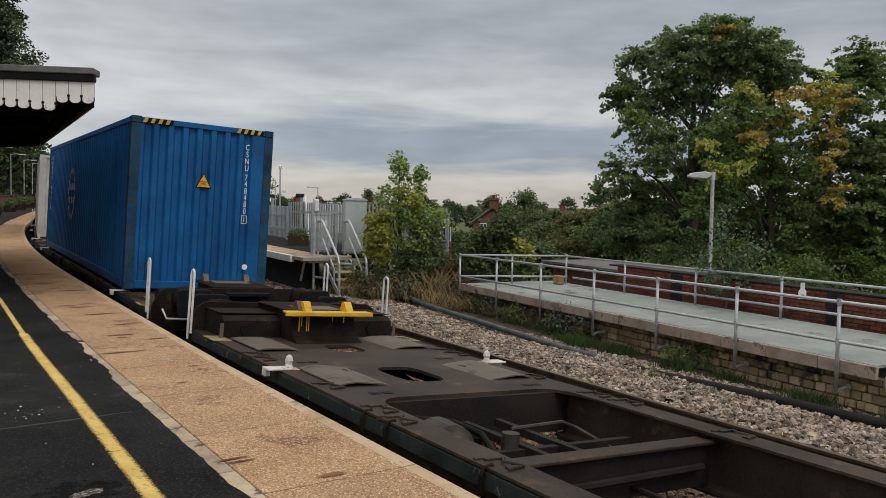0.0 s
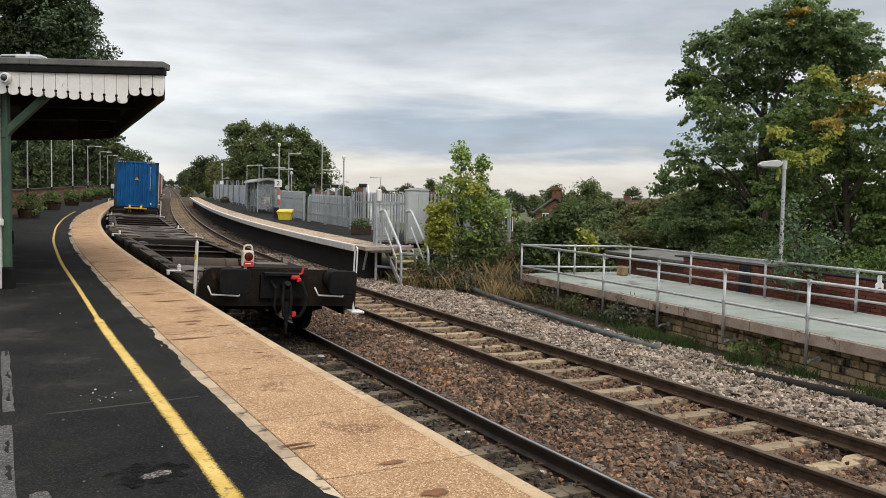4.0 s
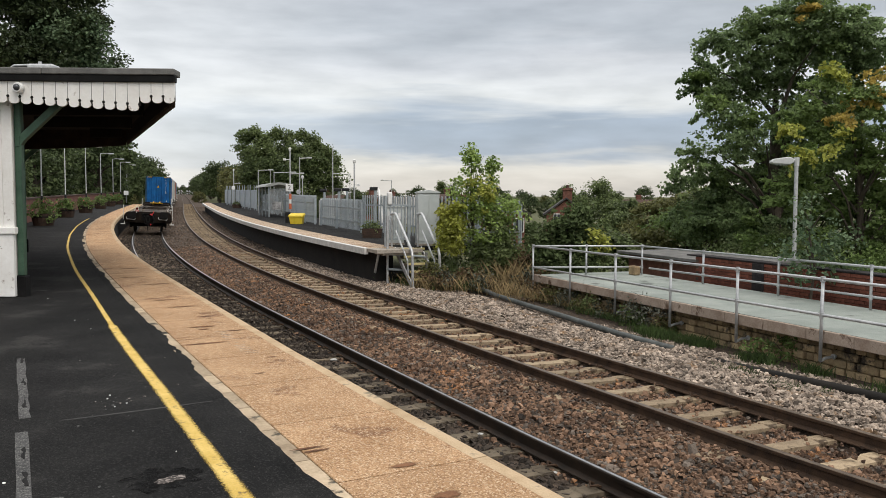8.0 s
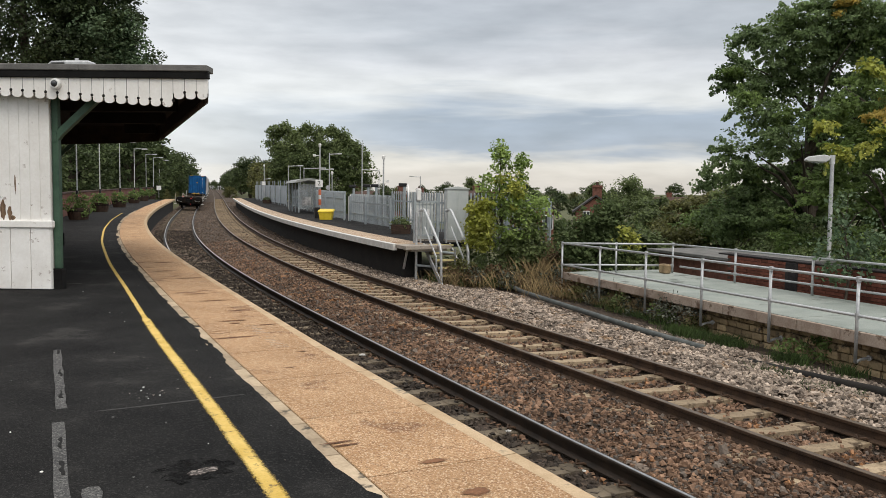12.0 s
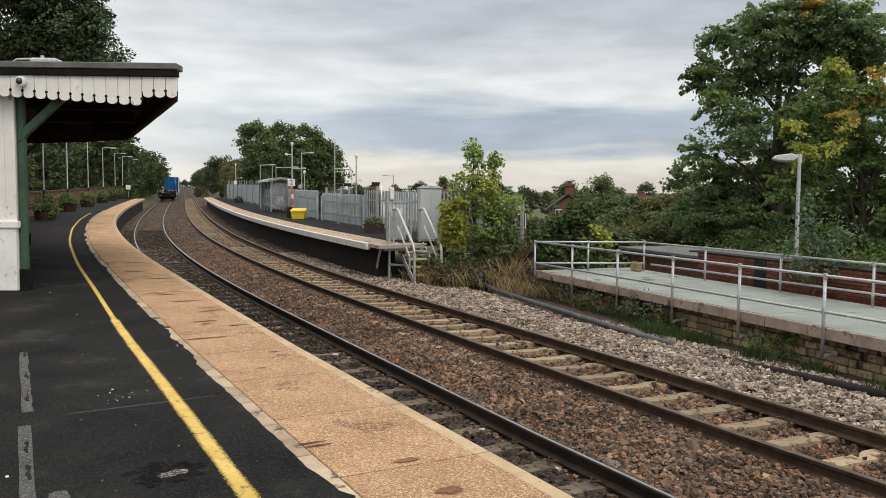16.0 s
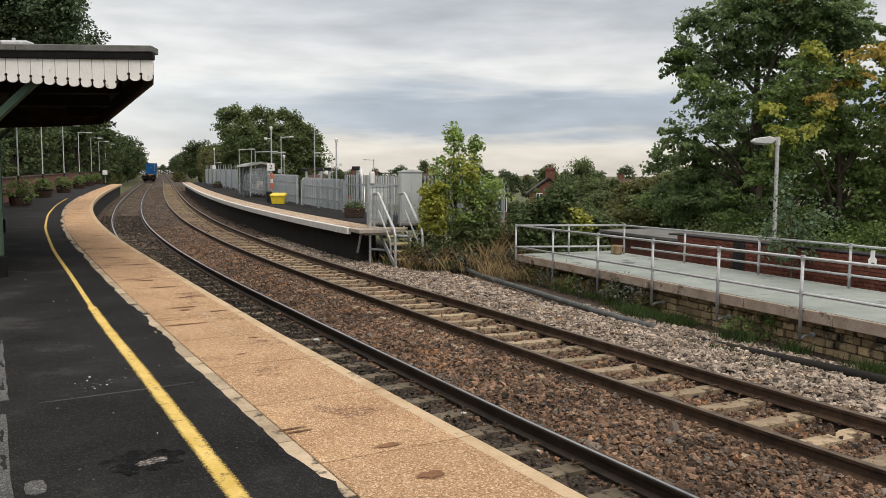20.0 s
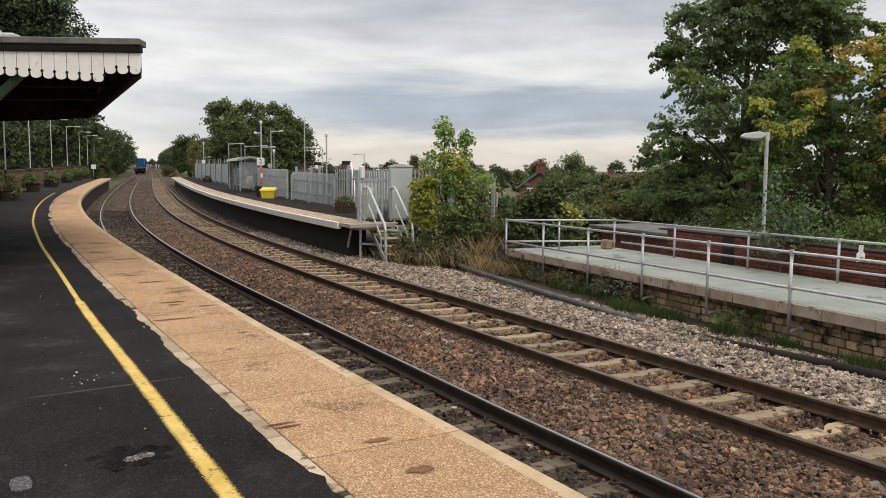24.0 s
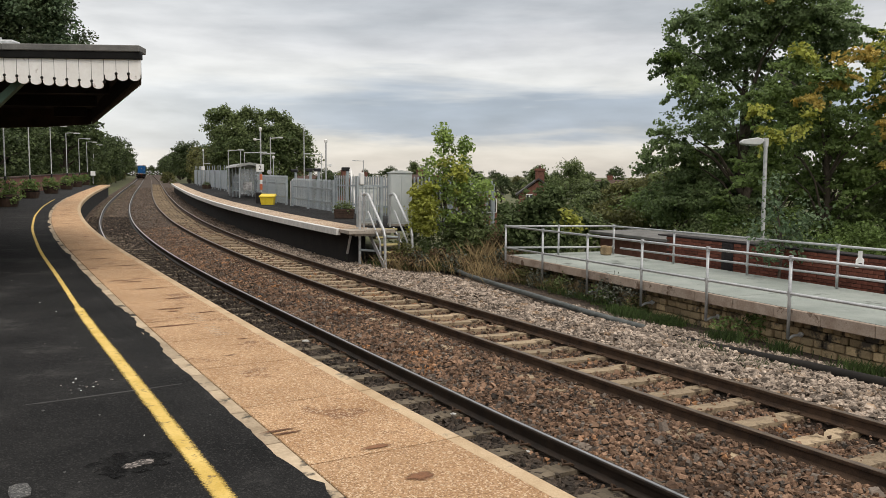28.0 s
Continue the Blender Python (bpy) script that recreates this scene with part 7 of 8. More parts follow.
def platform_end():
    # concrete end and steps down to the track
    th = thing("end_slab", "cracked concrete slab at the end of the platform", "slab", kind="structure")
    bm = loft([(4.78, -0.035), (4.78, -0.13), (6.2, -0.13), (6.2, -0.035)], [15.75, 16.2, 16.58])
    part("slab", bm, M["concrete"], th)
    bm = loft([(5.0, -0.14), (5.0, -0.2), (6.1, -0.2), (6.1, -0.14)], [15.85, 16.5])
    part("under_slab", bm, M["concrete"], th)
    bm = bmesh.new()
    tube(bm, [C(16.2, 5.0, -0.2), C(16.6, 5.05, -0.75)], 0.035, 6)
    part("strut", bm, M["galv"], th)
    m = along(16.35, 6.02, -0.03)
    th = thing("track_steps", "galvanised steel steps with sloping handrails down to the track", "steps", m)
    for k in range(5):
        bm = bmesh.new()
        box(bm, (-0.38, -0.28 - 0.22 * k, -0.09 - 0.2 * k), (0.38, -0.02 - 0.22 * k, -0.005 - 0.2 * k), bevel=0.006)
        tr = part("tread", bm, M["tread_wood"], th)
        bm = bmesh.new()
        box(bm, (-0.38, -0.292 - 0.22 * k, -0.05 - 0.2 * k), (0.38, -0.22 - 0.22 * k, 0.003 - 0.2 * k))
        part("yellow_nosing", bm, M["yellow_nose"], tr, "pale yellow step nosing")
    for x in (-0.42, 0.42):
        bm = bmesh.new()
        prism(bm, [(0.05, 0.02), (0.05, -0.12), (-1.20, -1.12), (-1.32, -1.12), (-1.28, -1.02)], x - 0.02, x + 0.02, "x")
        part("stringer", bm, M["galv"], th)
        bm = bmesh.new()
        tube(bm, [(x, 0.35, 0.97), (x, 0.05, 1.0), (x, -0.05, 0.95), (x, -1.12, 0.0), (x, -1.18, -0.15), (x, -1.22, -1.1)], 0.040, 8)
        part("handrail", bm, M["galv"], th)
        bm = bmesh.new()
        tube(bm, [(x, 0.3, 0.0), (x, 0.3, 0.97)], 0.03, 8)
        part("post", bm, M["galv"], th)
        bm = bmesh.new()
        tube(bm, [(x, 0.0, 0.5), (x, -0.85, -0.32), (x, -0.9, -0.85)], 0.026, 6)
        part("mid_rail", bm, M["galv"], th)
    th = thing("pipe_barrier", "blue-grey tube barrier beside the steps", "barrier", m)
    for z in (-0.18, -0.62):
        bm = bmesh.new()
        tube(bm, [(-0.75, -0.1, z + 0.02), (0.25, -0.75, z - 0.05)], 0.035, 6)
        part("tube", bm, M["fence"], th)
    for x, y in ((-0.72, -0.1), (0.22, -0.73)):
        bm = bmesh.new()
        tube(bm, [(x, y, -1.12), (x, y, 0.95 if x < 0 else -0.1)], 0.04, 6)
        part("post", bm, M["galv_dark"] if x > 0 else M["galv"], th)
    # gate with a white box and notices
    th = thing("platform_gate", "grey platform end gate with a white box on top", "gate", along(16.9, 5.55, -0.03))
    bm = bmesh.new()
    for x in (-0.05, 0.7):
        box(bm, (x - 0.035, -0.035, 0), (x + 0.035, 0.035, 1.5))
    box(bm, (-0.05, -0.02, 1.2), (0.7, 0.02, 1.26))
    box(bm, (-0.05, -0.02, 0.2), (0.7, 0.02, 0.26))
    part("frame", bm, M["fence"], th)
    for k in range(5):
        bm = bmesh.new()
        box(bm, (0.08 + k * 0.12, -0.01, 0.26), (0.11 + k * 0.12, 0.01, 1.2))
        part("bar", bm, M["fence"], th)
    bm = bmesh.new()
    box(bm, (0.0, -0.08, 1.25), (0.14, 0.08, 1.62), bevel=0.03)
    part("white_box", bm, M["sign_white"], th, "white plastic box")
    def cabinet(p, w, d, h, label, turn, slope=0.0):
        th = thing("equipment_cabinet", label, "cabinet", p @ Matrix.Rotation(radians(turn), 4, "Z"), group="equipment cabinets")
        bm = bmesh.new()
        box(bm, (-w / 2, -d / 2, 0.05), (w / 2, d / 2, h), bevel=0.012)
        part("body", bm, M["cabinet"], th)
        bm = bmesh.new()
        prism(bm, [(-w / 2 - 0.03, h), (w / 2 + 0.03, h), (w / 2 + 0.03, h + 0.03), (0, h + 0.03 + slope), (-w / 2 - 0.03, h + 0.03)], -d / 2 - 0.03, d / 2 + 0.03)
        part("roof", bm, M["cabinet"], th)
        for x0, x1 in ((-w / 2 + 0.03, -0.008), (0.008, w / 2 - 0.03)):
            bm = bmesh.new()
            box(bm, (x0, -d / 2 - 0.014, 0.12), (x1, -d / 2, h - 0.08), bevel=0.004)
            dr = part("door", bm, M["cabinet"], th)
            bm = bmesh.new()
            box(bm, (x1 - 0.07, -d / 2 - 0.03, h * 0.5), (x1 - 0.04, -d / 2 - 0.014, h * 0.5 + 0.14))
            part("handle", bm, M["galv"], dr)
        bm = bmesh.new()
        box(bm, (-w / 2 - 0.02, -d / 2 - 0.02, 0), (w / 2 + 0.02, d / 2 + 0.02, 0.06))
        part("base", bm, M["concrete"], th)
        return th
    cabinet(Matrix.Translation(C(17.2, 7.0, -0.03)), 0.66, 0.6, 1.60, "tall pale grey equipment cabinet with a ridged roof", 8, 0.06)
    c = cabinet(Matrix.Translation(C(17.8, 6.15, -0.03)), 0.55, 0.35, 1.15, "small grey equipment cabinet with white notices", 8)
    for x, z, w, h in ((-0.2, 0.75, 0.2, 0.28), (0.05, 0.78, 0.12, 0.2)):
        bm = bmesh.new()
        box(bm, (x, -0.198, z), (x + w, -0.191, z + h))
        part("notice", bm, M["notice"], c, "white paper notice")


M["tread_wood"] = material("dark_step_treads", (0.10, 0.08, 0.055), (0.20, 0.165, 0.12), 4, 0.85, 0.3)
M["galv_dark"] = material("dull_steel_grating", (0.16, 0.16, 0.15), (0.28, 0.28, 0.26), 5, 0.6, 0.2, metal=0.3)
M["yellow_nose"] = material("pale_yellow_nosing", (0.50, 0.42, 0.18), (0.65, 0.56, 0.28), 5, 0.7, 0.1)
M["cabinet"] = material("pale_grey_cabinet_paint", (0.46, 0.50, 0.50), (0.58, 0.61, 0.60), 2, 0.5, 0.05)





# ---- houses beyond ----
def house(m, w, d, eaves, ridge, label, roof="tile_roof", chimneys=((0.3, 0),), windows=(), ws=1.0):
    th = thing("house", label, "house", m)
    bm = bmesh.new()
    prism(bm, [(-w / 2, -3.5), (w / 2, -3.5), (w / 2, eaves), (0, ridge - 0.12), (-w / 2, eaves)], -d / 2, d / 2)
    part("wall", bm, M["brick_far"], th)
    for side in (-1, 1):
        bm = bmesh.new()
        prism(bm, [(side * (w / 2 + 0.25), eaves - 0.18), (0, ridge), (0, ridge + 0.12), (side * (w / 2 + 0.28), eaves - 0.06)], -d / 2 - 0.2, d / 2 + 0.2)
        part("roof", bm, M[roof], th)
    for x, y in chimneys:
        bm = bmesh.new()
        z = ridge - abs(x) * (ridge - eaves) / (w / 2)
        box(bm, (x - 0.35, y - 0.45, z - 0.4), (x + 0.35, y + 0.45, ridge + 0.85), bevel=0.02)
        box(bm, (x - 0.42, y - 0.52, ridge + 0.68), (x + 0.42, y + 0.52, ridge + 0.78))
        ch = part("chimney", bm, M["brick_far"], th, "brick chimney")
        for k in (-0.22, 0.22):
            bm = bmesh.new()
            tube(bm, [(x, y + k, ridge + 0.85), (x, y + k, ridge + 1.1)], 0.1, 7)
            part("chimney_pot", bm, M["tile_roof"], ch)
    for x, z in windows:
        bm = bmesh.new()
        box(bm, (x - 0.5 * ws, -d / 2 - 0.05, z - 0.65 * ws), (x + 0.5 * ws, -d / 2 + 0.02, z + 0.65 * ws), bevel=0.03)
        wn = part("window", bm, M["sign_white"], th, "white framed window")
        for k in (-0.23, 0.23):
            bm = bmesh.new()
            box(bm, (x + k * ws - 0.18 * ws, -d / 2 - 0.06, z - 0.55 * ws), (x + k * ws + 0.18 * ws, -d / 2 - 0.045, z + 0.55 * ws))
            part("pane", bm, M["glass"], wn)
    return th


def houses():
    house(pose(11.1, 64, -0.3, 0, 0, -8), 3.0, 5, 0.85, 2.0, "red brick house with a slate roof and chimney", "slate", ((0.1, -1.9),), ((-0.7, 0.5),), 0.55)
    house(pose(3.55, 41.0, 0.0, 0, 0, 4), 2.0, 5, 1.0, 1.35, "red brick outbuilding with a white downpipe", "slate", (), ((0.7, 0.35),), 0.55)
    for x, y, w, dd, e, r, rot, ch in ((-3.4, 112, 6, 9, 0.4, 2.1, 75, ((0.5, 2.0), (0.5, -3.0))), (-8.2, 113, 5, 8, 0.9, 2.4, 20, ((0.2, 0),)), (2.2, 118, 5.5, 9, 1.0, 2.6, 15, ((0.6, 0),)), (-13, 125, 7, 10, 0.2, 2.4, 80, ((1, 3),)), (7.0, 120, 6, 9, 0.2, 1.8, 60, ((0, 2),)), (38, 135, 7, 9, 0, 2, 70, ((0.5, 2),))):
        house(pose(x, y, -0.85, 0, 0, rot), w, dd, e + 0.5, r + 0.6, "distant red brick terraced house with chimneys", "tile_roof", ch, ((0.0, 0.2),))


# ---- the near right lamp ----
def right_lamp():
    th = thing("street_lamp", "galvanised street lamp with a flat grey lantern beside the trees", "lamp", pose(10.28, 22.0, -2.06, 0, 0, 172))
    bm = bmesh.new()
    tube(bm, [(-0.03, 0, 0), (-0.02, 0, 1.4), (-0.02, 0, 1.42), (0, 0, 4.72)], 0.06, 10, radii=[0.075, 0.075, 0.058, 0.052])
    part("column", bm, M["galv"], th)
    bm = bmesh.new()
    tube(bm, [(0, 0, 4.62), (0, 0, 4.86)], 0.072, 10)
    tube(bm, [(-0.02, 0, 4.76), (0.16, 0, 4.79)], 0.05, 8)
    part("bracket", bm, M["lantern"], th)
    bm = bmesh.new()
    prism(bm, [(0.10, 4.72), (0.20, 4.66), (0.66, 4.68), (0.72, 4.73), (0.62, 4.82), (0.25, 4.87), (0.12, 4.84)], -0.13, 0.13)
    bmesh.ops.bevel(bm, geom=list(bm.edges), offset=0.02, segments=1, affect="EDGES")
    part("lantern", bm, M["lantern"], th)
    bm = bmesh.new()
    prism(bm, [(0.20, 4.665), (0.28, 4.63), (0.58, 4.64), (0.65, 4.68)], -0.10, 0.10)
    part("lens", bm, M["clear"], th, "milky lens")


# ---- trees and plants ----
def leaf_cloud(rng, blobs, size, per=26, spread_r=0.42, flat=0.62):
    """Leaf quads in clumps through blobs: centre, radii, number of clumps."""
    allv = []
    for c, r, n in blobs:
        d = rng.normal(size=(n, 3))
        d /= np.linalg.norm(d, axis=1, keepdims=True)
        q = rng.uniform(0.30, 1.0, (n, 1)) ** 0.5
        bump = 1 + 0.16 * np.sin(6.2 * d[:, :1] + c[0]) + 0.12 * np.sin(10.6 * d[:, 1:2] + c[1]) + 0.10 * np.sin(8.0 * d[:, 2:3] + c[2])
        cl = np.array(c) + d * q * np.array(r) * bump
        rad = spread_r * rng.uniform(0.6, 1.35, (n, 1, 1))
        g = rng.normal(size=(n, per, 3))
        g *= np.minimum(1.0, 1.5 / np.linalg.norm(g, axis=2, keepdims=True))
        lv = cl[:, None] + g * rad * np.array([1.0, 1.0, flat])
        # clumps droop outwards
        lv[..., 2] -= 0.35 * np.linalg.norm(lv[..., :2] - cl[:, None, :2], axis=2)
        lv = lv.reshape(-1, 3)
        k = len(lv)
        a = rng.normal(size=(k, 3)) * 0.75 + np.array([0, 0, 0.8]) + np.repeat(d, per, 0) * 0.35
        a /= np.linalg.norm(a, axis=1, keepdims=True)
        b = np.cross(a, rng.normal(size=(k, 3)))
        b /= np.linalg.norm(b, axis=1, keepdims=True)
        e = np.cross(a, b)
        s = size * rng.uniform(0.55, 1.25, (k, 1))
        quad = np.stack([lv - b * s * 0.55, lv + e * s * 0.36 + a * s * 0.08, lv + b * s * 0.6, lv - e * s * 0.36 + a * s * 0.08], 1)
        allv.append(quad.reshape(-1, 3))
    V = np.concatenate(allv)
    return V, np.arange(len(V)).reshape(-1, 4)


def domes(rng, blobs, size, per=200, rad=0.75, flat=0.8):
    """Leaf quads on the upper shells of separate flattened clumps, which sit on the outside of blobs."""
    allv = []
    for c, r, n in blobs:
        d = rng.normal(size=(n, 3))
        d[:, 2] += 0.25
        d /= np.linalg.norm(d, axis=1, keepdims=True)
        q = rng.uniform(0.45, 1.0, (n, 1)) ** 0.5
        bump = 1 + 0.14 * np.sin(6.2 * d[:, :1] + c[0]) + 0.12 * np.sin(9.6 * d[:, 1:2] + c[1]) + 0.10 * np.sin(8.0 * d[:, 2:3] + c[2])
        cl = np.array(c) + d * q * np.array(r) * bump
        R = rad * rng.uniform(0.55, 1.3, (n, 1, 1))
        g = rng.normal(size=(n, per, 3))
        g[..., 2] = np.abs(g[..., 2]) - 0.35
        g /= np.linalg.norm(g, axis=2, keepdims=True)
        ragged = 1 + 0.42 * np.sin(5 * g[..., :1] + 9 * cl[:, None, :1]) * np.sin(4 * g[..., 1:2] + 7 * cl[:, None, 1:2])
        sh = rng.uniform(0.30, 1.25, (n, per, 1)) ** 0.7 * ragged
        lv = (cl[:, None] + g * sh * R * np.array([1.0, 1.0, flat])).reshape(-1, 3)
        k = len(lv)
        a = g.reshape(-1, 3) * 0.7 + np.array([0, 0, 0.55]) + rng.normal(size=(k, 3)) * 0.55
        a /= np.linalg.norm(a, axis=1, keepdims=True)
        b = np.cross(a, rng.normal(size=(k, 3)))
        b /= np.linalg.norm(b, axis=1, keepdims=True)
        e = np.cross(a, b)
        s = size * rng.uniform(0.6, 1.3, (k, 1))
        quad = np.stack([lv - b * s * 0.55, lv + e * s * 0.40 + a * s * 0.06, lv + b * s * 0.6, lv - e * s * 0.40 + a * s * 0.06], 1)
        allv.append(quad.reshape(-1, 3))
    V = np.concatenate(allv)
    return V, np.arange(len(V)).reshape(-1, 4)


def sprays(rng, blobs, size, per=44, rad=0.42, flat=0.5):
    """Leaf quads in flat drooping sprays at the twig ends of a crown: blobs of centre, radius and density."""
    allv = []
    for c, r, k in blobs:
        r = np.broadcast_to(np.array(r, float), 3)
        n = max(5, int(k * r.mean() ** 2 / rad ** 2))
        d = rng.normal(size=(n, 3))
        d[:, 2] += 0.15
        d /= np.linalg.norm(d, axis=1, keepdims=True)
        cl = np.array(c) + d * r * rng.uniform(0.45, 1.12, (n, 1))
        out = d + rng.normal(size=(n, 3)) * 0.35
        out[:, 2] = out[:, 2] * 0.35 - 0.18
        out /= np.linalg.norm(out, axis=1, keepdims=True)
        side = np.cross(out, (0, 0, 1.0))
        side /= np.linalg.norm(side, axis=1, keepdims=True)
        up = np.cross(side, out)
        R = rad * rng.uniform(0.55, 1.35, (n, 1, 1))
        u = rng.uniform(-0.9, 1.0, (n, per, 1))
        v = rng.normal(size=(n, per, 1)) * 0.45 * (1.05 - 0.6 * np.abs(u))
        w = rng.normal(size=(n, per, 1)) * 0.13 * flat * 2 - 0.16 * u ** 2
        lv = cl[:, None] + R * (out[:, None] * u + side[:, None] * v + up[:, None] * w)
        lv = lv.reshape(-1, 3)
        m = len(lv)
        a = np.repeat(up, per, 0) * 0.6 + np.repeat(d, per, 0) * 0.5 + rng.normal(size=(m, 3)) * 0.65
        a /= np.linalg.norm(a, axis=1, keepdims=True)
        b = np.cross(a, rng.normal(size=(m, 3)))
        b /= np.linalg.norm(b, axis=1, keepdims=True)
        e = np.cross(a, b)
        s = size * rng.uniform(0.55, 1.3, (m, 1))
        allv.append(np.stack([lv - b * s * 0.55, lv + e * s * 0.42 + a * s * 0.06, lv + b * s * 0.6, lv - e * s * 0.42 + a * s * 0.06], 1).reshape(-1, 3))
    V = np.concatenate(allv)
    return V, np.arange(len(V)).reshape(-1, 4)


def limbs(rng, height, spread_w, r0, n=7, lean=(0, 0)):
    bm = bmesh.new()
    top = Vector((lean[0], lean[1], height))
    tube(bm, [(0, 0, -0.3), (lean[0] * 0.2 + 0.1, lean[1] * 0.2, height * 0.3), (lean[0] * 0.6, lean[1] * 0.6 + 0.1, height * 0.65), top], r0, 9, radii=[r0 * 1.25, r0, r0 * 0.62, r0 * 0.14])
    for k in range(n):
        a = 2.4 * k + rng.uniform(0, 0.8)
        q = rng.uniform(0.25, 0.72)
        base = Vector((lean[0] * q, lean[1] * q, height * q))
        out = Vector((math.cos(a), math.sin(a), 0)) * spread_w * rng.uniform(0.55, 0.95)
        rise = height * rng.uniform(0.16, 0.34)
        tube(bm, [base, base + out * 0.45 + Vector((0, 0, rise * 0.65)), base + out + Vector((0, 0, rise))], r0 * 0.4, 6, radii=[r0 * 0.42, r0 * 0.24, r0 * 0.05])
    return bm


def tree(seed, label, height, blobs, leaf, size, r0=0.25, spread_w=3.0, per=26, spread_r=0.42, extra=(), name="tree", m=None, n=7, bark=True, group="", shells=False):
    rng = np.random.default_rng(seed)
    cloud = sprays if shells == "sprays" else domes if shells else leaf_cloud
    if isinstance(m, Vector):
        m = Matrix.Translation(m)
    th = thing(name, label, "tree" if name == "tree" else name.replace("_", " "), m, group)
    if bark:
        part("trunk", limbs(rng, height, spread_w, r0, n), M["bark"], th)
    V, F = cloud(rng, blobs, size, per, spread_r)
    count = [len(F)]
    for mat, bl in extra:
        W, G = cloud(rng, bl, size, per, spread_r)
        V, F = np.concatenate([V, W]), np.concatenate([F, G + len(V)])
        count.append(len(G))
    me = quick("crown", V, F, M[leaf])
    for mat, bl in extra:
        me.materials.append(M[mat])
    me.polygons.foreach_set("material_index", np.repeat(np.arange(len(count)), count).astype(np.int32))
    part("crown", me, None, th)
    return th


def near_trees():
    b = [(-0.2, -0.8, 10.5, 1.35), (1.4, -1.3, 10.2, 1.3), (3.3, -0.3, 10.2, 0.9), (0.6, -1.1, 10.85, 0.8), (-2.9, -1.4, 9.7, 0.65), (-1.4, -0.3, 9.7, 1.25), (-2.4, 1.3, 9.1, 0.65),
         (-2.9, 1.0, 8.4, 0.55), (-1.6, 0.8, 8.1, 1.15), (-3.1, -0.9, 7.2, 0.5), (-0.1, 0.1, 8.7, 1.4), (1.3, -0.7, 9.2, 1.35), (2.8, -1.0, 9.5, 1.15), (-2.0, -1.3, 6.4, 1.15),
         (-3.3, -0.9, 5.4, 0.8), (-1.9, 1.4, 4.6, 0.95), (-3.3, 1.1, 4.5, 0.6), (0.1, 1.0, 5.0, 1.3), (-1.6, 1.0, 3.5, 1.2), (-1.2, -1.0, 2.5, 1.1), (0.5, -0.6, 6.8, 1.1),
         (2.8, 0.4, 8.0, 1.4), (-3.0, 0.7, 3.0, 0.9), (1.9, 1.1, 3.9, 1.4), (3.8, 1.2, 4.7, 1.4), (2.2, 1.8, 6.2, 1.5), (0.2, 2.2, 3.0, 1.4), (4.2, 2.4, 7.0, 1.4)]
    tree(21, "large green sycamore with a broad uneven crown", 10.0, [((x, y, z), (r, r, r * 0.85), 7.2) for x, y, z, r in b], "leaf_syc", 0.125, 0.24, 3.0, 82, 0.43, m=pose(13.6, 31.0, -2.2),
         extra=[("leaf_mid", [((x, y - 0.5, z + 0.25), (r * 0.8, r * 0.6, r * 0.5), 1.6) for x, y, z, r in b[1:22:2]]), ("leaf_gold", [((0.25, -1.9, 10.7), (0.5, 0.3, 0.4), 3.0)])], n=16, shells="sprays")
    b = [(-2.0, -1.3, 7.5, 0.5), (-1.6, 0.3, 6.7, 0.8), (-2.4, 0.5, 6.2, 0.45), (-1.0, 0.0, 5.7, 1.0), (-2.4, -1.0, 5.0, 0.7), (0.4, -0.1, 5.3, 1.0), (-0.8, -1.3, 6.8, 0.75), (2.2, 1.4, 8.2, 0.65),
         (2.0, 1.2, 8.9, 0.3), (1.7, 0.2, 6.6, 0.95), (-2.7, -0.6, 4.0, 0.85), (-0.3, 1.3, 3.8, 1.0), (0.5, 0.2, 3.6, 1.1), (2.5, 1.2, 4.1, 1.1), (-2.8, 1.1, 2.2, 0.7), (-1.5, 0.0, 2.4, 0.8),
         (0.5, -0.3, 2.3, 0.9), (2.5, 0.3, 9.0, 0.45), (2.4, -0.2, 7.7, 0.85), (3.4, 0.6, 9.5, 0.6), (3.3, 0.4, 8.7, 0.9), (4.3, 0.8, 9.0, 0.9), (3.8, 1.0, 6.1, 1.2), (3.0, -0.5, 4.1, 1.2), (3.2, -0.5, 2.5, 1.1), (4.8, 0.5, 7.2, 1.3), (5.0, 0.3, 4.2, 1.5)]
    tree(22, "yellowing maple beside the brick wall", 7.5, [((x, y, z), (r, r, r * 0.85), 7.0) for x, y, z, r in b], "leaf_mid", 0.125, 0.13, 2.2, 54, 0.36, m=pose(14.3, 26.0, -2.2),
         extra=[("leaf_gold", [((-0.6, -1.5, 7.2), 0.6, 3.0), ((-1.5, -1.8, 6.4), 0.45, 2.6), ((1.1, -1.5, 7.4), 0.4, 3.0), ((0.9, -1.9, 5.6), 0.35, 2.4), ((1.4, -1.3, 6.4), 0.5, 2.2), ((0.3, -1.6, 7.6), 0.35, 2.6), ((1.9, -1.0, 7.6), 0.45, 2.0), ((1.6, -1.4, 4.4), 0.4, 1.8)]),
                ("leaf_light", [((-2.0, -1.9, 7.8), 0.38, 2.6), ((-3.3, -1.6, 6.0), 0.26, 2.4), ((-2.0, -2.1, 5.5), 0.38, 2.0), ((-3.0, -2.0, 5.1), 0.3, 2.0), ((1.2, -1.2, 8.2), 0.35, 2.6), ((0.6, -1.6, 7.3), 0.4, 1.6)])], n=14, shells="sprays")
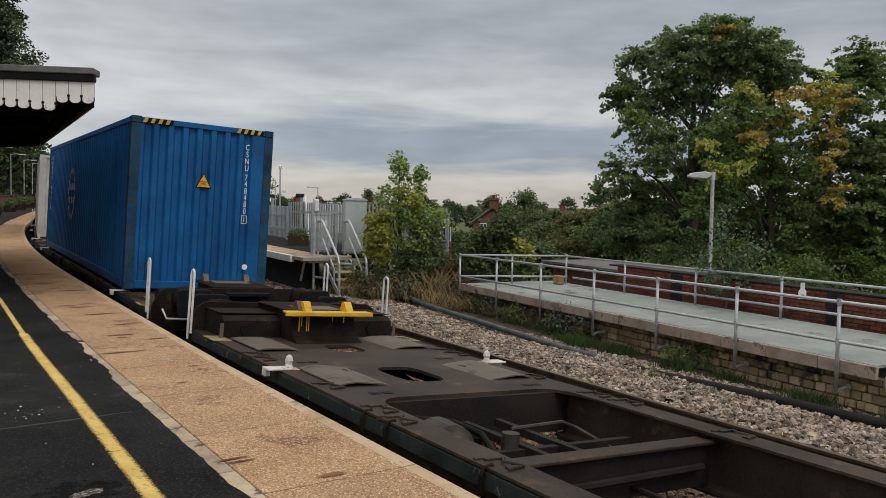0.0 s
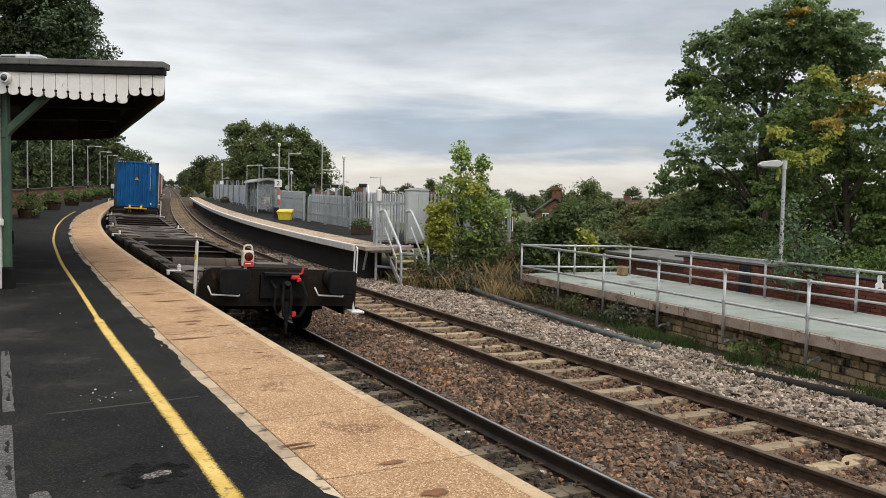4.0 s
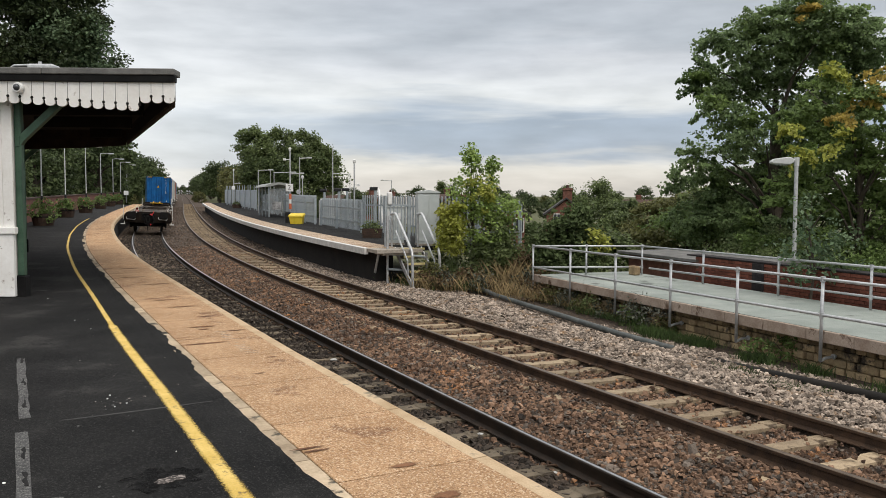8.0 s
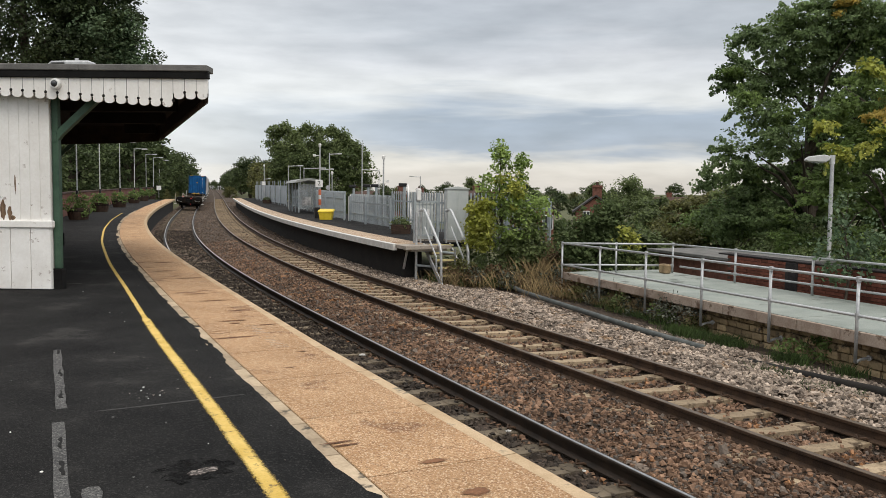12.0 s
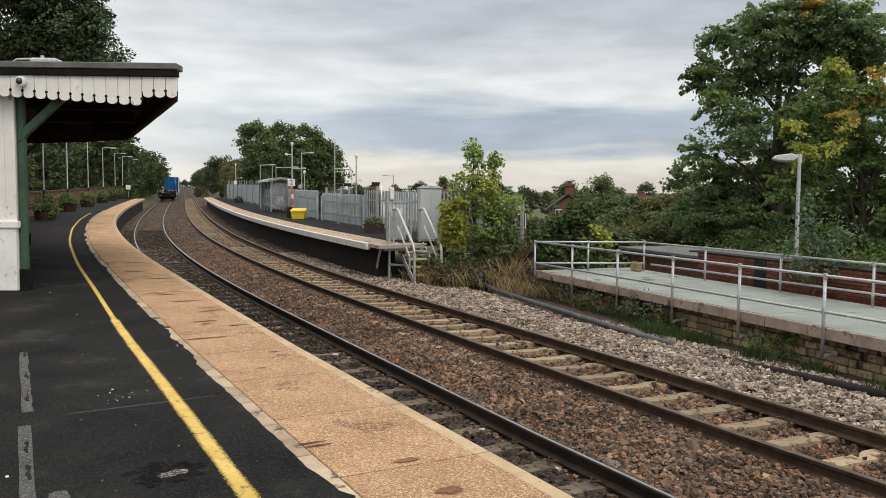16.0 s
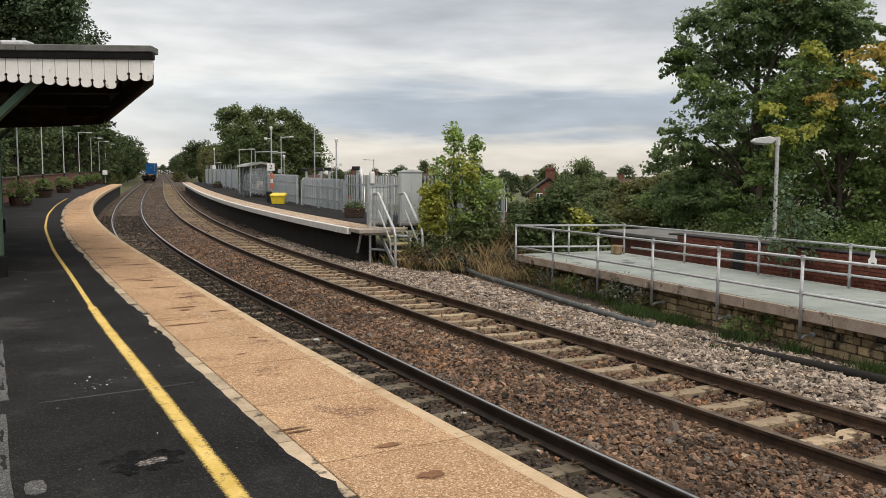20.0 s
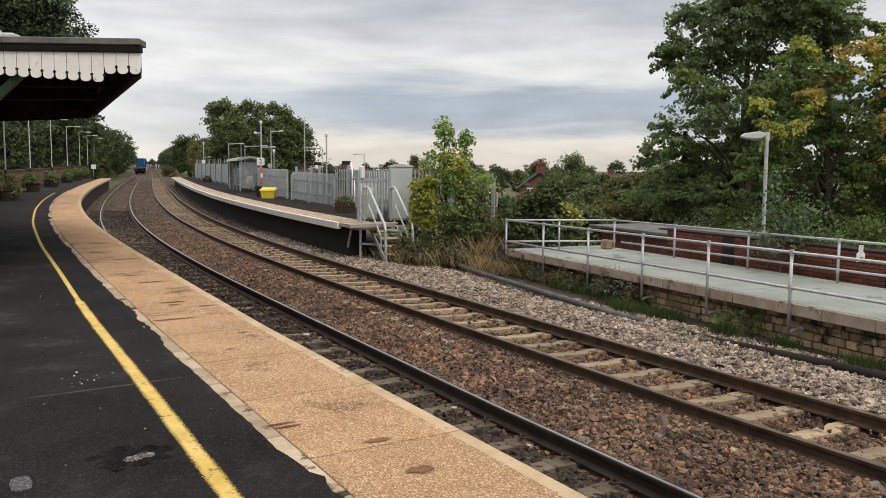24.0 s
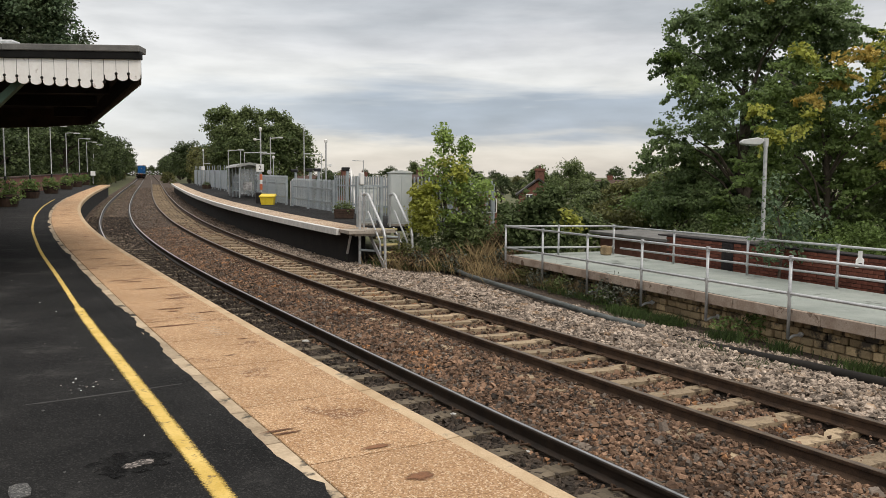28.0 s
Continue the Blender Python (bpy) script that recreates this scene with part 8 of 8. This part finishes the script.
    b = [((0, 0, 2.4), 1.9, 3.4), ((1.7, 0.4, 3.6), 1.8, 3.4), ((-1.6, 0.3, 1.6), 1.5, 3.4), ((2.6, 0, 1.8), 1.8, 3.4)]
    for i, (x, y) in enumerate(((13.0, 36.5), (17.0, 34.5), (20.5, 33.5), (23.5, 31.0))):
        tree(35 + i, "shaded young tree under the sycamore", 4.5, b, "leaf_dark", 0.19, 0.12, 1.8, 50, 0.5, m=pose(x, y, -2.2) @ Matrix.Rotation(2.1 * i, 4, "Z"), group="shaded trees behind the maple", shells="sprays")
    b = [((0, 0, 4.5), (3.2, 2.8, 2.7), 120), ((1, -1, 3.0), (3.6, 2.4, 2.2), 100)]
    tree(23, "dense green tree beyond the decked platform", 7, b, "leaf_dark", 0.18, 0.22, 2.6, 110, 0.55, m=pose(19.8, 27.0, -2.3), shells=True)
    # low bushes under the trees
    for i, (x, y, k) in enumerate(((9.6, 25.5, 0.8), (11.6, 25.0, 1.0), (14.0, 23.8, 1.0), (12.2, 28.5, 1.2), (16.5, 25.0, 1.2))):
        tree(40 + i, "low dark shrub under the trees", 1.5, [((0, 0, 0.9 * k), (1.7 * k, 1.3 * k, 1.1 * k), 130)], "leaf_dark" if i % 2 else "leaf_mid", 0.11, 0.05, 0.8, 50, 0.25, m=pose(x, y, -1.9), name="shrub", n=4, group="shrubs under the trees")
    # hedge of mixed trees beyond the end of the deck
    for i, (x, y, k, leaf) in enumerate(((9.6, 56, 0.55, "leaf_far"), (14.4, 58, 1.15, "leaf_dark"), (16.2, 52, 1.2, "leaf_olive"), (12.9, 44, 1.25, "leaf_olive"), (14.6, 43, 1.4, "leaf_olive"), (16.8, 46, 1.6, "leaf_far"), (10.8, 40, 0.8, "leaf_olive"), (15.5, 38, 1.3, "leaf_mid"), (8.4, 38, 0.55, "leaf_dark"), (6.3, 31, 0.5, "leaf_dark"), (7.8, 33, 0.6, "leaf_dark"), (9.4, 34, 0.7, "leaf_olive"), (5.0, 34, 0.35, "leaf_dark"), (11.5, 35, 1.1, "leaf_mid"), (7.2, 40, 0.45, "leaf_dark"), (9.2, 44, 0.6, "leaf_olive"), (12.0, 50, 0.85, "leaf_dark"), (6.2, 50, 0.55, "leaf_far"))):
        tree(50 + i, "mixed hedgerow tree beyond the platform end", 2.0 * k, [((0, 0, 1.3 * k), (1.45 * k, 1.3 * k, 1.1 * k), int(34 * k)), ((0.5 * k, 0, 1.75 * k), (0.8 * k, 0.8 * k, 0.55 * k), int(10 * k))], leaf, 0.15, 0.07, k, 120, 0.42, m=pose(x, y, -1.9 + 0.012 * y), n=5, group="hedgerow trees", shells=True)
    for i, (x, y, h, w) in enumerate(((13.3, 76, 3.35, 1.1), (16.5, 76, 4.1, 1.7), (2.1, 121, 4.9, 1.0), (15.0, 80, 2.6, 1.6), (19.5, 84, 2.9, 1.5))):
        tree(60 + i, "dark pointed conifer beyond the houses", h, [((0, 0, h * 0.45), (w, w, h * 0.45), 120), ((0, 0, h * 0.8), (w * 0.55, w * 0.55, h * 0.22), 40)], "leaf_dark", 0.2, 0.12, w * 0.6, 30, 0.3, m=pose(x, y, -0.4), group="conifers")


def sapling_and_weeds():
    b = [((0.5, 0, 1.6), (0.72, 0.6, 0.8), 46), ((0.95, 0, 2.15), (0.55, 0.5, 0.45), 30), ((0.12, 0, 2.35), (0.5, 0.5, 0.5), 30), ((0.0, 0, 3.3), (0.17, 0.17, 0.70), 24), ((-0.02, 0, 3.9), (0.06, 0.06, 0.3), 7), ((0.5, 0, 3.1), (0.20, 0.2, 0.62), 24), ((0.62, 0, 3.65), (0.06, 0.06, 0.2), 5), ((-0.42, 0, 2.85), (0.09, 0.09, 0.38), 8), ((1.25, 0, 2.45), (0.3, 0.2, 0.12), 6)]
    tree(24, "young sycamore sapling growing beside the track", 4.0, b, "leaf_fresh", 0.105, 0.04, 0.7, 27, 0.15, m=pose(1.24, 22.9, -0.95), extra=[("leaf_light", [((-0.55, -0.35, 1.75), (0.36, 0.35, 0.68), 110), ((0.25, -0.4, 2.75), (0.4, 0.3, 0.5), 18)]), ("leaf_dark", [((0.75, -0.2, 0.95), (0.65, 0.5, 0.65), 110), ((0.8, -0.1, 1.6), (0.5, 0.4, 0.6), 50)])], name="sapling", n=11)
    tree(25, "climbing broad-leaved shrub over the platform end", 1.8, [((0, 0, 0.9), (1.05, 0.7, 0.75), 95), ((0.2, 0, 1.55), (0.75, 0.5, 0.5), 38), ((-0.5, 0, 1.2), (0.5, 0.5, 0.5), 46), ((0.35, 0, 2.05), (0.35, 0.35, 0.3), 22)], "leaf_far", 0.135, 0.04, 0.8, 24, 0.18, m=pose(3.95, 22.3, -0.75), extra=[("leaf_light", [((0.7, -0.3, 1.2), (0.35, 0.3, 0.3), 14)])], name="shrub", n=5)
    tree(26, "low bushy shrub by the steps", 0.8, [((0, 0, 0.45), (0.4, 0.4, 0.35), 40)], "leaf_olive", 0.08, 0.02, 0.3, 18, 0.10, m=pose(0.25, 22.3, -0.95), name="shrub", n=4)
    tree(27, "grey-green birch sapling behind the railing", 2.1, [((0, 0, 1.15), (0.6, 0.5, 0.55), 30), ((0.35, 0, 0.7), (0.8, 0.5, 0.4), 30), ((-0.2, 0, 1.8), (0.3, 0.3, 0.4), 12), ((0.7, 0, 1.3), (0.4, 0.3, 0.3), 10)], "leaf_birch", 0.095, 0.025, 0.7, 14, 0.13, m=D(3.0, 3.0, -0.42), name="sapling", n=9)
    tree(28, "small weeds along the wall foot", 0.4, [((0, 0, 0.2), (0.5, 0.2, 0.2), 30)], "leaf_mid", 0.07, 0.01, 0.2, 14, 0.08, m=D(1.0, 0.12, -1.05), name="shrub", n=3)
    tree(29, "straggling flowering weeds along the wall foot", 0.7, [((0, 0, 0.3), (0.35, 0.9, 0.28), 50)], "weed", 0.06, 0.012, 0.4, 14, 0.10, m=D(4.6, 0.1, -1.0), name="shrub", n=8)
    tree(30, "dark ivy hanging over the wall", 0.7, [((0, 0, 0.25), (0.25, 1.1, 0.25), 46)], "leaf_dark", 0.06, 0.012, 0.4, 14, 0.09, m=D(7.0, 0.2, -1.0), name="shrub", n=6)
    rng = np.random.default_rng(77)

    def blades(name, label, mat, spots, h, w):
        V = []
        for (cx, cy, z, rx, ry, n, ang) in spots:
            a = rng.normal(size=(n, 2)) * 0.5
            ca, sa = math.cos(ang), math.sin(ang)
            x = cx + a[:, 0] * rx * ca - a[:, 1] * ry * sa
            y = cy + a[:, 0] * rx * sa + a[:, 1] * ry * ca
            hh = h * rng.uniform(0.35, 1.2, n)
            lean = rng.normal(size=(n, 2)) * 0.35 * hh[:, None]
            t = rng.uniform(0, math.pi, n)
            dx, dy = np.cos(t) * w, np.sin(t) * w
            zb = z + 0.012 * np.maximum(0, y - 8)
            p0 = np.stack([x - dx, y - dy, zb], 1)
            p1 = np.stack([x + dx, y + dy, zb], 1)
            p2 = np.stack([x + lean[:, 0] * 0.5 + dx * 0.7, y + lean[:, 1] * 0.5 + dy * 0.7, zb + hh * 0.6], 1)
            p3 = np.stack([x + lean[:, 0], y + lean[:, 1], zb + hh], 1)
            V.append(np.stack([p0, p1, p2, p3], 1).reshape(-1, 3))
        V = np.concatenate(V)
        tagged(new(name, quick(name, V, np.arange(len(V)).reshape(-1, 4), M[mat])), label, "grass", kind="stuff")

    g = []
    ang = math.atan2(0.93, -0.366)
    for u, v, ru, rv, n in ((3.5, -0.40, 0.6, 0.30, 1300), (2.5, -0.25, 0.4, 0.25, 800), (1.0, -0.3, 0.35, 0.22, 500), (0.0, -0.15, 0.3, 0.18, 300), (-1.5, -0.15, 0.5, 0.2, 500), (-2.9, -0.1, 0.35, 0.2, 350), (-4.2, -0.1, 1.0, 0.25, 600), (5.5, -0.1, 1.6, 0.2, 500), (0.3, -1.35, 0.5, 0.2, 140), (-0.6, -1.6, 0.5, 0.2, 120)):
        p = D(u, v, 0)
        g.append((p.x, p.y, -1.13, ru, rv, n, ang))
    blades("grass_tufts", "green grass and weeds at the foot of the wall", "grass", g, 0.16, 0.006)
    d = [(2.35, 22.0, -1.05, 1.0, 0.9, 420, 0), (1.2, 21.8, -1.08, 1.4, 0.7, 320, 0), (2.9, 23.6, -1.0, 0.9, 1.2, 600, 0), (0.2, 22.2, -1.1, 0.8, 0.5, 300, 0), (2.1, 20.3, -1.08, 0.5, 0.9, 200, 0.4)]
    blades("tall_dry_weeds", "tall golden dry weeds between the sapling and the railing", "dry_grass", [(2.6, 22.3, -1.05, 0.7, 0.6, 220, 0), (2.2, 21.7, -1.08, 0.5, 0.4, 110, 0)], 0.75, 0.005)
    blades("ballast_weeds", "small green weeds in the pale ballast", "grass", [(4.9, 11.1, -1.09, 0.12, 0.08, 60, 0), (5.1, 10.8, -1.09, 0.22, 0.14, 130, 0.5), (5.4, 10.55, -1.09, 0.12, 0.1, 50, 0)], 0.10, 0.004)
    blades("dry_weeds", "dry brown grass and weeds beside the track", "dry_grass", d, 0.42, 0.006)
    for i, (x, y, k, leaf) in enumerate(((2.0, 22.6, 1.0, "leaf_olive"), (2.6, 21.6, 0.8, "weed"), (1.5, 21.7, 0.7, "weed"), (0.5, 22.0, 0.8, "weed"), (2.9, 22.8, 1.1, "leaf_dark"), (2.4, 23.2, 1.2, "weed"), (1.9, 21.3, 0.6, "dry_leaf"), (1.2, 22.2, 0.9, "dry_leaf"), (2.7, 22.4, 1.2, "dry_leaf"), (3.1, 21.6, 0.8, "dry_leaf"), (0.6, 22.8, 1.0, "leaf_dark"), (0.1, 22.2, 0.9, "dry_leaf"), (0.45, 21.9, 0.7, "dry_leaf"), (2.9, 22.9, 1.5, "dry_leaf"), (3.0, 23.6, 1.8, "leaf_olive"), (-0.3, 23.3, 1.0, "leaf_dark"), (0.5, 24.5, 1.3, "leaf_mid"), (2.0, 24.6, 1.5, "leaf_dark"), (3.2, 24.8, 1.5, "leaf_mid"), (1.0, 26.0, 1.7, "leaf_dark"), (3.6, 26.5, 1.8, "leaf_far"))):
        tree(90 + i, "tangled brown and green undergrowth", 0.8 * k, [((0, 0, 0.4 * k), (0.5 * k, 0.45 * k, 0.4 * k), int(46 * k))], leaf, 0.075, 0.012, 0.4 * k, 16, 0.11, m=pose(x, y, -1.0), name="undergrowth", n=8, group="undergrowth")
    wall = []
    for u, v, ru, rv, n in ((8.7, -0.1, 0.5, 0.25, 160), (7.4, 0.0, 0.5, 0.15, 90), (6.2, 0.05, 0.6, 0.15, 90)):
        p = D(u, v, 0)
        wall.append((p.x, p.y, -1.12, ru, rv, n, ang))
    blades("wall_weeds", "dry straggling weeds along the old platform wall", "dry_grass", wall, 0.30, 0.005)
    for i, (u, v, k, leaf) in enumerate(((8.9, 0.0, 1.0, "dry_leaf"), (8.2, 0.05, 0.8, "leaf_olive"), (7.5, 0.1, 0.8, "weed"), (6.6, 0.1, 0.75, "leaf_olive"), (5.8, 0.1, 0.7, "weed"), (4.9, 0.1, 0.7, "leaf_mid"), (3.9, 0.12, 0.55, "leaf_olive"))):
        tree(130 + i, "straggling weeds against the old platform wall", 0.6 * k, [((0, 0, 0.36 * k), (0.45 * k, 0.3 * k, 0.34 * k), int(36 * k))], leaf, 0.06, 0.010, 0.3 * k, 14, 0.10, m=D(u, v, -1.1), name="undergrowth", n=6, group="weeds along the wall")
    blades("green_weeds", "green weeds among the dry grass", "grass", [(1.6, 22.2, -1.05, 1.6, 0.8, 1600, 0), (0.0, 23.0, -1.1, 1.0, 0.8, 700, 0)], 0.24, 0.007)


M["leaf_birch"] = material("grey_green_leaves", (0.07, 0.12, 0.06), (0.15, 0.21, 0.11), 1, 0.6, 0, island=0.4, translucent=0.3)
M["leaf_fresh"] = material("fresh_green_leaves", (0.17, 0.25, 0.065), (0.38, 0.49, 0.155), 1.2, 0.55, 0, island=0.5, translucent=0.45)
M["dry_leaf"] = material("dry_brown_leaves", (0.085, 0.055, 0.03), (0.21, 0.14, 0.075), 1, 0.8, 0, island=0.5, translucent=0.2)
M["leaf_conifer"] = material("dark_evergreen_leaves", (0.020, 0.034, 0.014), (0.065, 0.09, 0.034), 0.5, 0.6, 0, island=0.45, translucent=0.3)
M["weed"] = material("dull_weed_leaves", (0.06, 0.075, 0.045), (0.16, 0.16, 0.13), 1, 0.8, 0, island=0.5, translucent=0.2)


def far_trees():
    tree(31, "dark evergreen tree behind the canopy", 11, [((0, 0, 7.6), (4.4, 4.0, 3.0), 330), ((2.9, 0, 7.0), (2.2, 2.2, 2.1), 190), ((-3, 0, 9), (4, 4, 4), 240), ((2.9, 0, 9.2), (1.7, 1.8, 1.5), 150), ((1.6, 0, 10.6), (2.4, 2.2, 1.8), 150)], "leaf_conifer", 0.145, 0.3, 3.5, 84, 0.36, m=pose(-18.6, 34, 0.2), extra=[("leaf_birch", [((3.8, -0.6, 8.1), (1.3, 1.0, 1.1), 60), ((4.3, -0.4, 6.8), (1.0, 0.8, 0.9), 30)])])
    far = [((-1.6, 0, 4.7), (3.2, 3.0, 2.3), 190), ((-4.4, 0, 5.9), (1.5, 1.5, 1.3), 60), ((-4.0, 0, 3.6), (2.0, 2.2, 1.9), 100), ((1.0, 0, 5.2), (2.0, 2.0, 1.7), 100), ((2.4, 0, 3.7), (1.7, 1.8, 1.6), 80), ((0, 0, 2.6), (3.8, 2.6, 1.8), 120)]
    far += [((x, 0, z), (0.35, 0.4, 0.55), 12) for x, z in ((-5.4, 7.2), (-4.4, 7.6), (-3.3, 7.2), (-2.2, 7.5), (-1.0, 7.2), (0.2, 7.3), (1.3, 7.0), (2.4, 6.0), (3.3, 5.2))]
    tree(32, "broad dark tree behind the second platform", 6, far, "leaf_dark", 0.24, 0.3, 3, 60, 0.42, m=pose(-15.3, 95, 0.2) @ Matrix.Scale(1.22, 4), extra=[("leaf_far", [((-1.5, -1, 4), (4.0, 2.4, 2.4), 90)])])
    hedge = tree(33, "tree in the wood along the line", 6, [((0, 0, 3.4), (3.3, 3.1, 2.9), 100), ((1.2, 0.8, 5.2), (2.1, 2.1, 1.5), 34)], "leaf_wood", 0.34, 0.25, 2.6, 30, 0.7, shells=True, m=along(52, -11.5, 0), group="trees of the wood")
    light = tree(34, "paler bushy tree beside the line", 5, [((0, 0, 2.4), (2.5, 2.3, 2.1), 70), ((0.6, 0.4, 4.0), (1.5, 1.5, 1.1), 24)], "leaf_olive", 0.32, 0.18, 2.0, 30, 0.6, shells=True, m=along(120, 10.5, -0.6), group="trees of the wood")
    rng = random.Random(5)
    for s in list(range(40, 120, 5)) + list(range(120, 420, 8)):
        k = (1.0 if s < 110 else 1.22) + rng.uniform(-0.15, 0.25)
        copy_thing(hedge, Matrix.Translation(C(s + rng.uniform(-3, 3), (-11.0 if s < 110 else -8.6 if s < 170 else -7.0) + rng.uniform(-2.0, 0.8) - (3.0 if s < 80 else 0), -0.6)) @ Matrix.Rotation(rng.uniform(0, 6), 4, "Z") @ Matrix.Scale(k, 4))
    for s in range(130, 440, 9):
        k = 1.05 + rng.uniform(-0.2, 0.25)
        copy_thing(hedge, Matrix.Translation(C(s + rng.uniform(-3, 3), (15.0 if s < 170 else 12.0) + rng.uniform(-1.5, 3), -1.2)) @ Matrix.Rotation(rng.uniform(0, 6), 4, "Z") @ Matrix.Scale(k, 4))
    for s in (100, 108, 116, 128, 140, 152, 165, 180):
        copy_thing(light, Matrix.Translation(C(s, 11.5 + rng.uniform(-1, 2), -0.8)) @ Matrix.Rotation(rng.uniform(0, 6), 4, "Z") @ Matrix.Scale(0.95 + rng.uniform(-0.1, 0.3), 4))
    # scrub between the platform end and the wood
    for s in list(range(88, 120, 4)) + list(range(120, 260, 10)):
        copy_thing(light if s % 8 else hedge, Matrix.Translation(C(s + rng.uniform(-2, 2), -5.6 + rng.uniform(-1.2, 0.4), -1.6)) @ Matrix.Rotation(rng.uniform(0, 6), 4, "Z") @ Matrix.Scale(0.42 + rng.uniform(-0.1, 0.12), 4))
    # the last trees close the far end of the line
    for k in range(8):
        copy_thing(hedge, Matrix.Translation(C(470 + 4 * k, -14 + 4.4 * k, -3.4)) @ Matrix.Scale(1.0, 4))
    # low trees before the houses
    for k in range(24):
        x = -15 + 1.45 * k + rng.uniform(-0.5, 0.5)
        copy_thing(hedge if k % 3 else light, Matrix.Translation((x, 98 + rng.uniform(-6, 6), -0.9)) @ Matrix.Rotation(rng.uniform(0, 6), 4, "Z") @ Matrix.Scale(rng.uniform(0.34, 0.47), 4))
    # belt of woodland on the horizon
    for k in range(46):
        a = -16 + k * 1.35 + rng.uniform(-0.4, 0.4)
        r = rng.uniform(150, 210)
        x, y = r * math.sin(radians(a)), r * math.cos(radians(a))
        copy_thing(hedge if k % 3 else light, Matrix.Translation((x, y, -1.0 + 0.012 * y * 0.5)) @ Matrix.Rotation(rng.uniform(0, 6), 4, "Z") @ Matrix.Scale(rng.uniform(0.48, 0.68), 4))


left_side()
far_furniture()
platform_end()
houses()
right_lamp()
near_trees()
sapling_and_weeds()
far_trees()

# ---- last: pieces of the tracks and walls ----
sleepers(track_far, TRACK2, M["sleeper_pale"], 0.0)
sleepers(track_near, 0.0, M["sleeper_old"], 0.012)
red_wall()
motions()
